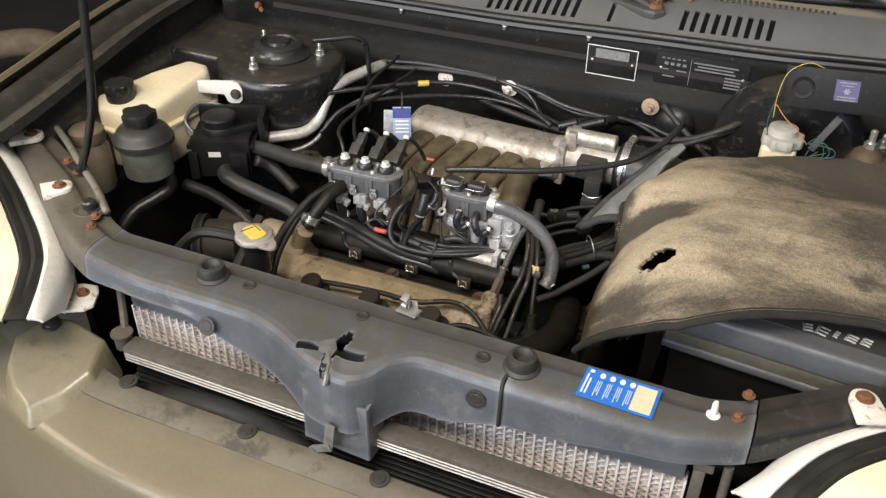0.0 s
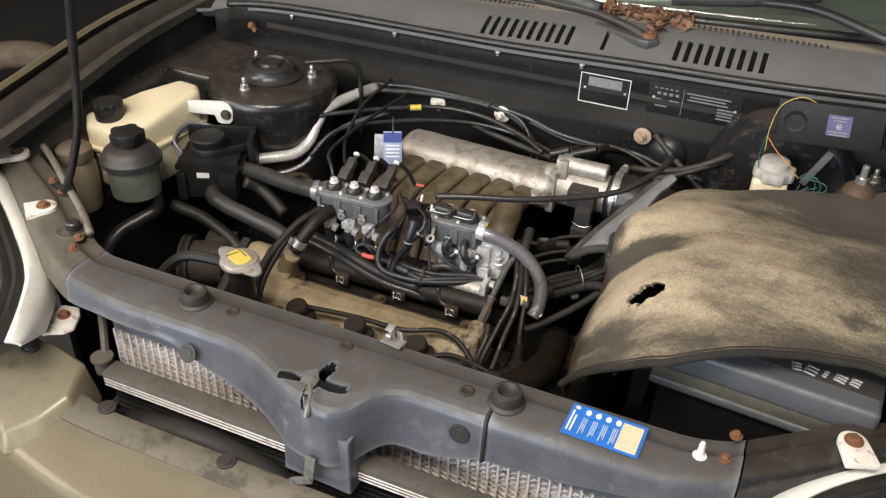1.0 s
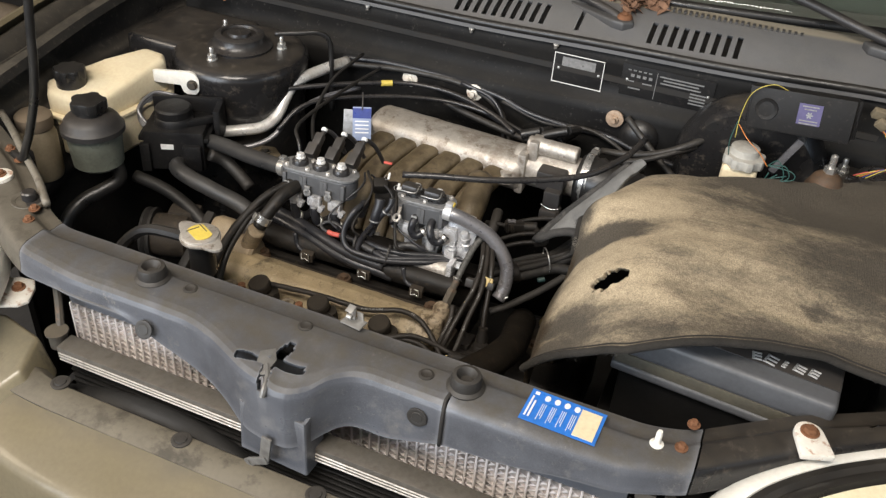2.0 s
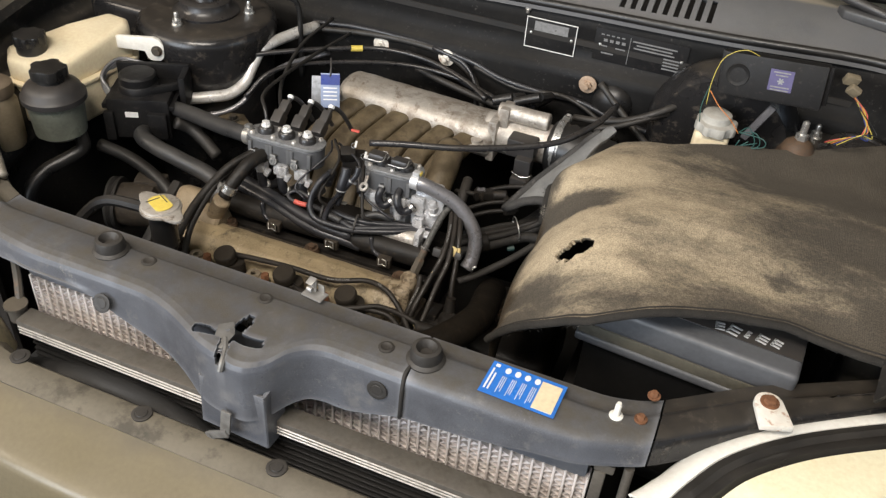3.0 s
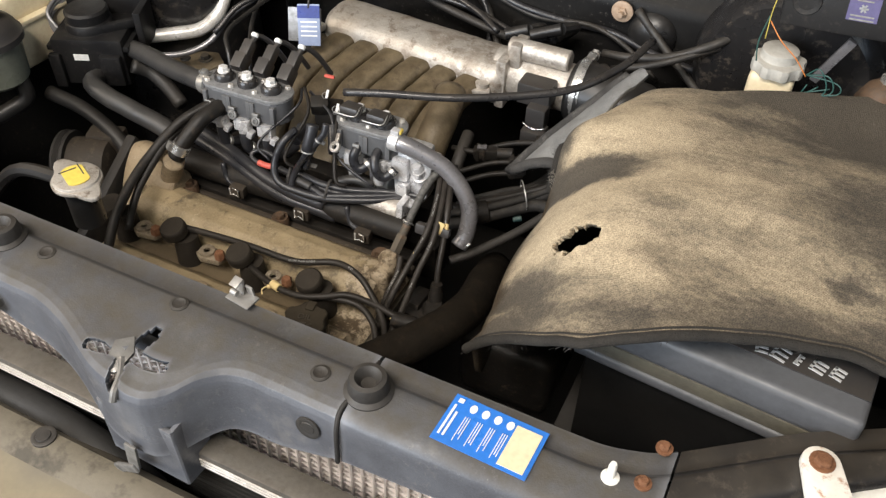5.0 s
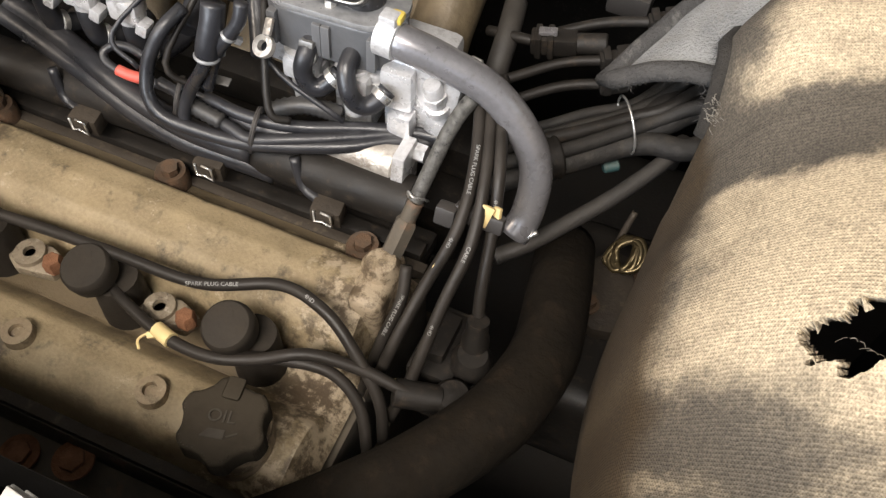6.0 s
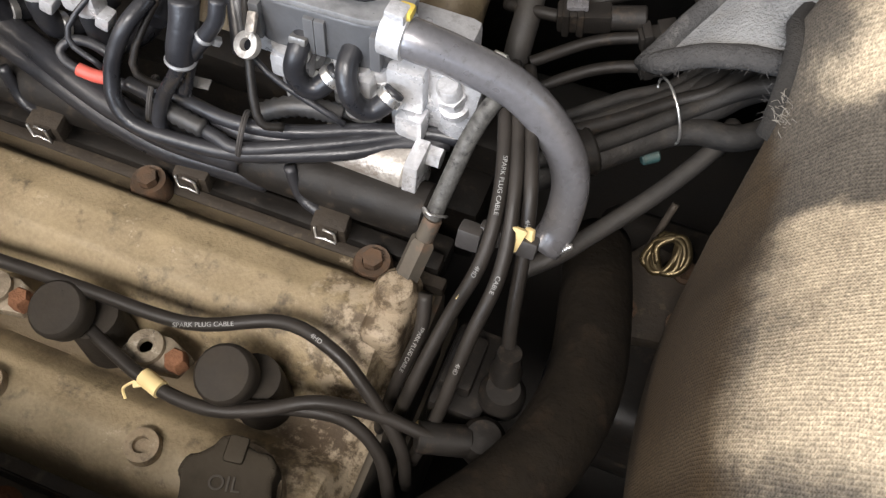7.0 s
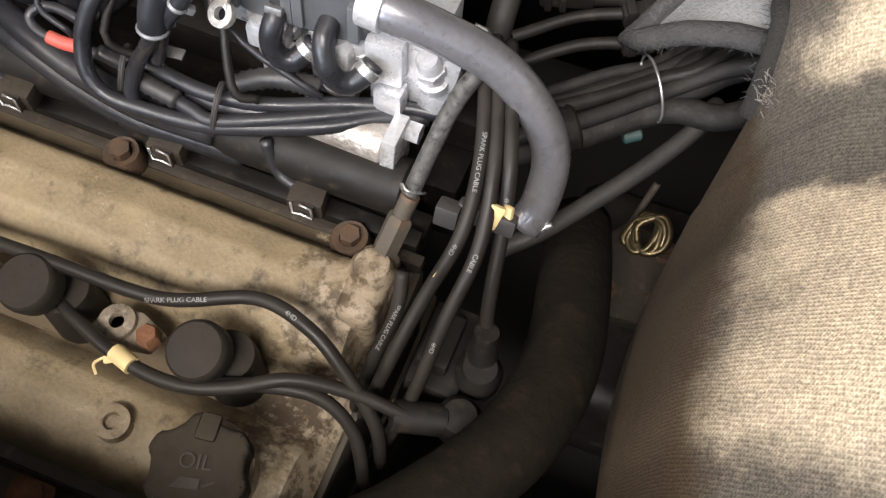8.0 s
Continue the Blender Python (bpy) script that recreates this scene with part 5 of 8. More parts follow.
for i, p in enumerate(belt):
    d = (belt[min(i + 1, len(belt) - 1)] - belt[max(i - 1, 0)]).normalized()
    up = V((1, 0, 0)).cross(d).normalized()
    if up.z < 0:
        up = -up
    rings.append([rim.verts.new(p + V((x, 0, 0)) + up * h) for x, h in ((-0.018, -0.012), (-0.017, -0.002), (-0.010, 0.001), (0.008, 0.001), (0.016, -0.001), (0.018, -0.012), (0.018, -0.05), (-0.018, -0.05))])
for a, c in zip(rings, rings[1:]):
    for k in range(8):
        rim.faces.new((a[k], a[(k + 1) % 8], c[(k + 1) % 8], c[k]))
rim.faces.new(rings[0][::-1])
rim.faces.new(rings[-1])
bmesh.ops.recalc_face_normals(rim, faces=rim.faces)
part("belt_cover", rim, tan_alloy, engine, "dusty tan timing belt cover")
part("belt_cover_back", moved(box(0.016, 0.17, 0.05, IDENT, 0.006), at(-0.345, 0.945, 0.625, 32)), deep_black, engine, "black inner belt cover")
part("cam_end", join(rod((-0.292, 0.966, 0.668), (-0.236, 0.966, 0.668), 0.023, 22, 0.004), rod((-0.250, 0.964, 0.682), (-0.228, 0.956, 0.722), 0.013, 18, 0.002), box(0.05, 0.03, 0.03, at(-0.265, 0.975, 0.655), 0.008, 3)), tan_alloy, engine, "tan cast cam end with a hose neck")
vc = part("valve_cover", thick(grid(90, 70, valve_cover), 0.003), tan_cover, engine, "dirty tan cast valve cover")
part("cylinder_head", join(box(0.37, 0.19, 0.10, at(-0.10, 0.90, 0.578), 0.008), box(0.40, 0.20, 0.22, at(-0.11, 0.92, 0.43), 0.01)), steel_dusty, engine, "grimy engine block")
part("head_ledge", join(box(0.36, 0.034, 0.016, at(-0.10, 1.002, 0.640, -8), 0.004), box(0.36, 0.012, 0.012, at(-0.10, 0.994, 0.654), 0.003)), grime_black, engine, "grimy ledge below the fuel rail")
part("cover_flange", join(box(0.372, 0.008, 0.010, at(-0.10, 0.984, 0.650), 0.002), box(0.372, 0.008, 0.008, at(-0.10, 0.811, 0.632), 0.002)), grime_brown, vc)
for x in (-0.235, -0.096, 0.045):
    b = join(lathe([(0.0115, 0.652), (0.0115, 0.664), (0.010, 0.668), (0.006, 0.667), (0.006, 0.664)], at(x, 0.977, 0), 20), lathe([(0.006, 0.664), (0.006, 0.672)], at(x, 0.977, 0), 6))
    part("cover_bolt", b, rusty_steel, vc, "rusty flanged bolt")
for x in (-0.21, -0.115, -0.023):
    b = join(lathe([(0.0095, 0.655), (0.0090, 0.6615), (0.0045, 0.662), (0.0040, 0.659), (0.001, 0.659)], at(x, 0.841, 0), 20))
    part("cover_boss", b, tan_alloy, vc)
# plug wells
for k in range(4):
    x = -0.272 + 0.0935 * k
    b = join(lathe([(0.016, 0.640), (0.0145, 0.672), (0.0135, 0.678)], at(x + 0.010, 0.889, 0), 20), lathe([(0.0152, -0.010), (0.0156, -0.002), (0.0150, 0.0015), (0.0135, 0.003), (0.001, 0.0032)], at(x, 0.882, 0.692, 14, -4, 0), 24), box(0.0012, 0.011, 0.0015, at(x + 0.003, 0.886, 0.6955, 14, -4, 40)))
    part("plug_cap", b, plug_rubber, engine, "round black rubber spark plug cap")
for x in (-0.221, -0.1275, -0.035):
    p_ = part("coil_bracket", join(prism([(x - 0.022, 0.880), (x - 0.018, 0.894), (x, 0.896), (x + 0.016, 0.890), (x + 0.012, 0.878), (x - 0.012, 0.874)], 0.660, 0.668, bevel=0.002), lathe([(0.010, 0.668), (0.0095, 0.671), (0.004, 0.671), (0.0035, 0.6675)], at(x - 0.009, 0.886, 0), 18)), bracket_alloy, engine, "worn bare alloy bracket")
    b = lathe([(0.0062, 0.668), (0.0062, 0.676), (0.005, 0.678)], at(x + 0.011, 0.884, 0), 6)
    part("bracket_bolt", b, rust, p_, "rusty bolt")
# oil cap
oil = thing("oil_filler_cap", "dull brown plastic oil filler cap with raised lettering", "oil cap", (0.034, 0.838, 0.65))
pts = []
for i in range(72):
    a = 2 * math.pi * i / 72
    r = 0.0232 + 0.0019 * math.tanh(2.2 * math.cos(6 * a + 0.9))
    pts.append((0.034 + r * math.cos(a), 0.834 + r * math.sin(a)))
oil_mat = mat("oil_cap_plastic", (0.030, 0.024, 0.016), (0.020, 0.016, 0.011), 40, 0.8, spec=0.2, dust=0.3, dust_colour=(0.050, 0.039, 0.025), bump=0.1)
part("knob", prism(pts, 0.672, 0.690, bevel=0.003, seg=3), oil_mat, oil)
part("neck", lathe([(0.022, 0.645), (0.022, 0.674)], at(0.034, 0.838, 0), 28), tan_alloy, oil)
part("grip", box(0.010, 0.013, 0.003, at(0.031, 0.8515, 0.6905, 0, 0, 8), 0.002), oil_mat, oil)


def writing(words, size, m, material, parent, depth=0.0003, name="lettering"):
    """Raised words in the built-in font, as a mesh."""
    c = bpy.data.curves.new(name, "FONT")
    c.body, c.size, c.extrude, c.align_x, c.align_y = words, size, depth, "CENTER", "CENTER"
    tmp = new("tmp_text", c)
    bpy.context.view_layer.update()
    me = bpy.data.meshes.new_from_object(tmp.evaluated_get(bpy.context.evaluated_depsgraph_get()))
    bpy.data.objects.remove(tmp)
    me.transform(m)
    me.materials.clear()
    me.materials.append(material)
    return part(name, me, material, parent)


oil_text = mat("oil_text", (0.036, 0.029, 0.020), (0.028, 0.022, 0.015), 60, 0.7, bump=0)
writing("OIL", 0.010, at(0.033, 0.835, 0.6905, 0, 0, 14), oil_text, oil)
can = prism([(-0.008, 0), (0.005, 0), (0.005, 0.005), (-0.004, 0.005)], 0, 0.0006, at(0.035, 0.823, 0.6902, 0, 0, 14))
part("can_mark", join(can, box(0.006, 0.001, 0.0006, at(0.043, 0.828, 0.6905, 0, 0, 40))), oil_text, oil)

# corner boss, fitting and breather hose
boss = join(lathe([(0.013, 0.645), (0.012, 0.688), (0.009, 0.693), (0.001, 0.694)], at(0.068, 0.956, 0), 20), box(0.022, 0.045, 0.05, at(0.068, 0.950, 0.66), 0.008, 3))
part("cover_post", boss, tan_alloy, vc)
fit_b = join(lathe([(0.0070, 0), (0.0070, 0.022), (0.0058, 0.024)], aim((0.070, 0.966, 0.688), (0.075, 0.985, 0.712)), 6), lathe([(0.005, 0.02), (0.005, 0.036)], aim((0.070, 0.966, 0.688), (0.075, 0.985, 0.712)), 14))
breather_mat = mat("breather_braid", (0.085, 0.082, 0.074), (0.030, 0.028, 0.025), 240, 0.6, bump=0.4, spots=(0.008, 0.007, 0.006), spot_scale=230, spot_amount=1.0)
breather = thing("breather_hose", "speckled grey breather hose on a brass-coloured nut", "hose", (0.074, 0.98, 0.70))
part("nut", fit_b, steel_dusty, breather, "dull metal hexagon fitting")
part("hose", tube([(0.0735, 0.981, 0.706), (0.0755, 0.992, 0.718), (0.0785, 1.006, 0.733), (0.082, 1.021, 0.748), (0.088, 1.036, 0.760), (0.097, 1.050, 0.762)], 0.0046, 14), breather_mat, breather)
part("clip", tube([(0.0705, 0.990, 0.715), (0.070, 0.990, 0.720), (0.0745, 0.987, 0.721), (0.080, 0.990, 0.718), (0.081, 0.994, 0.712)], 0.0009, 6), zinc, breather)

# ---------------------------------------------------------------- intake
intake = thing("intake_manifold", "cast alloy intake manifold with brown grimy runners", "intake manifold", (-0.07, 1.25, 0.62))


def plenum(u, v):
    a = 2 * math.pi * v
    x = -0.210 + 0.295 * u
    end = math.sqrt(max(0.0, 1 - max(0, abs(u - 0.5) * 2 - 0.86) ** 2 / 0.14 ** 2 * 0.75))
    c, s_ = math.cos(a), math.sin(a)
    k = 1 / (abs(c) ** 2.8 + abs(s_) ** 2.8) ** (1 / 2.8)
    return V((x, 1.300 + 0.041 * c * k * end - 0.02 * u, 0.746 + 0.032 * s_ * k * end + 0.001 * noise.noise(V((x * 60, a * 4, 0)))))


b = grid(50, 28, plenum)
bmesh.ops.remove_doubles(b, verts=b.verts, dist=0.0002)
bmesh.ops.holes_fill(b, edges=b.edges, sides=60)
part("plenum", b, cast_alloy, intake, "rough silver cast plenum")
def runner(x):
    """A broad low cast runner from the plenum down towards the ports."""
    line = spline([(x + 0.006, 1.280, 0.742), (x, 1.250, 0.746), (x - 0.012, 1.215, 0.738), (x - 0.022, 1.180, 0.728), (x - 0.026, 1.14, 0.706), (x - 0.024, 1.10, 0.665)], 5)
    b = bmesh.new()
    rings = []
    for i, p in enumerate(line):
        d = (line[min(i + 1, len(line) - 1)] - line[max(i - 1, 0)]).normalized()
        up = V((1, 0, 0)).cross(d).normalized()
        ring = []
        for k in range(20):
            a = 2 * math.pi * k / 20
            c, q = math.cos(a), math.sin(a)
            r = 1 / (abs(c) ** 3.4 + abs(q) ** 3.4) ** (1 / 3.4)
            ring.append(b.verts.new(p + V((0.0188 * r * c, 0, 0)) + up * 0.0135 * r * q + V((0, 0, 0.0012)) * noise.noise(p * 55 + V((c, q, x * 30)))))
        rings.append(ring)
    for a, c in zip(rings, rings[1:]):
        for k in range(20):
            b.faces.new((a[k], a[(k + 1) % 20], c[(k + 1) % 20], c[k]))
    b.faces.new(rings[0][::-1])
    b.faces.new(rings[-1])
    bmesh.ops.recalc_face_normals(b, faces=b.faces)
    return b


for i in range(6):
    part("runner", runner(-0.168 + i * 0.0415), brown_alloy, intake, "brown grimy intake runner")
part("runner_web", box(0.25, 0.13, 0.012, at(-0.085, 1.205, 0.722, 17), 0.004), brown_alloy, intake)
part("lug", join(box(0.03, 0.022, 0.012, at(0.052, 1.235, 0.745, 0, 0, 20), 0.003), lathe([(0.009, 0.75), (0.009, 0.757)], at(0.055, 1.238, 0), 16)), cast_alloy, intake)
part("lug", box(0.028, 0.02, 0.01, at(-0.212, 1.255, 0.76, 0, 0, -10), 0.003), cast_alloy, intake)
elbow = tube([(0.022, 1.215, 0.742), (0.030, 1.17, 0.735), (0.030, 1.135, 0.71), (0.028, 1.11, 0.67)], 0.022, 14)
part("runner", elbow, brown_alloy, intake)
flange = join(box(0.34, 0.03, 0.03, at(-0.08, 1.085, 0.655), 0.006), box(0.33, 0.05, 0.06, at(-0.08, 1.07, 0.60), 0.008))
part("port_flange", flange, grime_black, intake)

throttle = part("throttle_body", join(rod((0.055, 1.285, 0.752), (0.165, 1.285, 0.752), 0.032, 24, 0.003), box(0.014, 0.075, 0.07, at(0.075, 1.285, 0.752), 0.004)), cast_alloy, intake, "silver cast throttle body")
part("air_valve", join(rod((0.075, 1.278, 0.795), (0.158, 1.278, 0.795), 0.0135, 20, 0.002), box(0.016, 0.034, 0.034, at(0.088, 1.278, 0.79), 0.004)), cast_alloy, throttle, "bright alloy idle valve")
part("sensor", join(box(0.045, 0.030, 0.030, at(0.130, 1.240, 0.765), 0.004), box(0.026, 0.022, 0.03, at(0.140, 1.222, 0.742), 0.003), box(0.03, 0.026, 0.018, at(0.142, 1.210, 0.722), 0.003)), plastic_black, throttle, "black plastic position sensor")
part("sensor_clip", tube([(0.126, 1.208, 0.735), (0.142, 1.203, 0.733), (0.157, 1.208, 0.735)], 0.0013, 6), chrome, throttle)
ring = lathe([(0.041, -0.006), (0.042, 0.0), (0.041, 0.006)], at(0.176, 1.285, 0.755, 0, 90, 0), 30, False)
part("worm_clamp", join(thick(ring, 0.0012), box(0.012, 0.016, 0.012, at(0.176, 1.312, 0.786), 0.002), lathe([(0.006, 0), (0.006, 0.01)], at(0.176, 1.321, 0.782, -60), 6)), zinc, throttle, "bright worm-drive clamp")
solo("air_intake_hose", tube([(0.165, 1.285, 0.752), (0.20, 1.282, 0.752), (0.26, 1.27, 0.745), (0.33, 1.22, 0.72), (0.38, 1.12, 0.66)], 0.0395, 20, ribs=0.003, rib_len=0.014), rubber, "black ribbed air intake hose", "hose")
for a, c in (((0.045, 1.335, 0.775), (0.075, 1.345, 0.785)), ((0.08, 1.34, 0.78), (0.12, 1.35, 0.795))):
    solo("vacuum_stub", join(rod(a, c, 0.008, 12, 0.001), tube([c, (c[0] + 0.01, c[1] + 0.03, c[2] - 0.01), (c[0] - 0.02, c[1] + 0.06, c[2] - 0.05)], 0.007, 8)), rubber, "short black vacuum hose stub", "hose", group="vacuum stubs")

# ---------------------------------------------------------------- gas injector rails
def injector_rail(name, cx, cy, cz, cells, label):
    """A black block of joined cells with bolts, nozzles below and plugs behind."""
    t_ = thing(name, label, "injector rail", (cx, cy, cz - 0.05), group="gas injector rails")
    pitch = 0.0335
    half = cells * pitch / 2
    pts = []
    for i in range(11):
        a = -math.pi / 2 + math.pi * i / 10
        pts.append((half - 0.012 + 0.021 * math.cos(a), 0.022 * math.sin(a)))
    for i in range(11):
        a = math.pi / 2 + math.pi * i / 10
        pts.append((-half + 0.012 + 0.021 * math.cos(a), 0.022 * math.sin(a)))
    m = at(cx, cy, cz, -4, 0, 2)
    body = part("body", prism(pts, -0.036, -0.006, m, bevel=0.003, seg=3), rail_plastic, t_, "black moulded injector body")
    part("cover_plate", prism([(x * 1.03, y * 1.05) for x, y in pts], -0.006, -0.002, m, bevel=0.001), label_grey, t_, "worn grey metal cover plate")
    for i in range(cells):
        x = -half + pitch * (i + 0.5)
        for dx in (-0.014, 0.014):
            part("cell_rib", box(0.0055, 0.006, 0.022, m @ at(x + dx, -0.0215, -0.021), 0.001), rail_plastic, body)
        for dx, dy in ((-0.0145, -0.014), (0.0145, 0.014)):
            part("plate_screw", lathe([(0.0036, -0.002), (0.0036, 0.001), (0.0028, 0.002)], m @ at(x + dx, dy, 0), 6), cast_alloy, t_)
        part("coil_top", lathe([(0.0125, -0.002), (0.0125, 0.004), (0.010, 0.007), (0.004, 0.008)], m @ at(x, 0.0, 0), 22), rubber_clean, t_)
        part("bolt", join(lathe([(0.0075, 0.007), (0.0075, 0.009)], m @ at(x, 0, 0), 16), lathe([(0.0062, 0.009), (0.0062, 0.0135), (0.005, 0.0145)], m @ at(x, 0, 0), 6)), bolt_bright, t_, "bright bolt head")
        nz = join(lathe([(0.0105, -0.050), (0.0105, -0.036)], m @ at(x, -0.016, 0), 16), lathe([(0.0065, -0.074), (0.0085, -0.050)], m @ at(x, -0.016, 0), 14), box(0.021, 0.012, 0.015, m @ at(x + 0.002, -0.021, -0.046), 0.003), box(0.008, 0.010, 0.010, m @ at(x + 0.013, -0.022, -0.056, 0, 20, 0), 0.002))
        part("nozzle", nz, bright_alloy, t_, "bright alloy nozzle")
        if cells == 2:
            h_ = part("jet_hose", tube(JETS[i], 0.0056, 14), tape_black, t_, "short black U-shaped jet hose")
            part("hose_clip", lathe([(0.0060, 0), (0.0068, 0.0005), (0.0068, 0.0045), (0.0060, 0.005)], aim(JETS[i][5], JETS[i][6]), 16), zinc, h_, "small bright band clip")
        else:
            hose_line = [m @ V((x, -0.016, -0.058)), m @ V((x + 0.001, -0.018, -0.066)), m @ V((x + 0.004, -0.016, -0.082)), m @ V((x + 0.010, 0.002, -0.090)), m @ V((x + 0.014, 0.022, -0.088))]
            h_ = part("jet_hose", tube(hose_line, 0.0070, 12), tape_black, t_, "short black rubber jet hose")
            part("hose_clip", lathe([(0.0074, 0), (0.0082, 0.0005), (0.0082, 0.0045), (0.0074, 0.005)], aim(hose_line[2], hose_line[3]), 16), zinc, h_, "small bright band clip")
        if cells == 2 and i == 1:
            continue
        em = m @ at(x + (-0.008 if cells == 3 else 0.009), -0.026, -0.032, 70)
        ear = join(prism([(0.0062 * math.cos(k * 0.63), 0.0062 * math.sin(k * 0.63)) for k in range(10)], -0.002, 0.002, em, bevel=0.0006), lathe([(0.0040, 0.002), (0.0036, 0.0030), (0.0026, 0.0030), (0.0022, 0.0004)], em, 14), box(0.009, 0.004, 0.012, em @ at(0, 0.008, -0.001), 0.001))
        part("ear", ear, ear_alloy, t_, "small alloy ear with a hole")
        if cells == 3:
            plug = join(box(0.016, 0.022, 0.020, m @ at(x + 0.004, 0.030, 0.006, 35), 0.003), box(0.013, 0.024, 0.014, m @ at(x + 0.006, 0.044, 0.018, 35), 0.003), tube([m @ V((x + 0.006, 0.050, 0.022)), m @ V((x + 0.010, 0.064, 0.028)), m @ V((x + 0.018, 0.080, 0.012)), m @ V((x + 0.024, 0.10, -0.02))], 0.0034, 8))
            pl = part("plug", plug, plastic_black, t_, "black wiring plug")
            part("plug_seal", lathe([(0.0040, 0), (0.0048, 0.001), (0.0048, 0.004), (0.0040, 0.005)], m @ at(x + 0.008, 0.058, 0.029, -50), 14), paper_white, pl, "white rubber plug seal")
    return t_


JETS = ([(-0.009, 1.036, 0.774), (-0.009, 1.022, 0.768), (-0.010, 1.018, 0.758), (-0.006, 1.017, 0.750), (-0.000, 1.019, 0.748), (0.005, 1.023, 0.752), (0.009, 1.027, 0.756)], [(0.017, 1.036, 0.774), (0.017, 1.022, 0.768), (0.021, 1.015, 0.758), (0.026, 1.015, 0.750), (0.032, 1.018, 0.748), (0.037, 1.022, 0.752), (0.040, 1.027, 0.756)])
injector_rail("injector_rail", -0.172, 1.047, 0.797, 3, "black three-cell gas injector rail with bright bolts")
rail_b = injector_rail("injector_rail", -0.002, 1.052, 0.796, 2, "black two-cell gas injector rail with wire clips")
for x in (-0.025, 0.010):
    part("wire_clip", join(tube([(x - 0.016, 1.034, 0.802), (x - 0.013, 1.03, 0.806), (x + 0.012, 1.034, 0.806), (x + 0.014, 1.05, 0.812)], 0.0012, 6), box(0.024, 0.02, 0.012, at(x, 1.046, 0.806, -10), 0.003)), plastic_black, rail_b)
    part("chrome_clip", tube([(x - 0.013, 1.031, 0.808), (x - 0.010, 1.028, 0.810), (x + 0.012, 1.030, 0.810), (x + 0.013, 1.044, 0.814)], 0.0008, 6), zinc, rail_b, "bright wire clip")

manif = thing("injector_block", "bright ribbed alloy block below the injector rails", "alloy block", (0.0, 1.05, 0.70))
part("block", join(box(0.040, 0.034, 0.070, at(0.050, 1.056, 0.738), 0.006), box(0.026, 0.03, 0.05, at(0.012, 1.050, 0.728), 0.005), box(0.018, 0.020, 0.055, at(0.070, 1.046, 0.742, 0, 8, 0), 0.005)), bright_alloy, manif)
part("step", join(box(0.020, 0.012, 0.030, at(0.043, 1.036, 0.752, 0, 0, 4), 0.003), box(0.016, 0.012, 0.018, at(0.046, 1.033, 0.726), 0.003), box(0.10, 0.010, 0.040, at(-0.005, 1.050, 0.748), 0.003)), bright_alloy, manif, "stepped bright casting")
for x, y, z, r, h in ((0.068, 1.038, 0.742, 0.0062, 0.026), (0.030, 1.040, 0.738, 0.0050, 0.022), (-0.012, 1.040, 0.742, 0.0050, 0.020)):
    part("stud", join(lathe([(r * 1.3, 0.0), (r * 1.3, 0.006), (r, 0.007), (r, h - 0.002), (r * 0.8, h)], at(x, y, z, 14, -6, 0), 18), lathe([(r * 1.25, h * 0.5), (r * 1.25, h * 0.5 + 0.004)], at(x, y, z, 14, -6, 0), 6)), bright_alloy, manif, "bright threaded stud with nut")
part("bolt", join(lathe([(0.0065, 0), (0.0065, 0.008), (0.005, 0.010)], at(0.084, 1.046, 0.772, 20, 10, 0), 6), lathe([(0.0085, -0.003), (0.0085, 0.0)], at(0.084, 1.046, 0.772, 20, 10, 0), 16)), zinc, manif, "bright bolt head")

# regulator with two ports between the rails
reg = thing("wiring_cluster", "black sensor cluster with white cable ties between the rails", "wiring", (-0.075, 1.06, 0.74))
part("sensor_body", join(box(0.034, 0.026, 0.034, at(-0.078, 1.078, 0.762, 0, 0, 20), 0.005), box(0.022, 0.018, 0.018, at(-0.083, 1.066, 0.782, 20, 0, 30), 0.003)), grime_black, reg)
part("red_mark", box(0.013, 0.004, 0.003, at(-0.086, 1.096, 0.804, 0, 0, 4), 0.001), red_tape, reg, "red mark")
for boot, tail, tie in (([(-0.054, 1.007, 0.800), (-0.054, 1.002, 0.790), (-0.056, 0.997, 0.778), (-0.057, 0.995, 0.770)], [(-0.057, 0.995, 0.770), (-0.061, 0.993, 0.760), (-0.074, 0.993, 0.738), (-0.079, 0.988, 0.722), (-0.078, 0.985, 0.712)], 0.0082), ([(-0.037, 1.009, 0.805), (-0.038, 1.005, 0.795), (-0.044, 1.001, 0.785)], [(-0.044, 1.001, 0.785), (-0.051, 0.999, 0.775), (-0.057, 0.999, 0.762), (-0.063, 0.996, 0.742)], 0.0052)):
    part("boot", tube(boot, tie - 0.0012, 14), tape_black, reg, "ribbed black lead boot")
    part("lead", tube(tail, 0.0040, 10), tape_black, reg)
    part("white_tie", join(lathe([(tie - 0.0010, -0.0012), (tie - 0.0004, 0.0), (tie - 0.0010, 0.0012)], aim(boot[-1], boot[-2]), 18), box(0.004, 0.004, 0.004, aim(boot[-1], boot[-2]) @ at(0, -tie - 0.001, 0), 0.0008)), label_grey, reg, "pale cable tie")
part("bent_tab", join(box(0.012, 0.006, 0.0012, at(-0.059, 1.004, 0.742, 10, 0, 6), 0.0005), box(0.0012, 0.006, 0.004, at(-0.065, 1.002, 0.744, 10, 0, 6), 0.0005)), ear_alloy, reg, "bent bright metal tab")
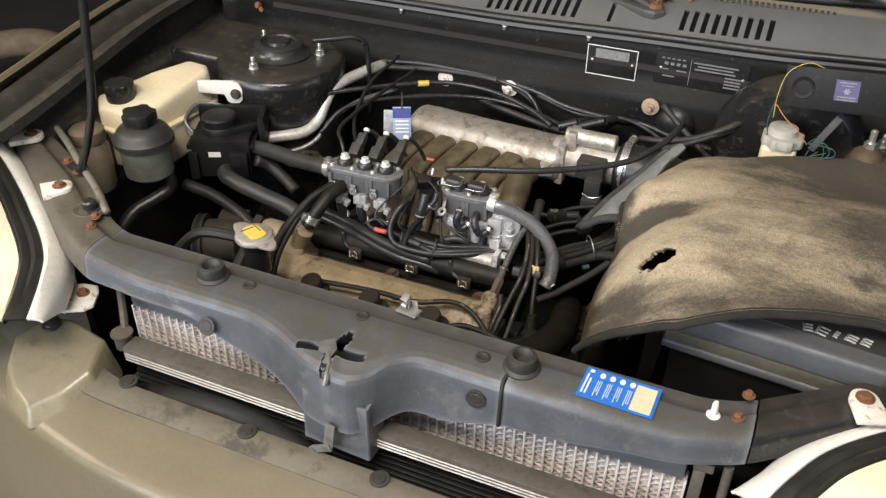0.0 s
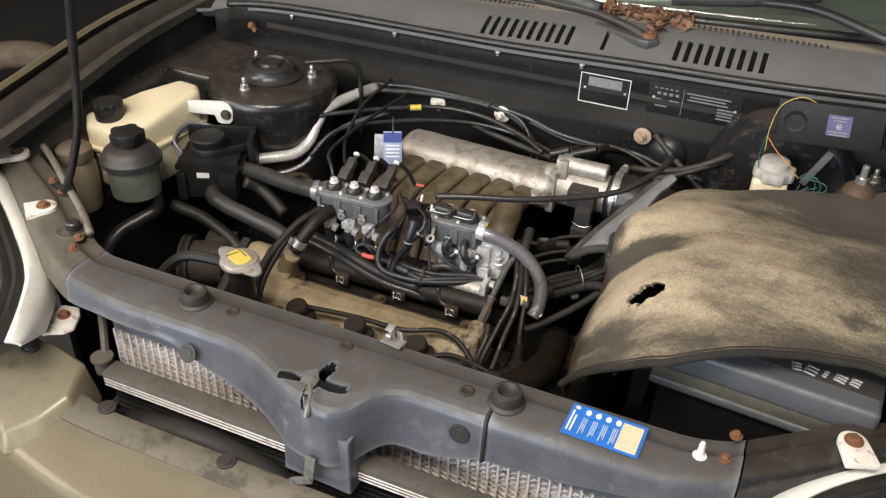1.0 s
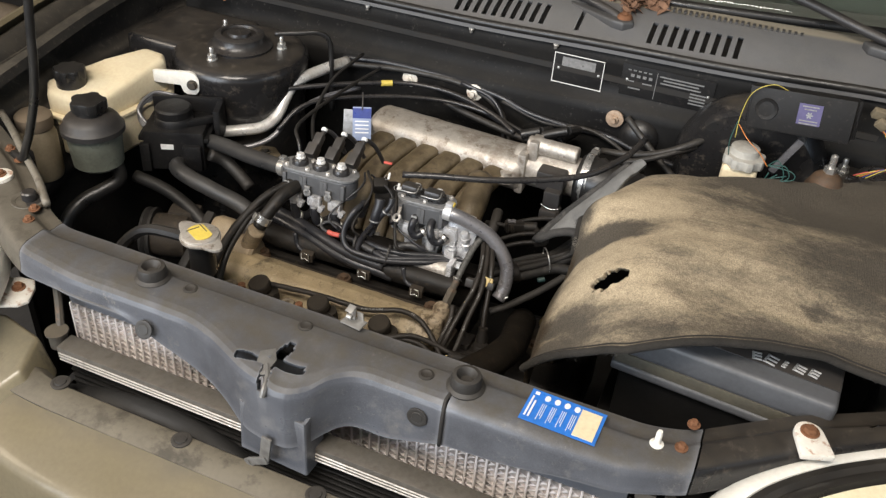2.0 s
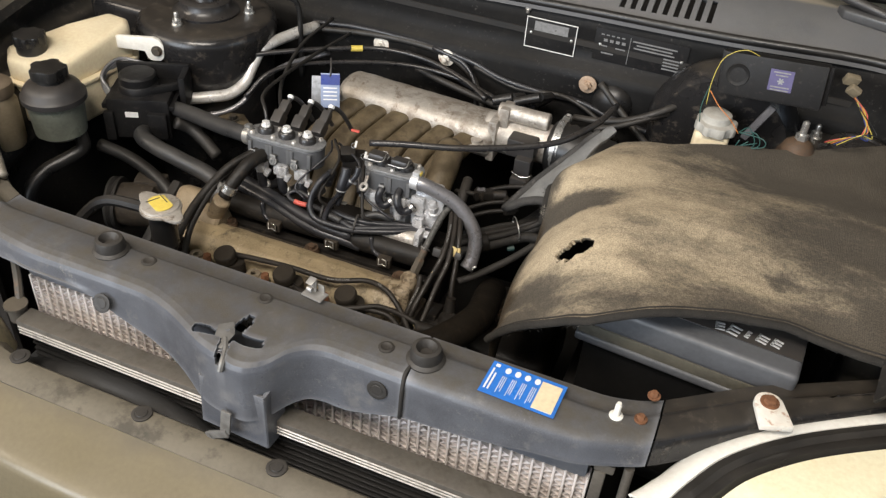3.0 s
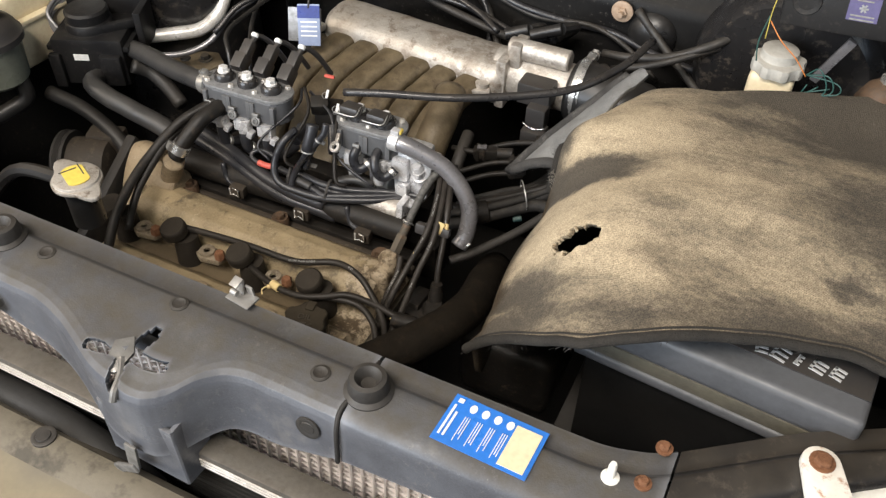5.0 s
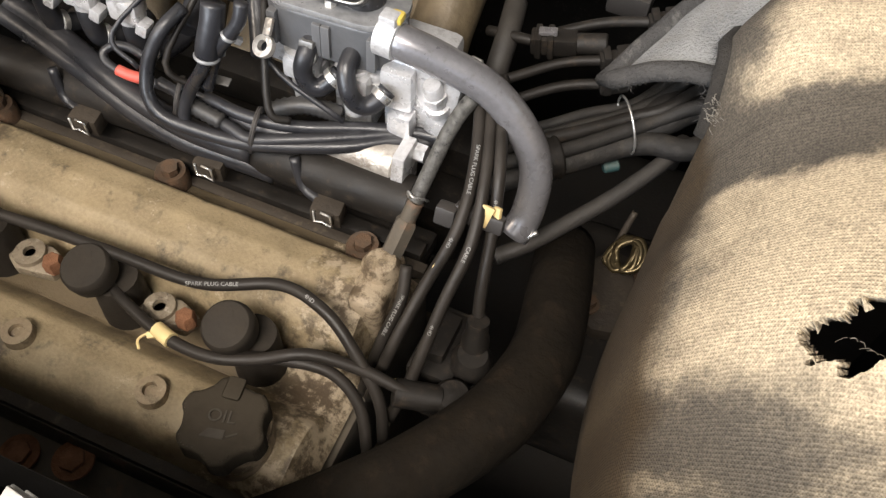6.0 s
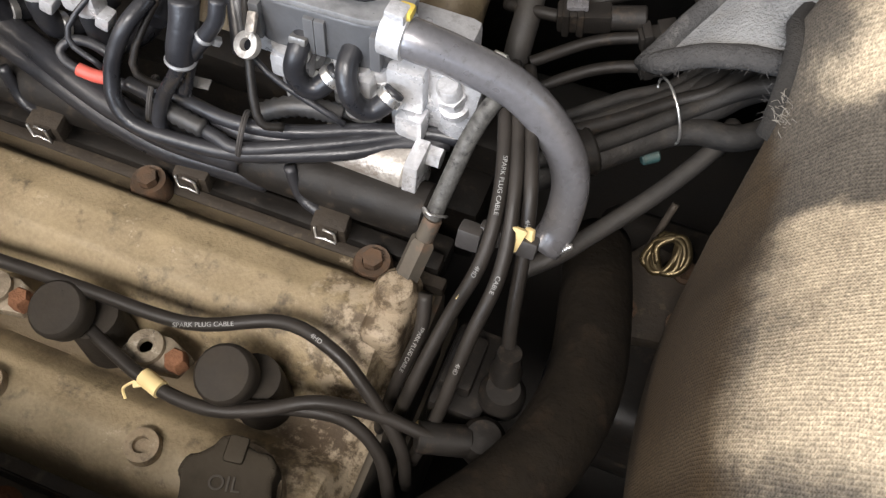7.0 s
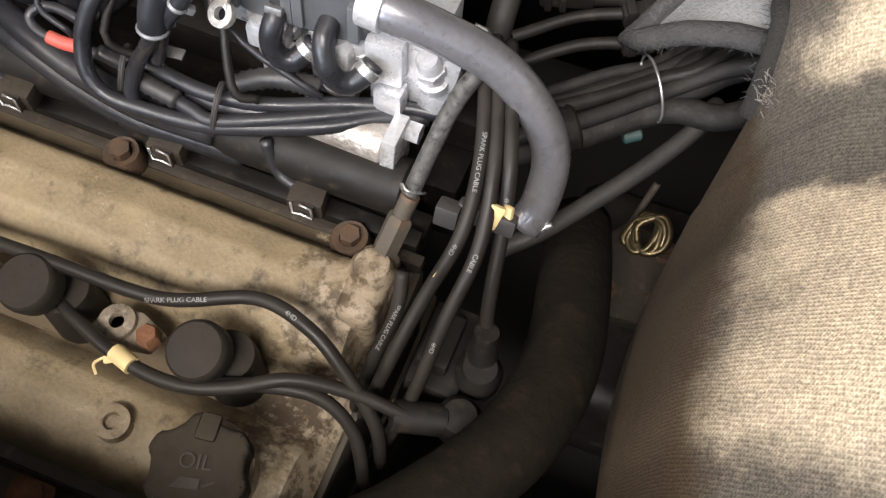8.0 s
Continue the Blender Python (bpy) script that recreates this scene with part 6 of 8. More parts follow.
part("eyelet", join(lathe([(0.0032, -0.002), (0.0066, -0.002), (0.0070, 0.0), (0.0066, 0.002), (0.0032, 0.002), (0.0032, -0.002)], at(-0.031, 1.014, 0.772, 38, -12, 0), 22, False), box(0.005, 0.010, 0.003, at(-0.030, 1.020, 0.782, 38, -12, 0), 0.001)), cast_alloy, reg, "pale cast eyelet")
part("white_tag", box(0.007, 0.009, 0.002, at(-0.045, 1.055, 0.792, 30, 0, 40), 0.0005), paper_white, reg)
for a, c, r in (((-0.052, 1.045, 0.775), (-0.038, 1.020, 0.756), 0.0066), ((-0.100, 1.05, 0.755), (-0.095, 1.025, 0.75), 0.007)):
    part("port", rod(a, c, r, 14, 0.001), tape_black, reg)

# thin wires that tangle round the cluster
rnd = random.Random(21)
for k in range(4):
    p0 = V((rnd.uniform(-0.12, -0.05), rnd.uniform(1.05, 1.085), rnd.uniform(0.785, 0.80)))
    p3 = V((rnd.uniform(-0.16, 0.02), rnd.uniform(1.0, 1.02), rnd.uniform(0.715, 0.73)))
    p1 = p0.lerp(p3, 0.3) + V((rnd.uniform(-0.02, 0.02), rnd.uniform(-0.02, 0.0), rnd.uniform(-0.005, 0.02)))
    p2 = p0.lerp(p3, 0.7) + V((rnd.uniform(-0.02, 0.02), rnd.uniform(-0.025, 0.0), rnd.uniform(-0.01, 0.01)))
    part("thin_wire", tube([p0, p1, p2, p3], rnd.uniform(0.0016, 0.0026), 7, 5), (grime_black, tape_black)[k % 2], reg)
for x, y, z in ((-0.070, 1.060, 0.803), (-0.048, 1.046, 0.799)):
    part("white_tie", join(lathe([(0.0036, -0.0012), (0.0040, 0.0), (0.0036, 0.0012)], at(x, y, z, 50, 20, 0), 14, False), box(0.003, 0.010, 0.0016, at(x + 0.003, y, z + 0.003, 50, 20, 30), 0.0004)), paper_white, reg, "white cable tie")

# ---------------------------------------------------------------- hoses
def hose(label, pts, r, material, clamps=(), category="hose", name="hose", n=12, ribs=0.0, group=""):
    ob = thing(name, label, category, tuple(pts[0]), group=group)
    part("tube", tube(pts, r, n, ribs=ribs), material, ob)
    line = spline(pts, 6)
    for pos, cm in clamps:
        i = min(len(line) - 2, int(pos * (len(line) - 1)))
        p_, q_ = line[i], line[i + 1]
        m = aim(p_, q_)
        c_ = part("clamp", join(lathe([(r + 0.0006, -0.006), (r + 0.0016, -0.0055), (r + 0.0016, 0.0055), (r + 0.0006, 0.006)], m, 22), box(0.009, 0.007, 0.010, m @ at(0, r + 0.003, 0), 0.0015)), cm, ob, "metal hose clamp")
    return ob


hose("grey rubber hose with a bright clamp at the injector rail", [(-0.475, 1.125, 0.735), (-0.43, 1.11, 0.744), (-0.37, 1.088, 0.758), (-0.30, 1.062, 0.770), (-0.235, 1.042, 0.782), (-0.222, 1.04, 0.784)], 0.0122, hose_dark, [(0.86, zinc)])
gas = hose("thick grey gas hose with a pale clamp, bending down", [(0.036, 1.030, 0.7945), (0.050, 1.030, 0.793), (0.070, 1.034, 0.785), (0.098, 1.038, 0.771), (0.121, 1.036, 0.750), (0.134, 1.030, 0.727), (0.136, 1.018, 0.702), (0.132, 1.008, 0.690)], 0.0099, hose_grey, [(0.07, bright_alloy)], n=20)
part("yellow_mark", box(0.008, 0.008, 0.005, at(0.044, 1.032, 0.8075), 0.002), yellow_tape, gas, "yellow clamp tip")
part("end_clip", tube([(0.130, 1.012, 0.692), (0.138, 1.006, 0.692), (0.146, 1.010, 0.698)], 0.0016, 6), zinc, gas)
hose("dark coolant hose sloping down beside the engine", [(-0.46, 1.096, 0.7), (-0.428, 1.036, 0.728), (-0.388, 1.021, 0.726), (-0.35, 1.02, 0.718), (-0.281, 1.016, 0.7), (-0.262, 0.985, 0.665)], 0.0128, hose_dark)
hose("dark coolant hose branching behind the fan", [(-0.40, 1.085, 0.735), (-0.385, 1.10, 0.722), (-0.36, 1.10, 0.705), (-0.33, 1.09, 0.69)], 0.010, dusty_rubber)
pump = thing("belt_pump", "dull brown pump deep in the bay", "pump", (-0.41, 0.985, 0.60))
part("housing", join(lathe([(0.016, -0.035), (0.034, -0.030), (0.036, 0.0), (0.034, 0.022), (0.02, 0.028)], at(-0.405, 0.985, 0.635, 0, 90, 20), 28), box(0.05, 0.03, 0.03, at(-0.40, 1.01, 0.66, 0, 0, 20), 0.006)), grime_brown, pump)
part("pulley", lathe([(0.012, 0.030), (0.042, 0.030), (0.043, 0.034), (0.039, 0.038), (0.043, 0.042), (0.042, 0.046), (0.01, 0.046)], at(-0.405, 0.985, 0.635, 0, -90, 20), 32), deep_black, pump, "grimy pulley")
brk = thing("lifting_bracket", "grimy cast bracket with a bolt behind the hoses", "bracket", (-0.38, 1.18, 0.68))
part("plate", prism([(-0.415, 1.165), (-0.395, 1.205), (-0.36, 1.215), (-0.335, 1.195), (-0.345, 1.165), (-0.38, 1.155)], 0.690, 0.698, bevel=0.002), brown_alloy, brk)
part("bolt", join(lathe([(0.010, 0.698), (0.010, 0.700)], at(-0.365, 1.19, 0), 16), lathe([(0.0065, 0.700), (0.0065, 0.706)], at(-0.365, 1.19, 0), 6)), steel_dusty, brk)
part("hole_rim", lathe([(0.008, 0.698), (0.007, 0.7005), (0.004, 0.699)], at(-0.392, 1.178, 0), 16), deep_black, brk)
hose("large black hose dropping from the injector rail", [(-0.196, 1.044, 0.764), (-0.199, 1.020, 0.770), (-0.206, 0.992, 0.766), (-0.216, 0.966, 0.746), (-0.224, 0.956, 0.728)], 0.0098, grime_black, [(0.84, zinc)])
thin = hose("thin grimy black hose over the valve cover end", [(-0.205, 1.030, 0.775), (-0.232, 0.985, 0.760), (-0.250, 0.945, 0.733), (-0.252, 0.905, 0.716), (-0.248, 0.865, 0.694), (-0.246, 0.835, 0.66)], 0.0060, grime_black)
hose("thin black hose across the valve cover end", [(-0.212, 1.025, 0.765), (-0.236, 0.975, 0.748), (-0.246, 0.935, 0.722), (-0.246, 0.90, 0.70), (-0.240, 0.87, 0.672)], 0.0046, grime_black)
hose("wide dusty black air duct lying beside the engine", [(0.0, 0.772, 0.585), (0.065, 0.797, 0.636), (0.116, 0.836, 0.664), (0.140, 0.862, 0.672), (0.158, 0.888, 0.675), (0.169, 0.914, 0.673), (0.175, 0.955, 0.664), (0.168, 1.01, 0.648), (0.160, 1.06, 0.62)], 0.0208, mat("duct_rubber", (0.0072, 0.0058, 0.0042), (0.0045, 0.0036, 0.0027), 34, 0.8, dust=0.6, dust_colour=(0.017, 0.0126, 0.0078), bump=0.5, fine=160, spec=0.10, spots=(0.026, 0.018, 0.012), spot_scale=55, spot_amount=0.6), category="air duct", name="air_duct", n=22)
hose("black hose running under the felt cover", [(0.124, 1.002, 0.668), (0.141, 1.018, 0.672), (0.159, 1.041, 0.676), (0.179, 1.067, 0.682), (0.195, 1.091, 0.688), (0.205, 1.109, 0.692), (0.209, 1.123, 0.692), (0.206, 1.118, 0.672)], 0.0054, dusty_rubber)
hose("dark power steering hose below its reservoir", [(-0.505, 0.985, 0.75), (-0.50, 0.985, 0.715), (-0.515, 0.965, 0.70), (-0.538, 0.935, 0.685), (-0.545, 0.905, 0.66), (-0.545, 0.89, 0.58)], 0.011, rubber)
hose("dark hose deep in the bay", [(-0.50, 1.02, 0.70), (-0.44, 1.02, 0.69), (-0.38, 1.01, 0.67), (-0.33, 0.99, 0.64)], 0.010, rubber)
pipe = hose("bent silver air-conditioning pipe", [(-0.432, 1.152, 0.737), (-0.400, 1.178, 0.737), (-0.374, 1.203, 0.739), (-0.362, 1.230, 0.752), (-0.359, 1.256, 0.778), (-0.353, 1.282, 0.797), (-0.333, 1.345, 0.801), (-0.318, 1.40, 0.798)], 0.0098, pipe_alloy, category="pipe", name="metal_pipe")
hose("thin grey metal line beside the silver pipe", [(-0.42, 1.125, 0.725), (-0.37, 1.15, 0.727), (-0.34, 1.18, 0.74), (-0.325, 1.22, 0.768), (-0.305, 1.28, 0.778), (-0.26, 1.34, 0.785)], 0.0042, hose_grey, category="pipe", name="metal_line")
hose("rust-stained thin pipe bending over the strut tower", [(-0.405, 1.30, 0.866), (-0.37, 1.32, 0.868), (-0.34, 1.34, 0.868), (-0.325, 1.35, 0.85), (-0.322, 1.35, 0.80), (-0.322, 1.35, 0.72)], 0.0045, rubber, category="pipe", name="thin_pipe")
hose("long black cable sweeping across the bay", [(-0.05, 1.070, 0.808), (0.0, 1.085, 0.812), (0.07, 1.112, 0.812), (0.139, 1.153, 0.812), (0.195, 1.190, 0.818), (0.232, 1.245, 0.828), (0.250, 1.305, 0.836)], 0.0048, rubber_clean, category="cable", name="black_cable")
yc = hose("black throttle cable with a yellow tape mark", [(-0.470, 1.19, 0.780), (-0.40, 1.225, 0.787), (-0.33, 1.275, 0.795), (-0.25, 1.335, 0.797), (-0.18, 1.38, 0.795), (-0.10, 1.392, 0.79), (-0.02, 1.372, 0.78), (0.03, 1.345, 0.77)], 0.0042, rubber_clean, category="cable", name="throttle_cable")
part("yellow_tape", rod((-0.224, 1.352, 0.7968), (-0.208, 1.363, 0.7964), 0.0054, 12), yellow_tape, yc, "yellow tape band")
part("ferrule", rod((-0.470, 1.19, 0.780), (-0.445, 1.2, 0.783), 0.0065, 12, 0.001), zinc, yc)
hose("second thin black cable along the bay", [(-0.33, 1.18, 0.755), (-0.30, 1.23, 0.79), (-0.22, 1.31, 0.79), (-0.12, 1.37, 0.783), (-0.03, 1.38, 0.775), (0.05, 1.36, 0.765)], 0.0036, rubber_clean, category="cable", name="black_cable")
for k, pts in enumerate(([(-0.222, 1.082, 0.735), (-0.24, 1.10, 0.79), (-0.262, 1.13, 0.80), (-0.268, 1.19, 0.80), (-0.262, 1.30, 0.80), (-0.25, 1.40, 0.80)], [(-0.200, 1.085, 0.735), (-0.215, 1.11, 0.79), (-0.245, 1.15, 0.78), (-0.275, 1.21, 0.79), (-0.29, 1.30, 0.81), (-0.285, 1.40, 0.82)])):
    hose("thin black vertical wire behind the injectors", pts, 0.0030, rubber, category="cable", name="wire_loom")

# fuel rail and loom above the cover
fr = thing("fuel_rail", "dark grimy fuel rail behind the valve cover", "fuel rail", (-0.07, 0.998, 0.66))
part("pipe", rod((-0.26, 1.003, 0.682), (0.068, 1.006, 0.688), 0.0165, 20, 0.002), grime_black, fr)
part("end_pipe", join(rod((0.0, 1.020, 0.702), (0.052, 1.018, 0.704), 0.0125, 18, 0.002)), cast_alloy, fr, "bright alloy pipe end")
part("end_flange", join(prism([(-0.010, -0.016), (0.010, -0.016), (0.013, 0), (0.010, 0.018), (-0.010, 0.018), (-0.013, 0)], -0.004, 0.004, at(0.055, 1.018, 0.704, 90, 0, 90), bevel=0.001), rod((0.058, 1.026, 0.712), (0.066, 1.026, 0.712), 0.006, 6)), bright_alloy, fr, "bright alloy flange")
for x, y, z in ((-0.160, 0.983, 0.684), (-0.066, 0.984, 0.684), (0.018, 0.984, 0.682)):
    c_ = part("injector_plug", join(box(0.020, 0.014, 0.014, at(x, y, z - 0.003, 0, 0, 8), 0.002), box(0.012, 0.004, 0.010, at(x + 0.001, y - 0.007, z - 0.001), 0.001)), grime_brown, fr)
    part("plug_clip", tube([(x - 0.005, y - 0.0095, z + 0.006), (x - 0.0055, y - 0.0095, z - 0.005), (x + 0.001, y - 0.0105, z - 0.001), (x + 0.007, y - 0.0095, z - 0.005), (x + 0.0065, y - 0.0095, z + 0.006), (x, y - 0.0095, z + 0.007)], 0.0008, 6, smooth=False), zinc, c_, "wire spring clip")
    part("plug_lead", tube([(x - 0.004, y + 0.002, z), (x - 0.020, y + 0.006, z + 0.004), (x - 0.028, y + 0.012, z + 0.022)], 0.0035, 8), tape_black, fr)

loom = thing("engine_loom", "bundle of glossy taped looms tied with black cable ties", "wiring loom", (-0.05, 1.0, 0.70))
runs = [([(-0.263, 1.038, 0.705), (-0.232, 1.031, 0.706), (-0.198, 1.020, 0.708), (-0.165, 1.009, 0.708), (-0.137, 1.000, 0.707), (-0.110, 0.994, 0.704), (-0.079, 0.991, 0.700), (-0.040, 0.994, 0.696)], 0.0078),
        ([(-0.258, 1.029, 0.700), (-0.227, 1.021, 0.700), (-0.185, 1.009, 0.700), (-0.151, 1.000, 0.698), (-0.121, 0.993, 0.694), (-0.088, 0.989, 0.690), (-0.053, 0.992, 0.686), (-0.026, 0.996, 0.680)], 0.0075),
        ([(-0.091, 1.024, 0.770), (-0.096, 1.009, 0.765), (-0.102, 1.000, 0.752), (-0.104, 0.993, 0.740), (-0.101, 0.985, 0.728), (-0.091, 0.981, 0.719), (-0.071, 0.983, 0.714), (-0.038, 0.988, 0.712), (-0.008, 0.999, 0.712), (0.021, 1.012, 0.713), (0.043, 1.026, 0.714), (0.066, 1.037, 0.712)], 0.0044),
        ([(-0.106, 1.002, 0.722), (-0.086, 0.999, 0.720), (-0.068, 0.995, 0.718), (-0.048, 0.991, 0.717), (-0.035, 0.990, 0.715), (-0.009, 1.001, 0.716), (0.019, 1.016, 0.716), (0.047, 1.032, 0.716), (0.068, 1.040, 0.715)], 0.004),
        ([(-0.092, 1.004, 0.722), (-0.071, 1.003, 0.722), (-0.049, 1.001, 0.721), (-0.029, 1.003, 0.720), (-0.006, 1.010, 0.719), (0.023, 1.024, 0.718), (0.053, 1.035, 0.717), (0.072, 1.039, 0.716)], 0.0042),
        ([(-0.082, 1.009, 0.716), (-0.052, 1.001, 0.715), (-0.027, 1.002, 0.714), (-0.000, 1.011, 0.713), (0.034, 1.028, 0.713), (0.065, 1.038, 0.712)], 0.0045),
        ([(-0.114, 1.009, 0.726), (-0.122, 1.011, 0.730), (-0.133, 1.012, 0.732), (-0.143, 1.011, 0.730), (-0.148, 1.006, 0.727), (-0.145, 1.002, 0.724), (-0.137, 1.000, 0.722), (-0.126, 1.000, 0.721), (-0.114, 1.001, 0.721), (-0.099, 1.001, 0.720)], 0.0029)]
for pts, r in runs:
    part("run", tube(pts, r, 12), tape_black, loom)
part("corrugated_run", tube([(-0.032, 1.010, 0.720), (-0.026, 1.015, 0.723), (-0.013, 1.020, 0.726), (-0.001, 1.023, 0.725), (0.008, 1.026, 0.721)], 0.0052, 14, ribs=0.0009, rib_len=0.0034), hose_dark, loom, "corrugated black sleeve")
part("corrugated_run", tube([(-0.081, 0.995, 0.722), (-0.069, 0.993, 0.721), (-0.055, 0.992, 0.719)], 0.0046, 14, ribs=0.0008, rib_len=0.0032), hose_dark, loom, "corrugated black sleeve")
part("red_band", tube([(-0.135, 1.000, 0.722), (-0.126, 1.000, 0.721), (-0.116, 1.001, 0.721)], 0.0037, 14), red_tape, loom, "red tape band")
for line, reach in (([(-0.092, 1.009, 0.726), (-0.089, 0.988, 0.708)], 0.0105), ([(-0.037, 1.008, 0.724), (-0.036, 0.987, 0.706)], 0.0125)):
    a, c = V(line[0]), V(line[1])
    pts = [(a + c) / 2 + (a - c) * 0.5 * math.cos(2 * math.pi * k / 16) + V((0.25, -0.35, 0.9)) * reach * math.sin(2 * math.pi * k / 16) * (1.0 if k < 8 else 0.5) for k in range(17)]
    part("cable_tie", join(tube(pts, 0.0011, 6, 2), tube([p + V((0.0012, 0, 0)) for p in pts], 0.0011, 6, 2), box(0.005, 0.005, 0.004, Matrix.Translation(pts[11]), 0.001)), plastic_black, loom)

# spark plug leads
lead_mat = mat("lead_rubber", (0.014, 0.0125, 0.011), (0.021, 0.018, 0.0155), 40, 0.42, dust=0.22, dust_colour=(0.060, 0.046, 0.032), bump=0.08, spec=0.3)


def lead(pts, marks, label="black spark plug lead with white printing"):
    """A plug lead; marks: words, how far along, and their height above the line."""
    ob = thing("spark_plug_lead", label, "cable", tuple(pts[0]), group="spark plug leads")
    part("cable", tube(pts, 0.0037, 10), lead_mat, ob)
    line = spline(pts, 6)
    for words, pos, size in marks:
        i = int(pos * (len(line) - 2))
        p_, q_ = line[i], line[i + 1]
        d = (q_ - p_).normalized()
        if d.x < -0.2:
            d = -d
        up = V((0.0, -0.45, 1.0))
        up = (up - d * up.dot(d)).normalized()
        side = up.cross(d)
        m = Matrix((( *d, 0), (*side, 0), (*up, 0), (0, 0, 0, 1))).transposed()
        m.translation = p_ + up * 0.0036
        writing(words, size * 0.82, m, print_grey, ob, 0.0002, "printing")
    return ob


lead([(-0.19, 0.893, 0.684), (-0.129, 0.895, 0.690), (-0.077, 0.896, 0.694), (-0.020, 0.899, 0.693), (0.023, 0.916, 0.695), (0.053, 0.912, 0.694), (0.075, 0.902, 0.684), (0.098, 0.888, 0.662), (0.106, 0.876, 0.635)], [("SPARK PLUG CABLE", 0.42, 0.0042), ("4HD", 0.60, 0.0042)])
tied = lead([(-0.076, 0.884, 0.676), (-0.056, 0.876, 0.677), (-0.025, 0.867, 0.678), (0.005, 0.866, 0.680), (0.030, 0.874, 0.683), (0.055, 0.888, 0.684), (0.085, 0.895, 0.676), (0.112, 0.897, 0.667), (0.132, 0.905, 0.660)], [])
part("paper_tie", join(rod((-0.033, 0.8697, 0.678), (-0.021, 0.8663, 0.679), 0.0049, 9), box(0.006, 0.004, 0.005, at(-0.034, 0.866, 0.676, 20, 0, 30), 0.001), tube([(-0.036, 0.867, 0.676), (-0.042, 0.862, 0.672), (-0.04, 0.858, 0.668)], 0.0008, 5)), pale_tape, tied, "torn yellow paper tie")
lead([(0.018, 0.872, 0.680), (0.045, 0.882, 0.679), (0.070, 0.887, 0.674), (0.090, 0.880, 0.660), (0.103, 0.862, 0.635)], [])
fan = [[(0.080, 1.07, 0.75), (0.094, 1.036, 0.755), (0.105, 1.001, 0.745), (0.108, 0.970, 0.728), (0.100, 0.945, 0.700), (0.093, 0.914, 0.672), (0.088, 0.895, 0.64)],
       [(0.088, 1.07, 0.75), (0.100, 1.038, 0.755), (0.112, 1.001, 0.745), (0.118, 0.968, 0.725), (0.114, 0.940, 0.700), (0.110, 0.907, 0.665), (0.104, 0.888, 0.64)],
       [(0.096, 1.07, 0.75), (0.106, 1.040, 0.755), (0.119, 1.004, 0.745), (0.125, 0.983, 0.722), (0.130, 0.959, 0.695), (0.135, 0.944, 0.670)],
       [(0.085, 0.955, 0.70), (0.088, 0.94, 0.685), (0.084, 0.92, 0.664), (0.08, 0.90, 0.63)]]
lead(fan[0], [("SPARK PLUG CABLE", 0.36, 0.0040), ("4HD", 0.55, 0.0040)])
lead(fan[1], [("CABLE", 0.56, 0.0040), ("4HD", 0.76, 0.0040)])
wrapped = lead(fan[2], [("4HD", 0.52, 0.0040)])
lead(fan[3], [("SPARK PLUG CABLE", 0.5, 0.0038)])
part("paper_scrap", join(box(0.008, 0.003, 0.013, at(0.119, 0.983, 0.7335, -30, 20, 10), 0.001), box(0.005, 0.003, 0.010, at(0.1255, 0.987, 0.7325, -20, -15, -20), 0.001)), pale_tape, wrapped, "torn pale paper wrap")
part("holder", join(box(0.030, 0.008, 0.010, at(0.116, 0.985, 0.727, -25), 0.002), box(0.012, 0.010, 0.012, at(0.098, 0.980, 0.727, -20, 0, 0), 0.002)), plastic_black, wrapped)
part("paper_tip", box(0.004, 0.003, 0.007, at(0.104, 0.955, 0.714, -40, 20), 0.0008), pale_tape, wrapped)
part("paper_tip", box(0.008, 0.004, 0.008, at(0.1055, 0.899, 0.664, -40, 0), 0.001), pale_tape, wrapped)

coil = thing("ignition_coil", "black ignition coil pack with rubber boots", "ignition coil", (0.125, 0.93, 0.60))
part("pack", join(box(0.030, 0.055, 0.045, at(0.116, 0.940, 0.628, -10), 0.004), box(0.018, 0.035, 0.012, at(0.112, 0.944, 0.652, -10), 0.003)), grime_black, coil)
part("boot", join(lathe([(0.0085, 0), (0.0085, 0.02), (0.0070, 0.024), (0.0065, 0.034)], aim((0.136, 0.938, 0.652), (0.134, 0.948, 0.69)), 18), lathe([(0.001, 0.0), (0.009, 0.001), (0.0125, 0.006), (0.0125, 0.016), (0.009, 0.022)], at(0.137, 0.934, 0.645), 20)), grime_black, coil, "black rubber coil boot")
part("boot", join(rod((0.104, 0.895, 0.664), (0.130, 0.904, 0.658), 0.0085, 16, 0.001), lathe([(0.001, 0.0), (0.009, 0.001), (0.012, 0.006), (0.012, 0.018), (0.009, 0.022), (0.001, 0.023)], at(0.136, 0.907, 0.643), 20)), grime_black, coil, "black rubber coil boot")

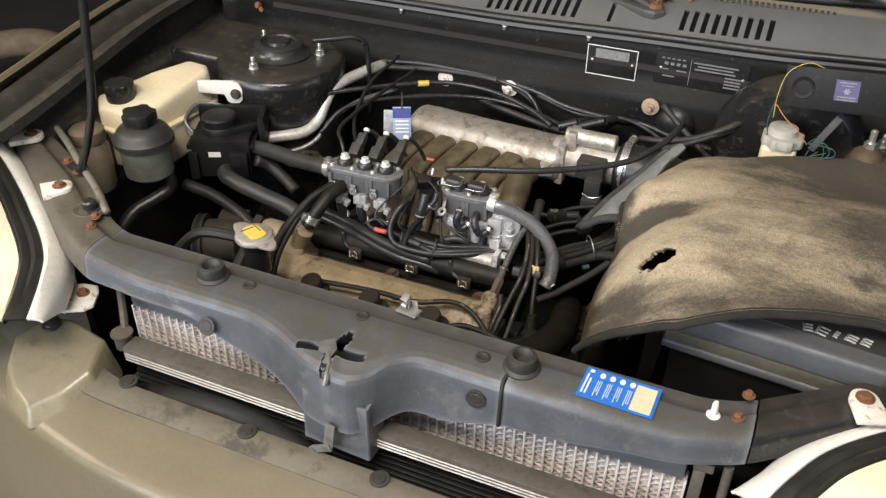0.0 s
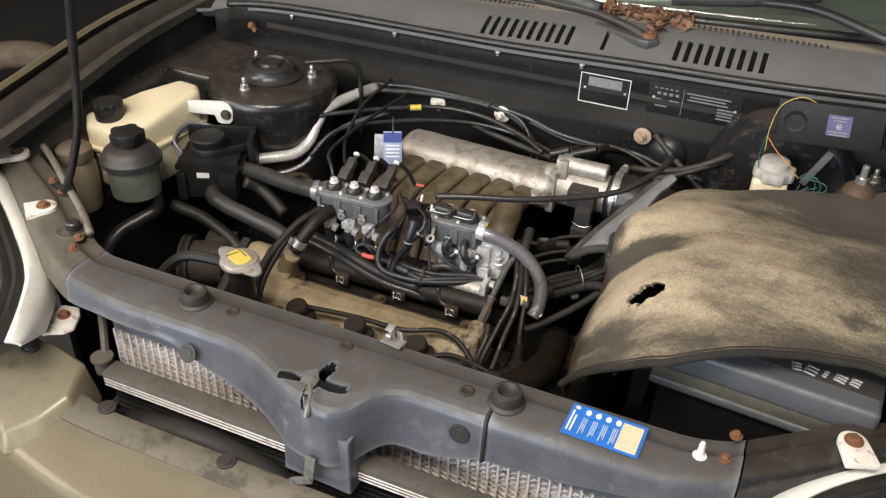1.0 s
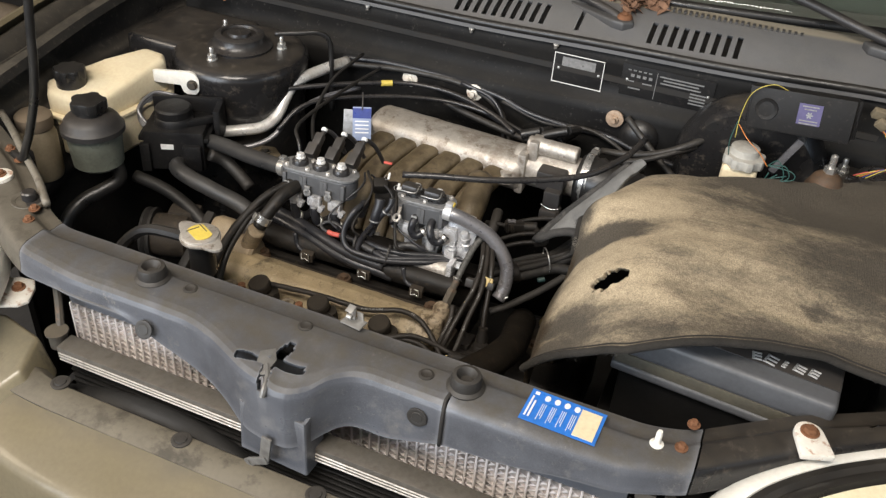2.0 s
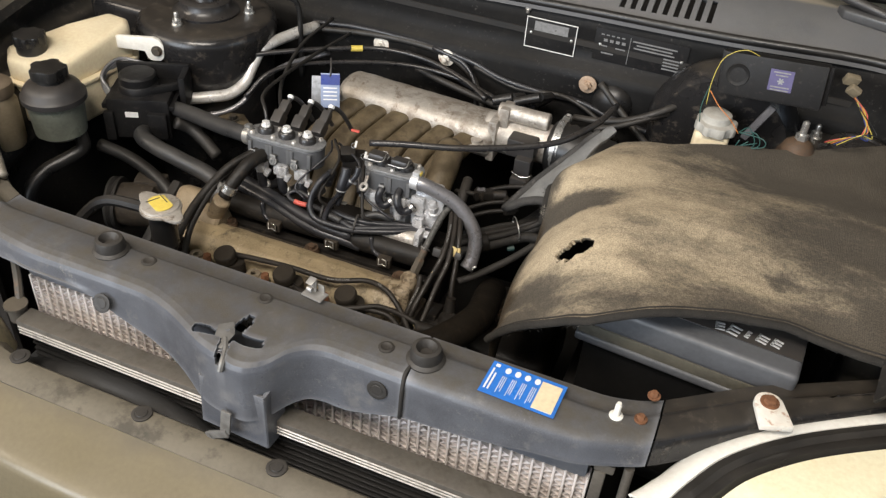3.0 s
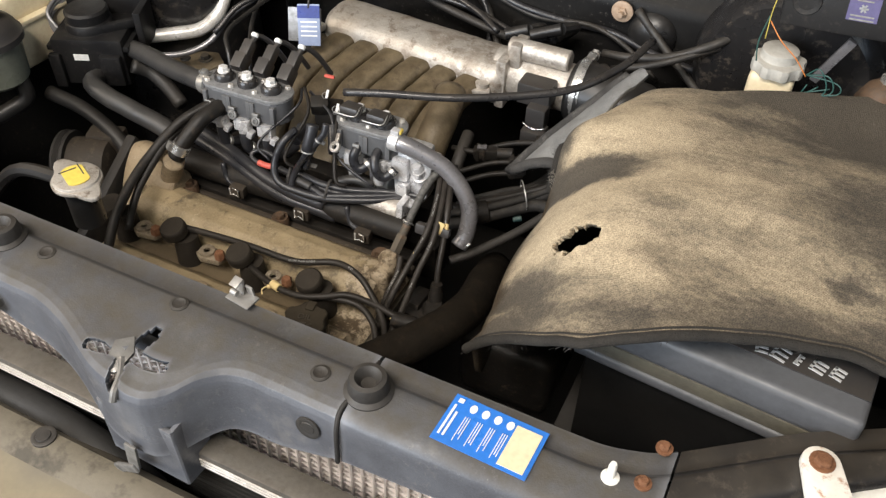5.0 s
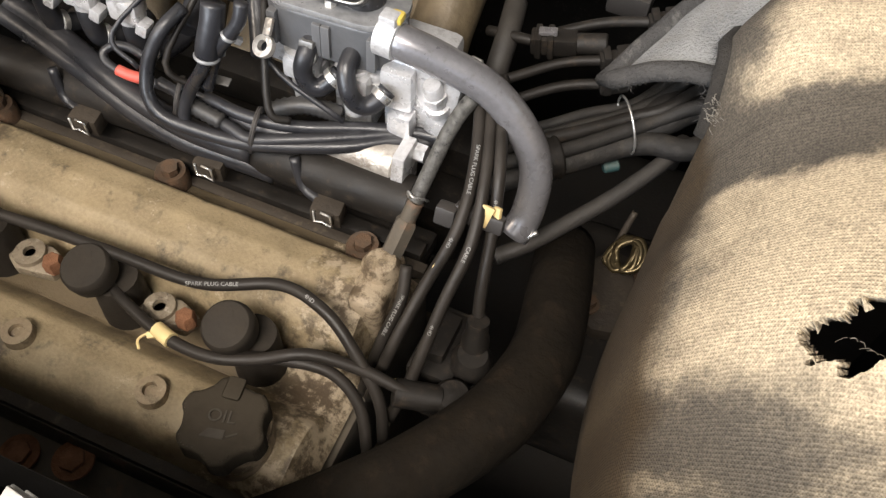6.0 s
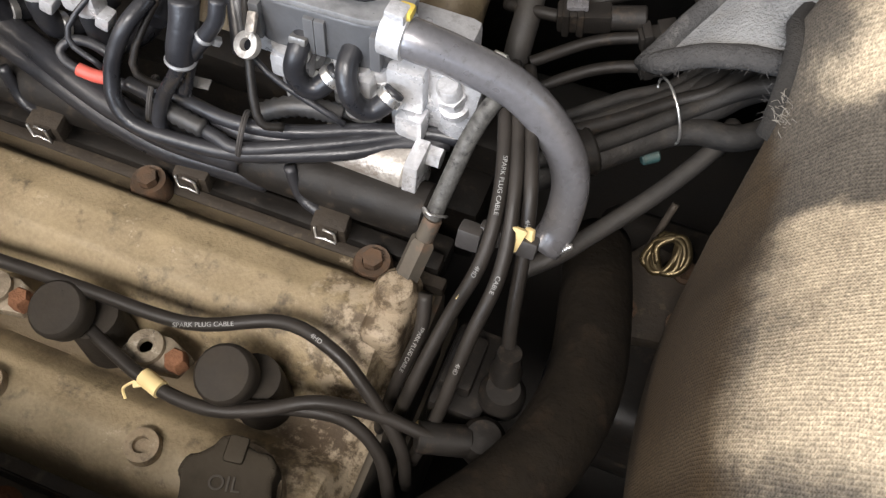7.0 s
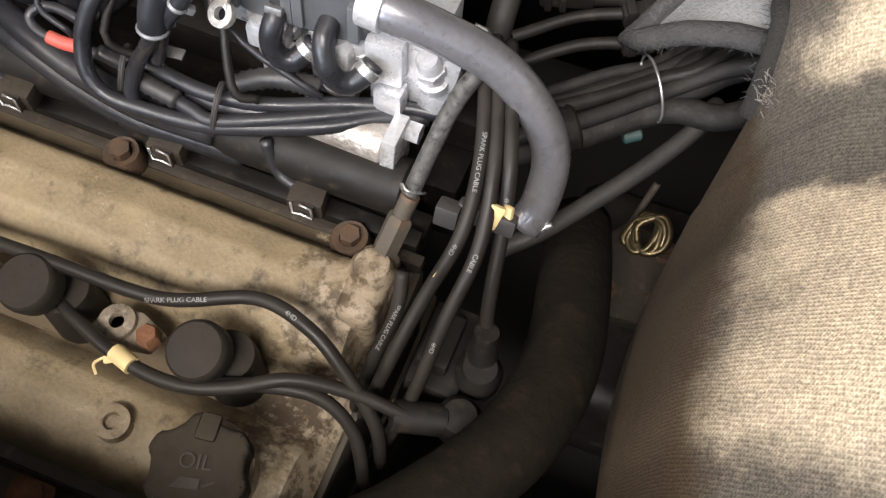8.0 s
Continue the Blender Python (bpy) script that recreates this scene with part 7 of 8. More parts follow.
# looms that run under the felt
side_loom = thing("side_loom", "thick dusty loom tied with thin wire under the felt", "wiring loom", (0.15, 1.08, 0.68))
rnd = random.Random(5)
for k, (dy, dz, r, open_) in enumerate(((-0.010, -0.002, 0.0078, 0.6), (0.002, 0.003, 0.0085, 1.3), (0.014, 0.004, 0.0080, 2.0), (0.024, 0.006, 0.0060, 2.6), (-0.004, 0.012, 0.0048, 0.9), (0.008, 0.014, 0.0045, 1.6), (0.018, 0.013, 0.0040, 2.2), (0.030, 0.010, 0.0036, 2.9))):
    q = [V((rnd.uniform(-0.002, 0.002), rnd.uniform(-0.003, 0.003), rnd.uniform(-0.002, 0.002))) for n in range(7)]
    spread_ = dy * 0.9
    part("run", tube([V((0.100, 1.050 + spread_, 0.684 + dz)) + q[0], V((0.122, 1.066 + spread_, 0.687 + dz)) + q[1], V((0.145, 1.084 + spread_, 0.690 + dz)) + q[2], V((0.171, 1.106 + dy * 0.8, 0.696 + dz * 0.8)) + q[3] * 0.3, V((0.190, 1.117 + dy * (0.8 + 0.3 * open_), 0.702 + dz)) + q[4] * 1.5, V((0.214, 1.127 + dy * (1.0 + 0.5 * open_), 0.708 + dz * 1.2)) + q[5] * 2, V((0.25, 1.15 + dy * 2, 0.715 + dz * 1.5)) + q[6]], r, 12), (loom_tape, loom_tape, grime_black)[k % 3], side_loom)
part("boot", tube([(0.118, 1.060, 0.690), (0.128, 1.068, 0.692), (0.138, 1.076, 0.693)], 0.0135, 16, ribs=0.0012, rib_len=0.005), grime_black, side_loom, "ribbed black rubber boot")
tie_line = [V((0.171, 1.108, 0.706)) + 0.0185 * (math.cos(a * math.pi / 8) * V((-0.55, 0.8, 0.1)) + math.sin(a * math.pi / 8) * V((-0.1, -0.05, 0.95))) for a in range(17)]
part("wire_tie", tube(tie_line, 0.0009, 6, 2), zinc, side_loom, "thin bright wire tie")
part("teal_joint", rod((0.166, 1.090, 0.680), (0.175, 1.096, 0.681), 0.0040, 12, 0.001), mat("teal_seal", (0.012, 0.055, 0.058), (0.02, 0.04, 0.04), 60, 0.5, dust=0.3, bump=0.1), side_loom, "dark teal sealed joint")
for k, (a, c) in enumerate((((0.09, 1.10, 0.72), (0.15, 1.13, 0.735)), ((0.095, 1.085, 0.715), (0.155, 1.115, 0.73)), ((0.10, 1.13, 0.735), (0.17, 1.16, 0.75)))):
    solo("sensor_lead", join(tube([a, ((a[0] + c[0]) / 2, (a[1] + c[1]) / 2 + 0.006, a[2] + 0.008), c], 0.0034, 10), box(0.018, 0.010, 0.010, at(*c, 0, -10, 25), 0.002), box(0.005, 0.012, 0.012, at(c[0] - 0.004, c[1] - 0.002, c[2] + 0.001, 0, -10, 25), 0.001), box(0.010, 0.014, 0.006, at(c[0] + 0.006, c[1] + 0.003, c[2] + 0.004, 0, -10, 25), 0.001)), grime_black, "short black sensor lead with plug", "cable", group="sensor leads")
hose("dusty olive hose dropping behind the plug leads", [(0.075, 1.154, 0.735), (0.079, 1.128, 0.730), (0.080, 1.111, 0.718), (0.080, 1.104, 0.700), (0.079, 1.107, 0.680)], 0.0078, dusty_rubber)
conn = thing("sensor_connector", "black ribbed sensor connector lying behind the gas hose", "connector", (0.110, 1.129, 0.735))
cm = at(0.110, 1.129, 0.735, 0, -6, 14)
part("body", join(box(0.030, 0.013, 0.013, cm, 0.002), box(0.004, 0.016, 0.016, cm @ at(-0.002, 0, 0), 0.001), box(0.004, 0.016, 0.016, cm @ at(-0.010, 0, 0), 0.001), rod(tuple(cm @ V((0.014, 0, 0))), tuple(cm @ V((0.034, 0, 0.001))), 0.0068, 16, 0.001)), grime_black, conn)
part("latch", box(0.012, 0.006, 0.003, cm @ at(-0.004, 0, 0.0085), 0.0008), hose_grey, conn, "grey locking tab")
part("lead", tube([tuple(cm @ V((-0.014, 0, 0))), tuple(cm @ V((-0.026, 0.002, 0.001))), tuple(cm @ V((-0.044, 0.012, -0.004)))], 0.0036, 10), grime_black, conn)
coilspring = [(0.196 + (0.009 + 0.0022 * math.sin(a * 1.7)) * math.cos(a * 0.9) + 0.0002 * a, 1.060 + (0.010 + 0.002 * math.sin(a * 2.3)) * math.sin(a * 0.9), 0.636 + 0.0001 * a + 0.006 * math.sin(a * 0.9 + 0.6)) for a in range(40)]
solo("brass_coil", tube(coilspring, 0.0023, 6, 3), brass, "small shiny brass wire coil", "coil")
gearbox = thing("gearbox", "grimy gearbox casting deep in the bay", "gearbox", (0.215, 1.04, 0.51))
part("casting", box(0.12, 0.16, 0.10, at(0.215, 1.04, 0.545), 0.02, 3), grime_black, gearbox)
part("flange", prism([(0.175, 1.03), (0.195, 1.015), (0.225, 1.02), (0.24, 1.05), (0.225, 1.08), (0.19, 1.085), (0.172, 1.06)], 0.590, 0.606, bevel=0.003), grime_brown, gearbox, "rust-brown flange")
for x, y in ((0.188, 1.032), (0.222, 1.034), (0.218, 1.070)):
    part("flange_bolt", join(lathe([(0.008, 0.606), (0.008, 0.608)], at(x, y, 0), 16), lathe([(0.0055, 0.608), (0.0055, 0.614)], at(x, y, 0), 6)), rusty_steel, gearbox)
part("vent_stub", tube([(0.19, 1.075, 0.59), (0.192, 1.08, 0.62), (0.196, 1.092, 0.645)], 0.0024, 8), grime_brown, gearbox)
for x, y, z in ((-0.10, 0.79, 0.60), (-0.06, 0.797, 0.615), (-0.20, 0.79, 0.60)):
    rusty_bolt(x, y, z, engine, 0.010)
part("exhaust_shield", join(box(0.34, 0.06, 0.02, at(-0.10, 0.785, 0.585, 20), 0.008)), steel_dusty, engine)
solo("fan_shroud", box(0.62, 0.012, 0.32, at(0.0, 0.757, 0.60), 0.004), deep_black, "black plastic fan shroud behind the radiator", "fan shroud")

# ---------------------------------------------------------------- items on the wing side
res = thing("coolant_reservoir", "cream translucent coolant reservoir with black cap", "reservoir", (-0.62, 1.09, 0.70))
lower = prism([(-0.672, 1.035), (-0.640, 1.000), (-0.566, 0.998), (-0.540, 1.035), (-0.528, 1.165), (-0.545, 1.186), (-0.590, 1.190), (-0.625, 1.12)], 0.715, 0.782, bevel=0.010, seg=3)
seam = prism([(-0.676, 1.035), (-0.642, 0.996), (-0.564, 0.994), (-0.536, 1.035), (-0.524, 1.166), (-0.543, 1.190), (-0.592, 1.194), (-0.629, 1.12)], 0.780, 0.786, bevel=0.002)
upper = prism([(-0.668, 1.036), (-0.638, 1.004), (-0.568, 1.002), (-0.546, 1.04), (-0.532, 1.163), (-0.548, 1.182), (-0.588, 1.186), (-0.622, 1.12)], 0.782, 0.823, bevel=0.010, seg=3)
for v in upper.verts:
    if v.co.z > 0.80:
        v.co.z += 0.019 * ease(1.03, 1.15, v.co.y)
part("tank", join(lower, upper), cream_plastic, res)
part("tank_seam", seam, cream_plastic, res)


def knurled(x, y, z, r, h, lobes=8, depth=0.12):
    pts = []
    for i in range(72):
        a = 2 * math.pi * i / 72
        q = r * (1 - depth * (0.5 + 0.5 * math.tanh(3 * math.cos(lobes * a))))
        pts.append((x + q * math.cos(a), y + q * math.sin(a)))
    return prism(pts, z, z + h, bevel=0.0025)


part("cap", join(knurled(-0.619, 1.040, 0.836, 0.025, 0.017), lathe([(0.023, 0.800), (0.023, 0.838)], at(-0.619, 1.040, 0), 24)), rubber, res, "black ribbed cap")
tabm = at(-0.512, 1.147, 0.818, 90, 0, 22)
part("mount_tab", join(prism([(-0.04, -0.006), (0.016, -0.010), (0.020, -0.022), (0.026, -0.026), (0.040, -0.026), (0.046, -0.020), (0.048, 0.0), (0.042, 0.010), (0.032, 0.014), (-0.04, 0.014)], -0.004, 0.004, tabm, bevel=0.002)), white_plastic, res, "white plastic mounting tab")
part("tab_bolt", join(lathe([(0.009, 0.004), (0.009, 0.006)], tabm @ at(0.036, -0.008, 0), 16), lathe([(0.0065, 0.006), (0.0065, 0.011)], tabm @ at(0.036, -0.008, 0), 6)), steel_dusty, res)

ps = thing("power_steering_reservoir", "round power steering reservoir with black ribbed cap", "reservoir", (-0.528, 0.977, 0.70))
part("bowl", lathe([(0.030, 0.735), (0.038, 0.742), (0.0405, 0.78), (0.041, 0.796)], at(-0.528, 0.977, 0), 32), fluid_plastic, ps, "murky green-grey fluid bowl")
part("collar", lathe([(0.043, 0.794), (0.047, 0.796), (0.047, 0.804), (0.044, 0.807), (0.041, 0.814), (0.037, 0.819), (0.030, 0.823), (0.022, 0.825)], at(-0.528, 0.977, 0), 32), plastic_black, ps)
part("cap", join(knurled(-0.528, 0.977, 0.831, 0.027, 0.016, 5, 0.16), lathe([(0.021, 0.820), (0.022, 0.833)], at(-0.528, 0.977, 0), 24)), rubber, ps, "black lobed cap")
bottle = thing("small_bottle", "small amber bottle with brown round cap", "bottle", (-0.622, 0.955, 0.70))
part("body", lathe([(0.026, 0.70), (0.029, 0.71), (0.029, 0.775), (0.022, 0.79)], at(-0.622, 0.955, 0), 28), amber_bottle, bottle)
part("cap", lathe([(0.026, 0.786), (0.0275, 0.79), (0.0275, 0.806), (0.022, 0.811), (0.004, 0.812)], at(-0.622, 0.955, 0), 28), old_rubber, bottle, "brown round cap")

relay = thing("actuator_box", "black plastic actuator box with a round lid and pale label", "control box", (-0.455, 1.09, 0.70))
rm = at(-0.466, 1.096, 0.738, 0, 0, 24)
part("body", join(box(0.098, 0.078, 0.070, rm, 0.006), box(0.112, 0.060, 0.008, rm @ at(0, -0.006, 0.020), 0.002), box(0.03, 0.012, 0.045, rm @ at(0.030, -0.042, -0.008), 0.004), box(0.016, 0.010, 0.05, rm @ at(-0.045, -0.042, -0.01), 0.003)), module_black, relay)
part("back_panel", join(box(0.115, 0.008, 0.060, rm @ at(0.010, 0.042, 0.030), 0.002), box(0.010, 0.05, 0.055, rm @ at(0.064, 0.02, 0.030), 0.002), box(0.05, 0.010, 0.012, rm @ at(0.038, -0.005, 0.040, 0, 0, 30), 0.003)), module_black, relay, "black ribbed mounting panel")
part("lid", lathe([(0.036, 0.024), (0.036, 0.034), (0.032, 0.036), (0.031, 0.046), (0.029, 0.048), (0.029, 0.060), (0.026, 0.063), (0.002, 0.064)], rm @ at(-0.004, 0.0, 0.0), 32), module_black, relay, "round black lid")
part("label", box(0.020, 0.001, 0.009, rm @ at(-0.010, -0.0398, 0.009)), paper_white, relay, "small white label")
for i in range(3):
    part("lead", tube([rm @ V((-0.05, 0.0, 0.01 + 0.008 * i)), rm @ V((-0.065, 0.015, 0.035 + 0.006 * i)), rm @ V((-0.045, 0.05, 0.052 + 0.004 * i)), rm @ V((0.0, 0.055, 0.05))], 0.003, 8), hose_grey, relay)

# ---------------------------------------------------------------- felt over the battery
LEFT = [(0.85, 0.224), (0.892, 0.218), (0.938, 0.209), (0.974, 0.206), (1.0, 0.207), (1.026, 0.209), (1.057, 0.212), (1.088, 0.216), (1.125, 0.211), (1.15, 0.218), (1.18, 0.232), (1.21, 0.256), (1.34, 0.36)]


def front_y(x):
    return ramp(x, [(0.18, 0.845), (0.23, 0.826), (0.27, 0.815), (0.30, 0.802), (0.335, 0.797), (0.38, 0.810), (0.43, 0.835), (0.48, 0.856), (0.53, 0.872), (0.60, 0.862), (0.75, 0.86)])


def back_y(x):
    return ramp(x, [(0.15, 1.175), (0.256, 1.195), (0.345, 1.212), (0.425, 1.245), (0.51, 1.288), (0.60, 1.345), (0.68, 1.40), (0.76, 1.44)])


SIDE = 0.12


def felt_place(u, v):
    """The drape: a rounded side that hangs down, then the top, sagging over what lies below."""
    s = 0.85 + 0.355 * v
    xl = ramp(s, LEFT) if s > 1.06 else sum(ramp(s + k * 0.006, LEFT[:7]) for k in range(-5, 6)) / 11
    wide = 0.034 - 0.022 * ease(0.855, 0.89, s) * (1 - ease(1.0, 1.06, s))
    if u < SIDE:
        a = u / SIDE * math.pi / 2
        d, hang = wide * (1 - math.cos(a)), 1 - math.sin(a)
    else:
        d, hang = wide + (0.76 - xl - wide) * ((u - SIDE) / (1 - SIDE)) ** 1.25, 0.0
    x = xl + d
    y = front_y(x) + (back_y(x) - front_y(x)) * v
    rear = ease(1.0, 1.10, y)
    fall = ((0.115 + 0.028 * ease(0.84, 0.90, y)) * (1 - rear) + 0.045 * rear) * (1 - 0.6 * ease(1.12, 1.22, y))
    fold = ease(0.845, 0.93, y)
    drop = (0.006 + 0.075 * ease(0.832, 0.872, y)) * (1 - rear) + 0.030 * rear
    z = 0.874 - fall * (1 - min(1.0, d / 0.17)) ** (1.6 + 1.4 * fold) - drop * hang
    z -= 0.030 * ease(1.06, 1.22, y)
    z -= 0.014 * ease(0.40, 0.60, x) * (1 - ease(0.86, 1.0, y))
    z += 0.005 * noise.noise(V((x * 9, y * 9, 2.0))) + 0.0022 * noise.noise(V((x * 24, y * 20, 5.0)))
    z += 0.005 * math.sin((y - x * 0.5) * 26) * ease(0.22, 0.32, x) * (1 - ease(0.45, 0.6, x)) * ease(0.9, 1.0, y)
    return V((x, y, z))


def torn(u, v):
    p_ = felt_place(u, v)
    dx, dy = p_.x - 0.288, p_.y - 0.911
    dx, dy = dx * 0.99 + dy * 0.12, dy * 0.99 - dx * 0.12
    return (dx / 0.0180) ** 2 + (dy / 0.0112) ** 2 < 1 + 0.9 * noise.noise(V((p_.x * 110, p_.y * 110, 0))) + 0.3 * noise.noise(V((p_.x * 420, p_.y * 420, 3)))


felt_us = sorted({i / 130 for i in range(131)} | {0.006 * i for i in range(21)} | {0.15 + 0.0014 * i for i in range(110)})
felt_vs = sorted({i / 150 for i in range(151)} | {0.20 + 0.0019 * i for i in range(50)})
cover = thing("felt_cover", "soot-stained tan felt hood liner draped over the battery, torn through", "felt mat", (0.45, 1.05, 0.80))
felt_bm = sheet(felt_us, felt_vs, felt_place, torn)
rim = [v for v in felt_bm.verts if v.is_boundary and (v.co - V((0.288, 0.911, v.co.z))).length < 0.05]
for i in range(4):
    bmesh.ops.smooth_vert(felt_bm, verts=rim, factor=0.5, use_axis_x=True, use_axis_y=True, use_axis_z=False)
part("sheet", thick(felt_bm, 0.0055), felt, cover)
line = [felt_place(i / 60, 0.0) + V((0, 0.0, -0.0035)) for i in range(61)]
part("front_hem", tube(line, 0.0046, 10, 2), felt_grey, cover, "black frayed hem")
line = [felt_place(i / 40, 0.014) + V((0, 0, 0.0002)) for i in range(2, 41)]
part("hem_seam", tube(line, 0.0011, 6, 2), felt_grey, cover, "dark stitched seam")
line = [felt_place(0.0, i / 160) + V((0, 0, -0.002)) for i in range(106, 150)]
part("side_hem", tube(line, 0.0060, 10, 1), felt_grey, cover, "grey frayed hem")

rnd = random.Random(9)
fray = []
for i in range(34):
    a = V((0.216 + rnd.uniform(-0.003, 0.004), 1.068 + rnd.uniform(-0.009, 0.009), 0.780 + rnd.uniform(-0.006, 0.004)))
    c = a + V((rnd.uniform(-0.005, 0.003), rnd.uniform(-0.004, 0.004), rnd.uniform(-0.002, 0.004)))
    fray.append(tube([a, (a + c) / 2 + V((rnd.uniform(-0.002, 0.002), rnd.uniform(-0.002, 0.002), rnd.uniform(0, 0.003))), c], rnd.uniform(0.0001, 0.00022), 4, 3))
for i in range(14):
    a_ = rnd.uniform(0, 2 * math.pi)
    a = V((0.288 + 0.0170 * math.cos(a_), 0.911 + 0.0110 * math.sin(a_), 0.0))
    c = V((0.288 + 0.0170 * math.cos(a_ + 0.2) * rnd.uniform(0.75, 0.9), 0.911 + 0.0110 * math.sin(a_ + 0.2) * rnd.uniform(0.8, 0.95), 0.0))
    z_ = felt_place(0.24, 0.25).z
    a.z, c.z = z_ + rnd.uniform(-0.003, 0.001), z_ + rnd.uniform(-0.006, 0.001)
    fray.append(tube([a, (a + c) / 2 + V((0, 0, 0.0015)), c], rnd.uniform(0.0001, 0.0002), 4, 2))
tagged(part("frayed_thread", join(*fray), felt_thread, cover, "pale frayed threads at the tears"), kind="stuff")

FLAP_OUT = [V((0.250, 1.224, 0.838)), V((0.222, 1.192, 0.812)), V((0.182, 1.150, 0.772)), V((0.150, 1.108, 0.738))]
FLAP_IN = [V((0.270, 1.206, 0.850)), V((0.250, 1.168, 0.836)), V((0.234, 1.132, 0.810)), V((0.213, 1.098, 0.776))]


def flap_form(u, v):
    k = min(2, int(v * 3))
    a, c = (row[k].lerp(row[k + 1], v * 3 - k) for row in (FLAP_OUT, FLAP_IN))
    p_ = a.lerp(c, u)
    return p_ + V((0, 0, 0.005 * math.sin(u * math.pi) + 0.003 * noise.noise(p_ * 50)))


part("torn_flap", thick(grid(20, 48, flap_form), 0.005), flap_felt, cover, "blue-grey torn flap of felt")
line = [flap_form(1 - i / 12, 1.0) for i in range(13)] + [flap_form(0.0, 1 - i / 20) for i in range(1, 20)]
part("flap_hem", tube(line, 0.0062, 10, 1), felt_fringe, cover, "grey frayed hem of the flap")
rnd = random.Random(33)
fuzz = bmesh.new()
for i in range(760):
    if i >= 420:
        p_ = felt_place(rnd.uniform(0, 1), 0.0) + V((0, -0.003, -0.005))
    elif i < 250:
        k = rnd.uniform(0, 1)
        p_ = flap_form(k, 1.0) + V((0, -0.004, -0.002)) if i < 190 else flap_form(0.0, 1 - 0.5 * k)
    else:
        p_ = felt_place(0.0, rnd.uniform(0.67, 0.80)) + V((-0.004, 0, -0.002))
    d_ = V((rnd.gauss(-0.2, 1), rnd.gauss(-0.5, 1), rnd.gauss(0, 0.8))).normalized() * rnd.uniform(0.003, 0.008)
    o_ = V((rnd.gauss(0, 1), rnd.gauss(0, 1), rnd.gauss(0, 1))).normalized() * 0.00022
    p_ += V((rnd.uniform(-0.003, 0.003), rnd.uniform(-0.003, 0.003), rnd.uniform(-0.003, 0.003)))
    q_ = [fuzz.verts.new(v_) for v_ in (p_ - o_, p_ + o_, p_ + d_ * 0.6 + o_ * 0.7, p_ + d_)]
    fuzz.faces.new(q_[:3])
    fuzz.faces.new((q_[0], q_[2], q_[3]))
tagged(part("fibre_fringe", fuzz, felt_fringe, cover, "fuzzy grey fibres along the torn hems"), kind="stuff")

case_black = mat("case_black", (0.004, 0.004, 0.004), (0.006, 0.0055, 0.005), 10, 0.7, bump=0.1, spec=0.1)
battery_band = mat("battery_band", (0.085, 0.078, 0.058), (0.055, 0.050, 0.038), 30, 0.6, dust=0.2, dust_colour=(0.12, 0.10, 0.07), bump=0.15)
battery = thing("car_battery", "grey car battery with dark top label under the felt", "battery", (0.46, 0.93, 0.62))
bmx = at(0.456, 0.926, 0.0, 0, 0, -5)
part("case", box(0.224, 0.160, 0.140, bmx @ at(-0.010, 0.002, 0.705), 0.005), case_black, battery, "black battery case")
part("lid", join(box(0.232, 0.172, 0.034, bmx @ at(-0.012, 0, 0.815), 0.007, 3), box(0.238, 0.178, 0.012, bmx @ at(-0.012, 0, 0.780), 0.004, 3)), battery_grey, battery, "pale blue-grey battery lid")
part("lid_band", box(0.233, 0.173, 0.016, bmx @ at(-0.012, 0, 0.7925), 0.002), battery_band, battery, "dirty olive band round the lid")
part("label", box(0.168, 0.140, 0.0012, bmx @ at(0.018, 0.010, 0.8326), 0.0003), plastic_black, battery, "dark battery label")
for i, (w, h, lean) in enumerate(((0.010, 0.013, 10), (0.013, 0.016, -14), (0.004, 0.012, -14), (0.012, 0.013, -14), (0.010, 0.013, -14))):
    lm = bmx @ at(0.014 + i * 0.0150, -0.050 + 0.001 * i, 0.8336, 0, 0, lean)
    mark = [box(w, 0.0022, 0.0008, lm @ at(0, 0.5 * h * k, 0)) for k in (-0.8, 0.0, 0.8)] + [box(0.0024, h, 0.0008, lm @ at(-0.4 * w, 0, 0))]
    part("logo_bar", join(*mark), label_pale, battery)
part("blue_mark", box(0.022, 0.008, 0.001, bmx @ at(-0.030, -0.045, 0.8336)), label_blue, battery)
solo("battery_tray", box(0.34, 0.22, 0.02, at(0.475, 0.955, 0.60), 0.005), deep_black, "black steel battery tray", "tray")

# ---------------------------------------------------------------- rear of the bay
brake = thing("brake_fluid_reservoir", "translucent white brake fluid reservoir with ribbed cap", "reservoir", (0.395, 1.315, 0.78))
part("bowl", box(0.052, 0.05, 0.065, at(0.395, 1.318, 0.800), 0.010, 3), cream_plastic, brake, "yellowed fluid bowl")
part("cap", join(knurled(0.397, 1.315, 0.832, 0.031, 0.015, 8, 0.10), lathe([(0.022, 0.846), (0.021, 0.857), (0.018, 0.859), (0.004, 0.860)], at(0.395, 1.318, 0), 24)), cap_white, brake, "greyed white ribbed cap")
booster = thing("brake_booster", "large round black brake servo behind its cylinder", "brake servo", (0.40, 1.39, 0.78))
part("shell", lathe([(0.04, -0.055), (0.09, -0.045), (0.115, -0.02), (0.118, 0.0), (0.112, 0.02), (0.10, 0.035)], at(0.405, 1.395, 0.79, 90), 40), steel_black, booster)
part("cylinder", rod((0.40, 1.355, 0.785), (0.40, 1.26, 0.78), 0.02, 20, 0.003), cast_alloy, booster, "alloy master cylinder")

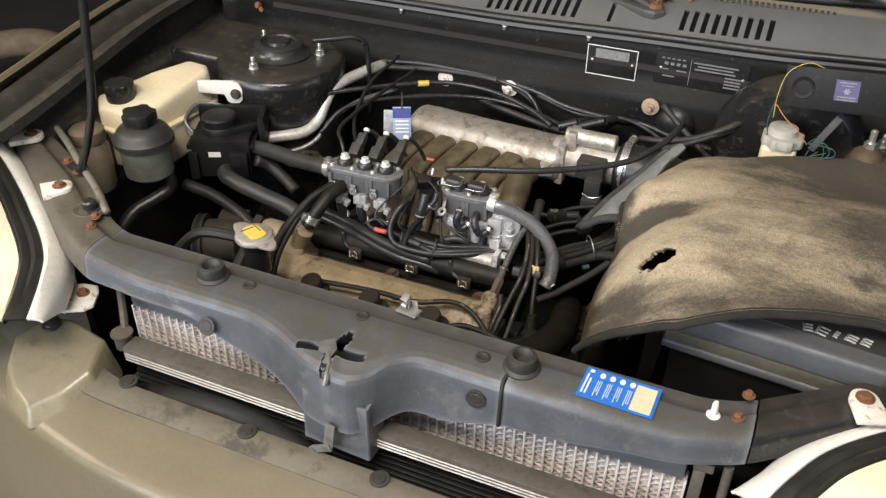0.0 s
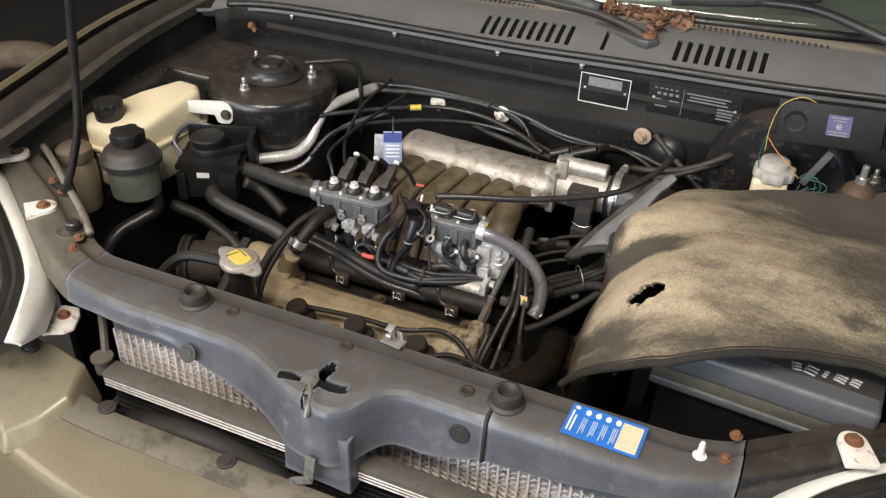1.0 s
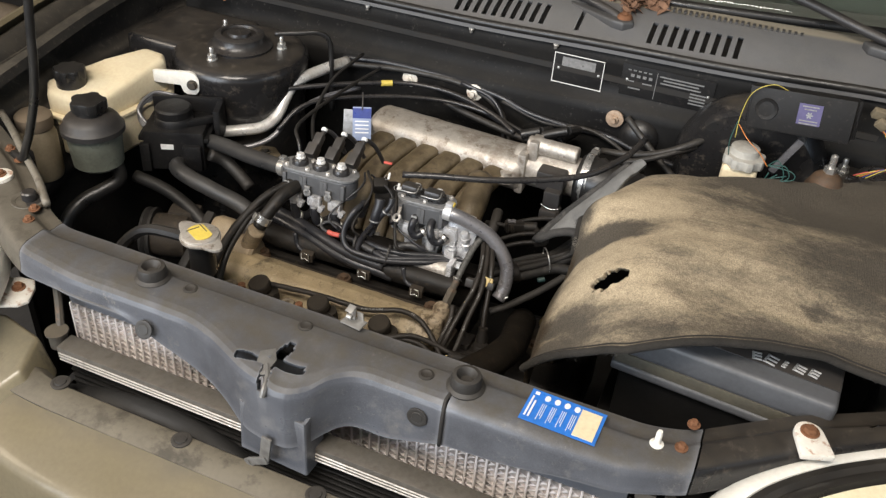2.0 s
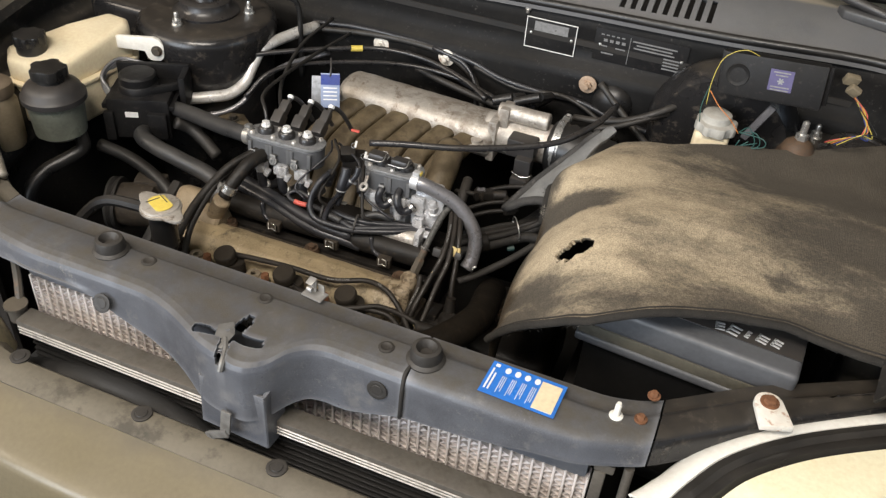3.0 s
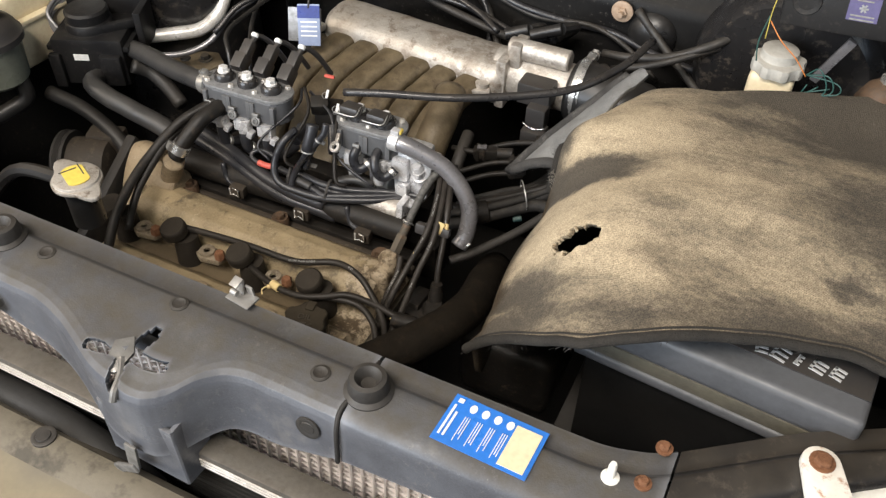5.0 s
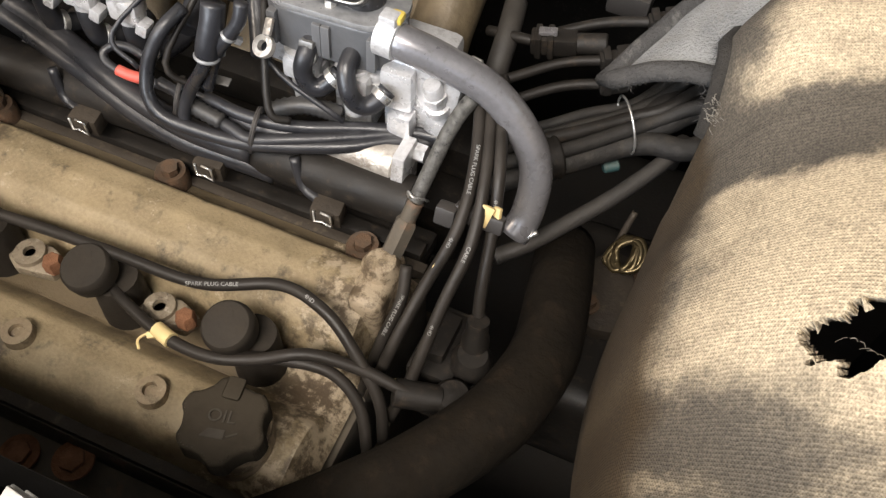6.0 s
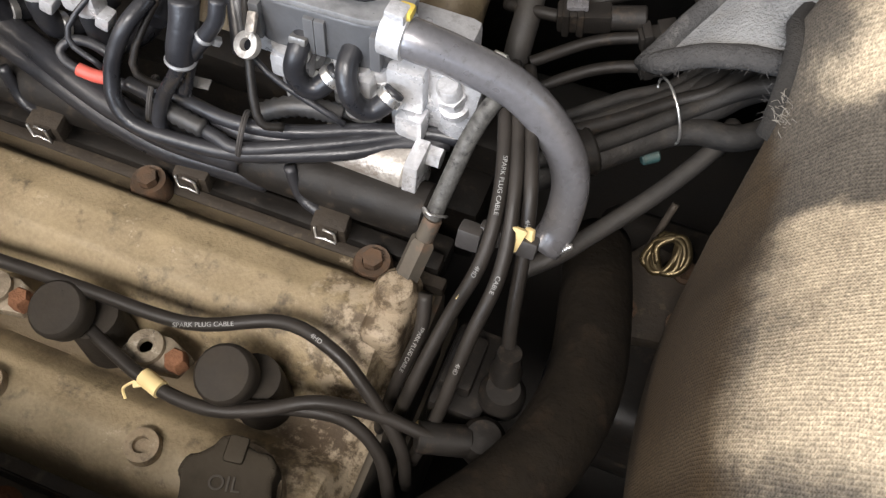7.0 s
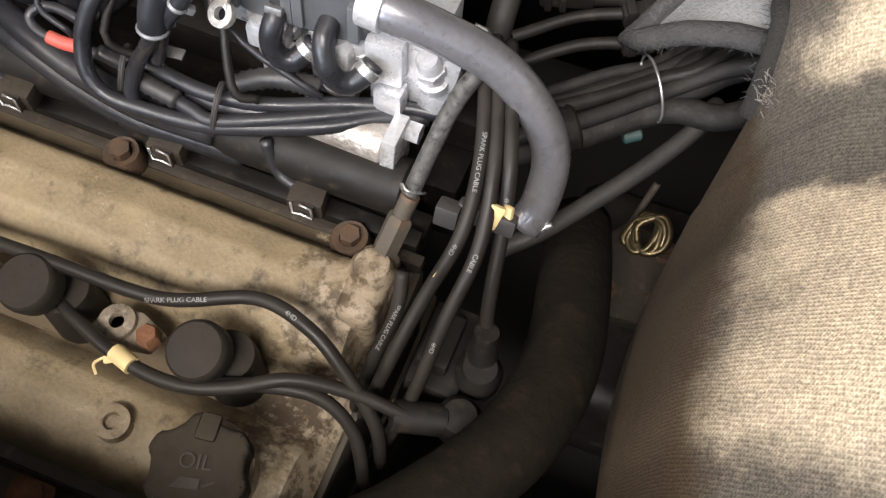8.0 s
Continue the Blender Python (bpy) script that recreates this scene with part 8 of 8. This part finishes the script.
mod_ = thing("gas_control_unit", "black gas control module with a violet sticker", "control unit", (0.455, 1.30, 0.88))
mm = at(0.452, 1.300, 0.936, -10, -6, -6)
part("case", join(box(0.138, 0.026, 0.060, mm, 0.003), box(0.148, 0.010, 0.054, mm @ at(0, 0.012, 0), 0.002)), module_black, mod_)
part("sticker", box(0.031, 0.0008, 0.029, mm @ at(0.012, -0.0135, 0.002, 0, 0, 0)), label_violet, mod_, "violet sticker")
for i, (w, dz) in enumerate(((0.022, 0.013), (0.016, 0.009), (0.024, -0.007), (0.024, -0.011))):
    part("print_bar", box(w, 0.0006, 0.0015, mm @ at(0.012, -0.0142, dz)), print_grey, mod_)
part("fan_mark", join(*[box(0.009, 0.0006, 0.002, mm @ at(0.012, -0.0142, 0.001, 0, a, 0)) for a in (0, 60, 120)]), label_grey, mod_)
part("knob", join(lathe([(0.016, 0), (0.015, 0.002), (0.006, -0.001), (0.002, -0.001)], mm @ at(-0.045, -0.0125, 0.0, 90), 24)), module_black, mod_)
part("strap", box(0.010, 0.006, 0.07, at(0.452, 1.31, 0.862, 10, 22, 0), 0.001), hose_grey, mod_, "grey metal strap")
wires = thing("coloured_wires", "thin yellow, orange and green wires hanging from the module", "wires", (0.40, 1.30, 0.90))
part("wire", tube([mm @ V((-0.022, -0.012, 0.030)), mm @ V((-0.042, -0.018, 0.036)), mm @ V((-0.066, -0.022, 0.022)), mm @ V((-0.076, -0.022, -0.010)), mm @ V((-0.078, -0.022, -0.046))], 0.0006, 6), yellow_wire, wires)
part("wire", tube([mm @ V((-0.076, -0.022, -0.026)), mm @ V((-0.060, -0.026, -0.044)), mm @ V((-0.040, -0.028, -0.060)), mm @ V((-0.026, -0.026, -0.078))], 0.0007, 6), orange_wire, wires)
part("wire", tube([mm @ V((-0.078, -0.022, -0.020)), mm @ V((-0.084, -0.024, -0.05)), mm @ V((-0.082, -0.024, -0.072))], 0.0008, 6), green_wire, wires)
for k in range(3):
    part("wire", tube([mm @ V((-0.026, -0.026, -0.076)), mm @ V((-0.012 + 0.01 * k, -0.03, -0.066 - 0.006 * k)), mm @ V((-0.002 + 0.006 * k, -0.03, -0.09)), mm @ V((-0.03, -0.03, -0.11 + 0.006 * k)), mm @ V((-0.022 + 0.012 * k, -0.03, -0.085))], 0.0008, 6), green_wire, wires)
stud = thing("strut_stud", "rusty capped stud with zinc nut beside the module", "stud", (0.514, 1.30, 0.85))
part("dome", lathe([(0.030, 0.80), (0.028, 0.832), (0.020, 0.850), (0.010, 0.858)], at(0.514, 1.30, 0), 28), rusty_steel, stud)
part("nut", join(lathe([(0.009, 0.858), (0.009, 0.866)], at(0.514, 1.30, 0), 6), lathe([(0.005, 0.866), (0.005, 0.884), (0.003, 0.886)], at(0.514, 1.30, 0), 12)), zinc, stud)
plugs = thing("loose_plug", "pale wiring plug with bunched coloured wires", "wiring plug", (0.57, 1.31, 0.88))
part("body", join(box(0.020, 0.010, 0.014, at(0.549, 1.31, 0.955, 20, 10, 20), 0.002), box(0.016, 0.009, 0.014, at(0.556, 1.306, 0.942, 30, 30, 10), 0.002)), amber_bottle, plugs)
for k, mt in enumerate((red_tape, yellow_wire, orange_wire, tag_blue, yellow_wire, rubber)):
    part("wire", tube([(0.545 + 0.004 * k, 1.30, 0.862), (0.56 + 0.006 * k, 1.295, 0.874 + 0.003 * k), (0.585 + 0.004 * k, 1.305, 0.878 + 0.005 * (k % 3)), (0.585 - 0.004 * k, 1.31, 0.91 + 0.003 * k), (0.552 + 0.002 * k, 1.308, 0.938)], 0.0008, 6), mt, plugs)

# loom along the firewall
fl = thing("firewall_loom", "black loom clipped along the firewall", "wiring loom", (0, 1.42, 0.80))
for k, pts in enumerate(([(-0.33, 1.41, 0.80), (-0.24, 1.425, 0.803), (-0.12, 1.428, 0.800), (-0.03, 1.425, 0.79), (0.03, 1.42, 0.775), (0.10, 1.42, 0.768), (0.17, 1.42, 0.768), (0.235, 1.405, 0.76), (0.30, 1.38, 0.765)],
                         [(-0.33, 1.405, 0.79), (-0.2, 1.423, 0.798), (-0.09, 1.425, 0.795), (-0.03, 1.42, 0.772), (0.0, 1.40, 0.745), (0.02, 1.38, 0.72)],
                         [(-0.10, 1.422, 0.80), (-0.04, 1.42, 0.785), (-0.01, 1.405, 0.755), (0.0, 1.39, 0.72)],
                         [(-0.02, 1.42, 0.785), (0.06, 1.418, 0.765), (0.14, 1.418, 0.772), (0.20, 1.41, 0.755), (0.25, 1.39, 0.73)],
                         [(-0.15, 1.42, 0.78), (-0.08, 1.405, 0.775), (0.0, 1.385, 0.762), (0.06, 1.37, 0.757), (0.11, 1.36, 0.77)],
                         [(-0.12, 1.40, 0.765), (-0.05, 1.385, 0.758), (0.03, 1.37, 0.752), (0.09, 1.355, 0.755)])):
    part("run", tube(pts, (0.005, 0.0055, 0.004, 0.0036, 0.005, 0.006)[k], 10), (tape_black, dusty_rubber)[k % 2], fl)
part("gland", lathe([(0.03, 0), (0.034, 0.004), (0.03, 0.012), (0.015, 0.02)], at(0.225, 1.428, 0.775, 90), 24), rubber, fl, "black rubber gland")
part("gland", lathe([(0.022, 0), (0.026, 0.004), (0.022, 0.010), (0.012, 0.014)], at(0.352, 1.44, 0.845, 90), 24), rubber, fl, "black rubber gland")
hose("black looms looping between firewall and servo", [(0.352, 1.43, 0.845), (0.345, 1.39, 0.835), (0.32, 1.355, 0.825), (0.27, 1.34, 0.80), (0.22, 1.34, 0.785), (0.18, 1.35, 0.775)], 0.0056, dusty_rubber, category="cable", name="black_cable")
hose("black looms looping between firewall and servo", [(0.35, 1.43, 0.84), (0.335, 1.38, 0.82), (0.30, 1.345, 0.81), (0.25, 1.325, 0.79), (0.20, 1.325, 0.77)], 0.0048, dusty_rubber, category="cable", name="black_cable")
hose("dull black pipe behind the looms", [(0.20, 1.42, 0.81), (0.25, 1.40, 0.775), (0.30, 1.37, 0.75), (0.35, 1.34, 0.73)], 0.0055, dusty_rubber)
for x, y, z, mt in ((-0.074, 1.424, 0.787, tab_white), (0.180, 1.420, 0.803, rusty_washer), (-0.201, 1.426, 0.782, tab_white)):
    b_ = join(lathe([(0.0150, 0), (0.0150, 0.002), (0.010, 0.003)], at(x, y, z, 90), 24), lathe([(0.0075, 0.002), (0.0075, 0.007)], at(x, y, z, 90), 6), lathe([(0.004, 0.006), (0.004, 0.014)], at(x, y, z, 90), 10))
    solo("firewall_bolt", b_, mt, "washer and nut on a firewall stud", "bolt", group="firewall bolts")
tagt = thing("card_tag", "blue and white card tag hung behind the injectors", "tag", (-0.212, 1.19, 0.80))
tm = at(-0.186, 1.205, 0.793, 66, -2, 22)
part("card", box(0.030, 0.054, 0.0008, tm, 0.0003), tag_pale, tagt)
part("header", box(0.030, 0.016, 0.0008, tm @ at(0, 0.017, 0.0008)), tag_blue, tagt, "dark blue header")
for i in range(4):
    part("print_bar", box(0.022, 0.0018, 0.0004, tm @ at(0, 0.004 - 0.006 * i, 0.0008)), paper_white, tagt)
part("tie", tube([tm @ V((0, 0.022, 0.001)), tm @ V((0.001, 0.034, 0.0)), tm @ V((0.0, 0.05, -0.01))], 0.0014, 6), plastic_black, tagt)
solo("heat_plate", box(0.045, 0.003, 0.045, at(-0.200, 1.215, 0.785, -20, 0, 20), 0.001), label_grey, "bent bright metal plate by the tag", "plate")
bung = join(lathe([(0.007, 0), (0.007, 0.004), (0.004, 0.008)], at(-0.60, 1.425, 0.862, 90), 14), lathe([(0.005, 0), (0.005, 0.004)], at(-0.59, 1.42, 0.857, 90), 10))
solo("hinge_bolt", bung, rust, "rusty bolt at the hood hinge corner", "bolt")

# ---------------------------------------------------------------- clutter past the fender
ring_pts = [(-2.20 + 0.26 * math.cos(a * math.pi / 16), 2.04 + 0.26 * math.sin(a * math.pi / 16), 0.14 + 0.06 * math.sin(a * math.pi / 16)) for a in range(33)]
solo("old_tyre", tube(ring_pts, 0.052, 16, 2), old_rubber, "dusty brown old tyre leaning past the fender", "tyre")
# black disc added where the inside of the tyre is only dark
solo("tyre_dark_core", lathe([(0.20, 0.0), (0.21, 0.01), (0.21, 0.07), (0.20, 0.08), (0.01, 0.08)], at(-2.16, 2.05, 0), 32), deep_black, "squat black disc added for the dark inside the tyre", "drum")
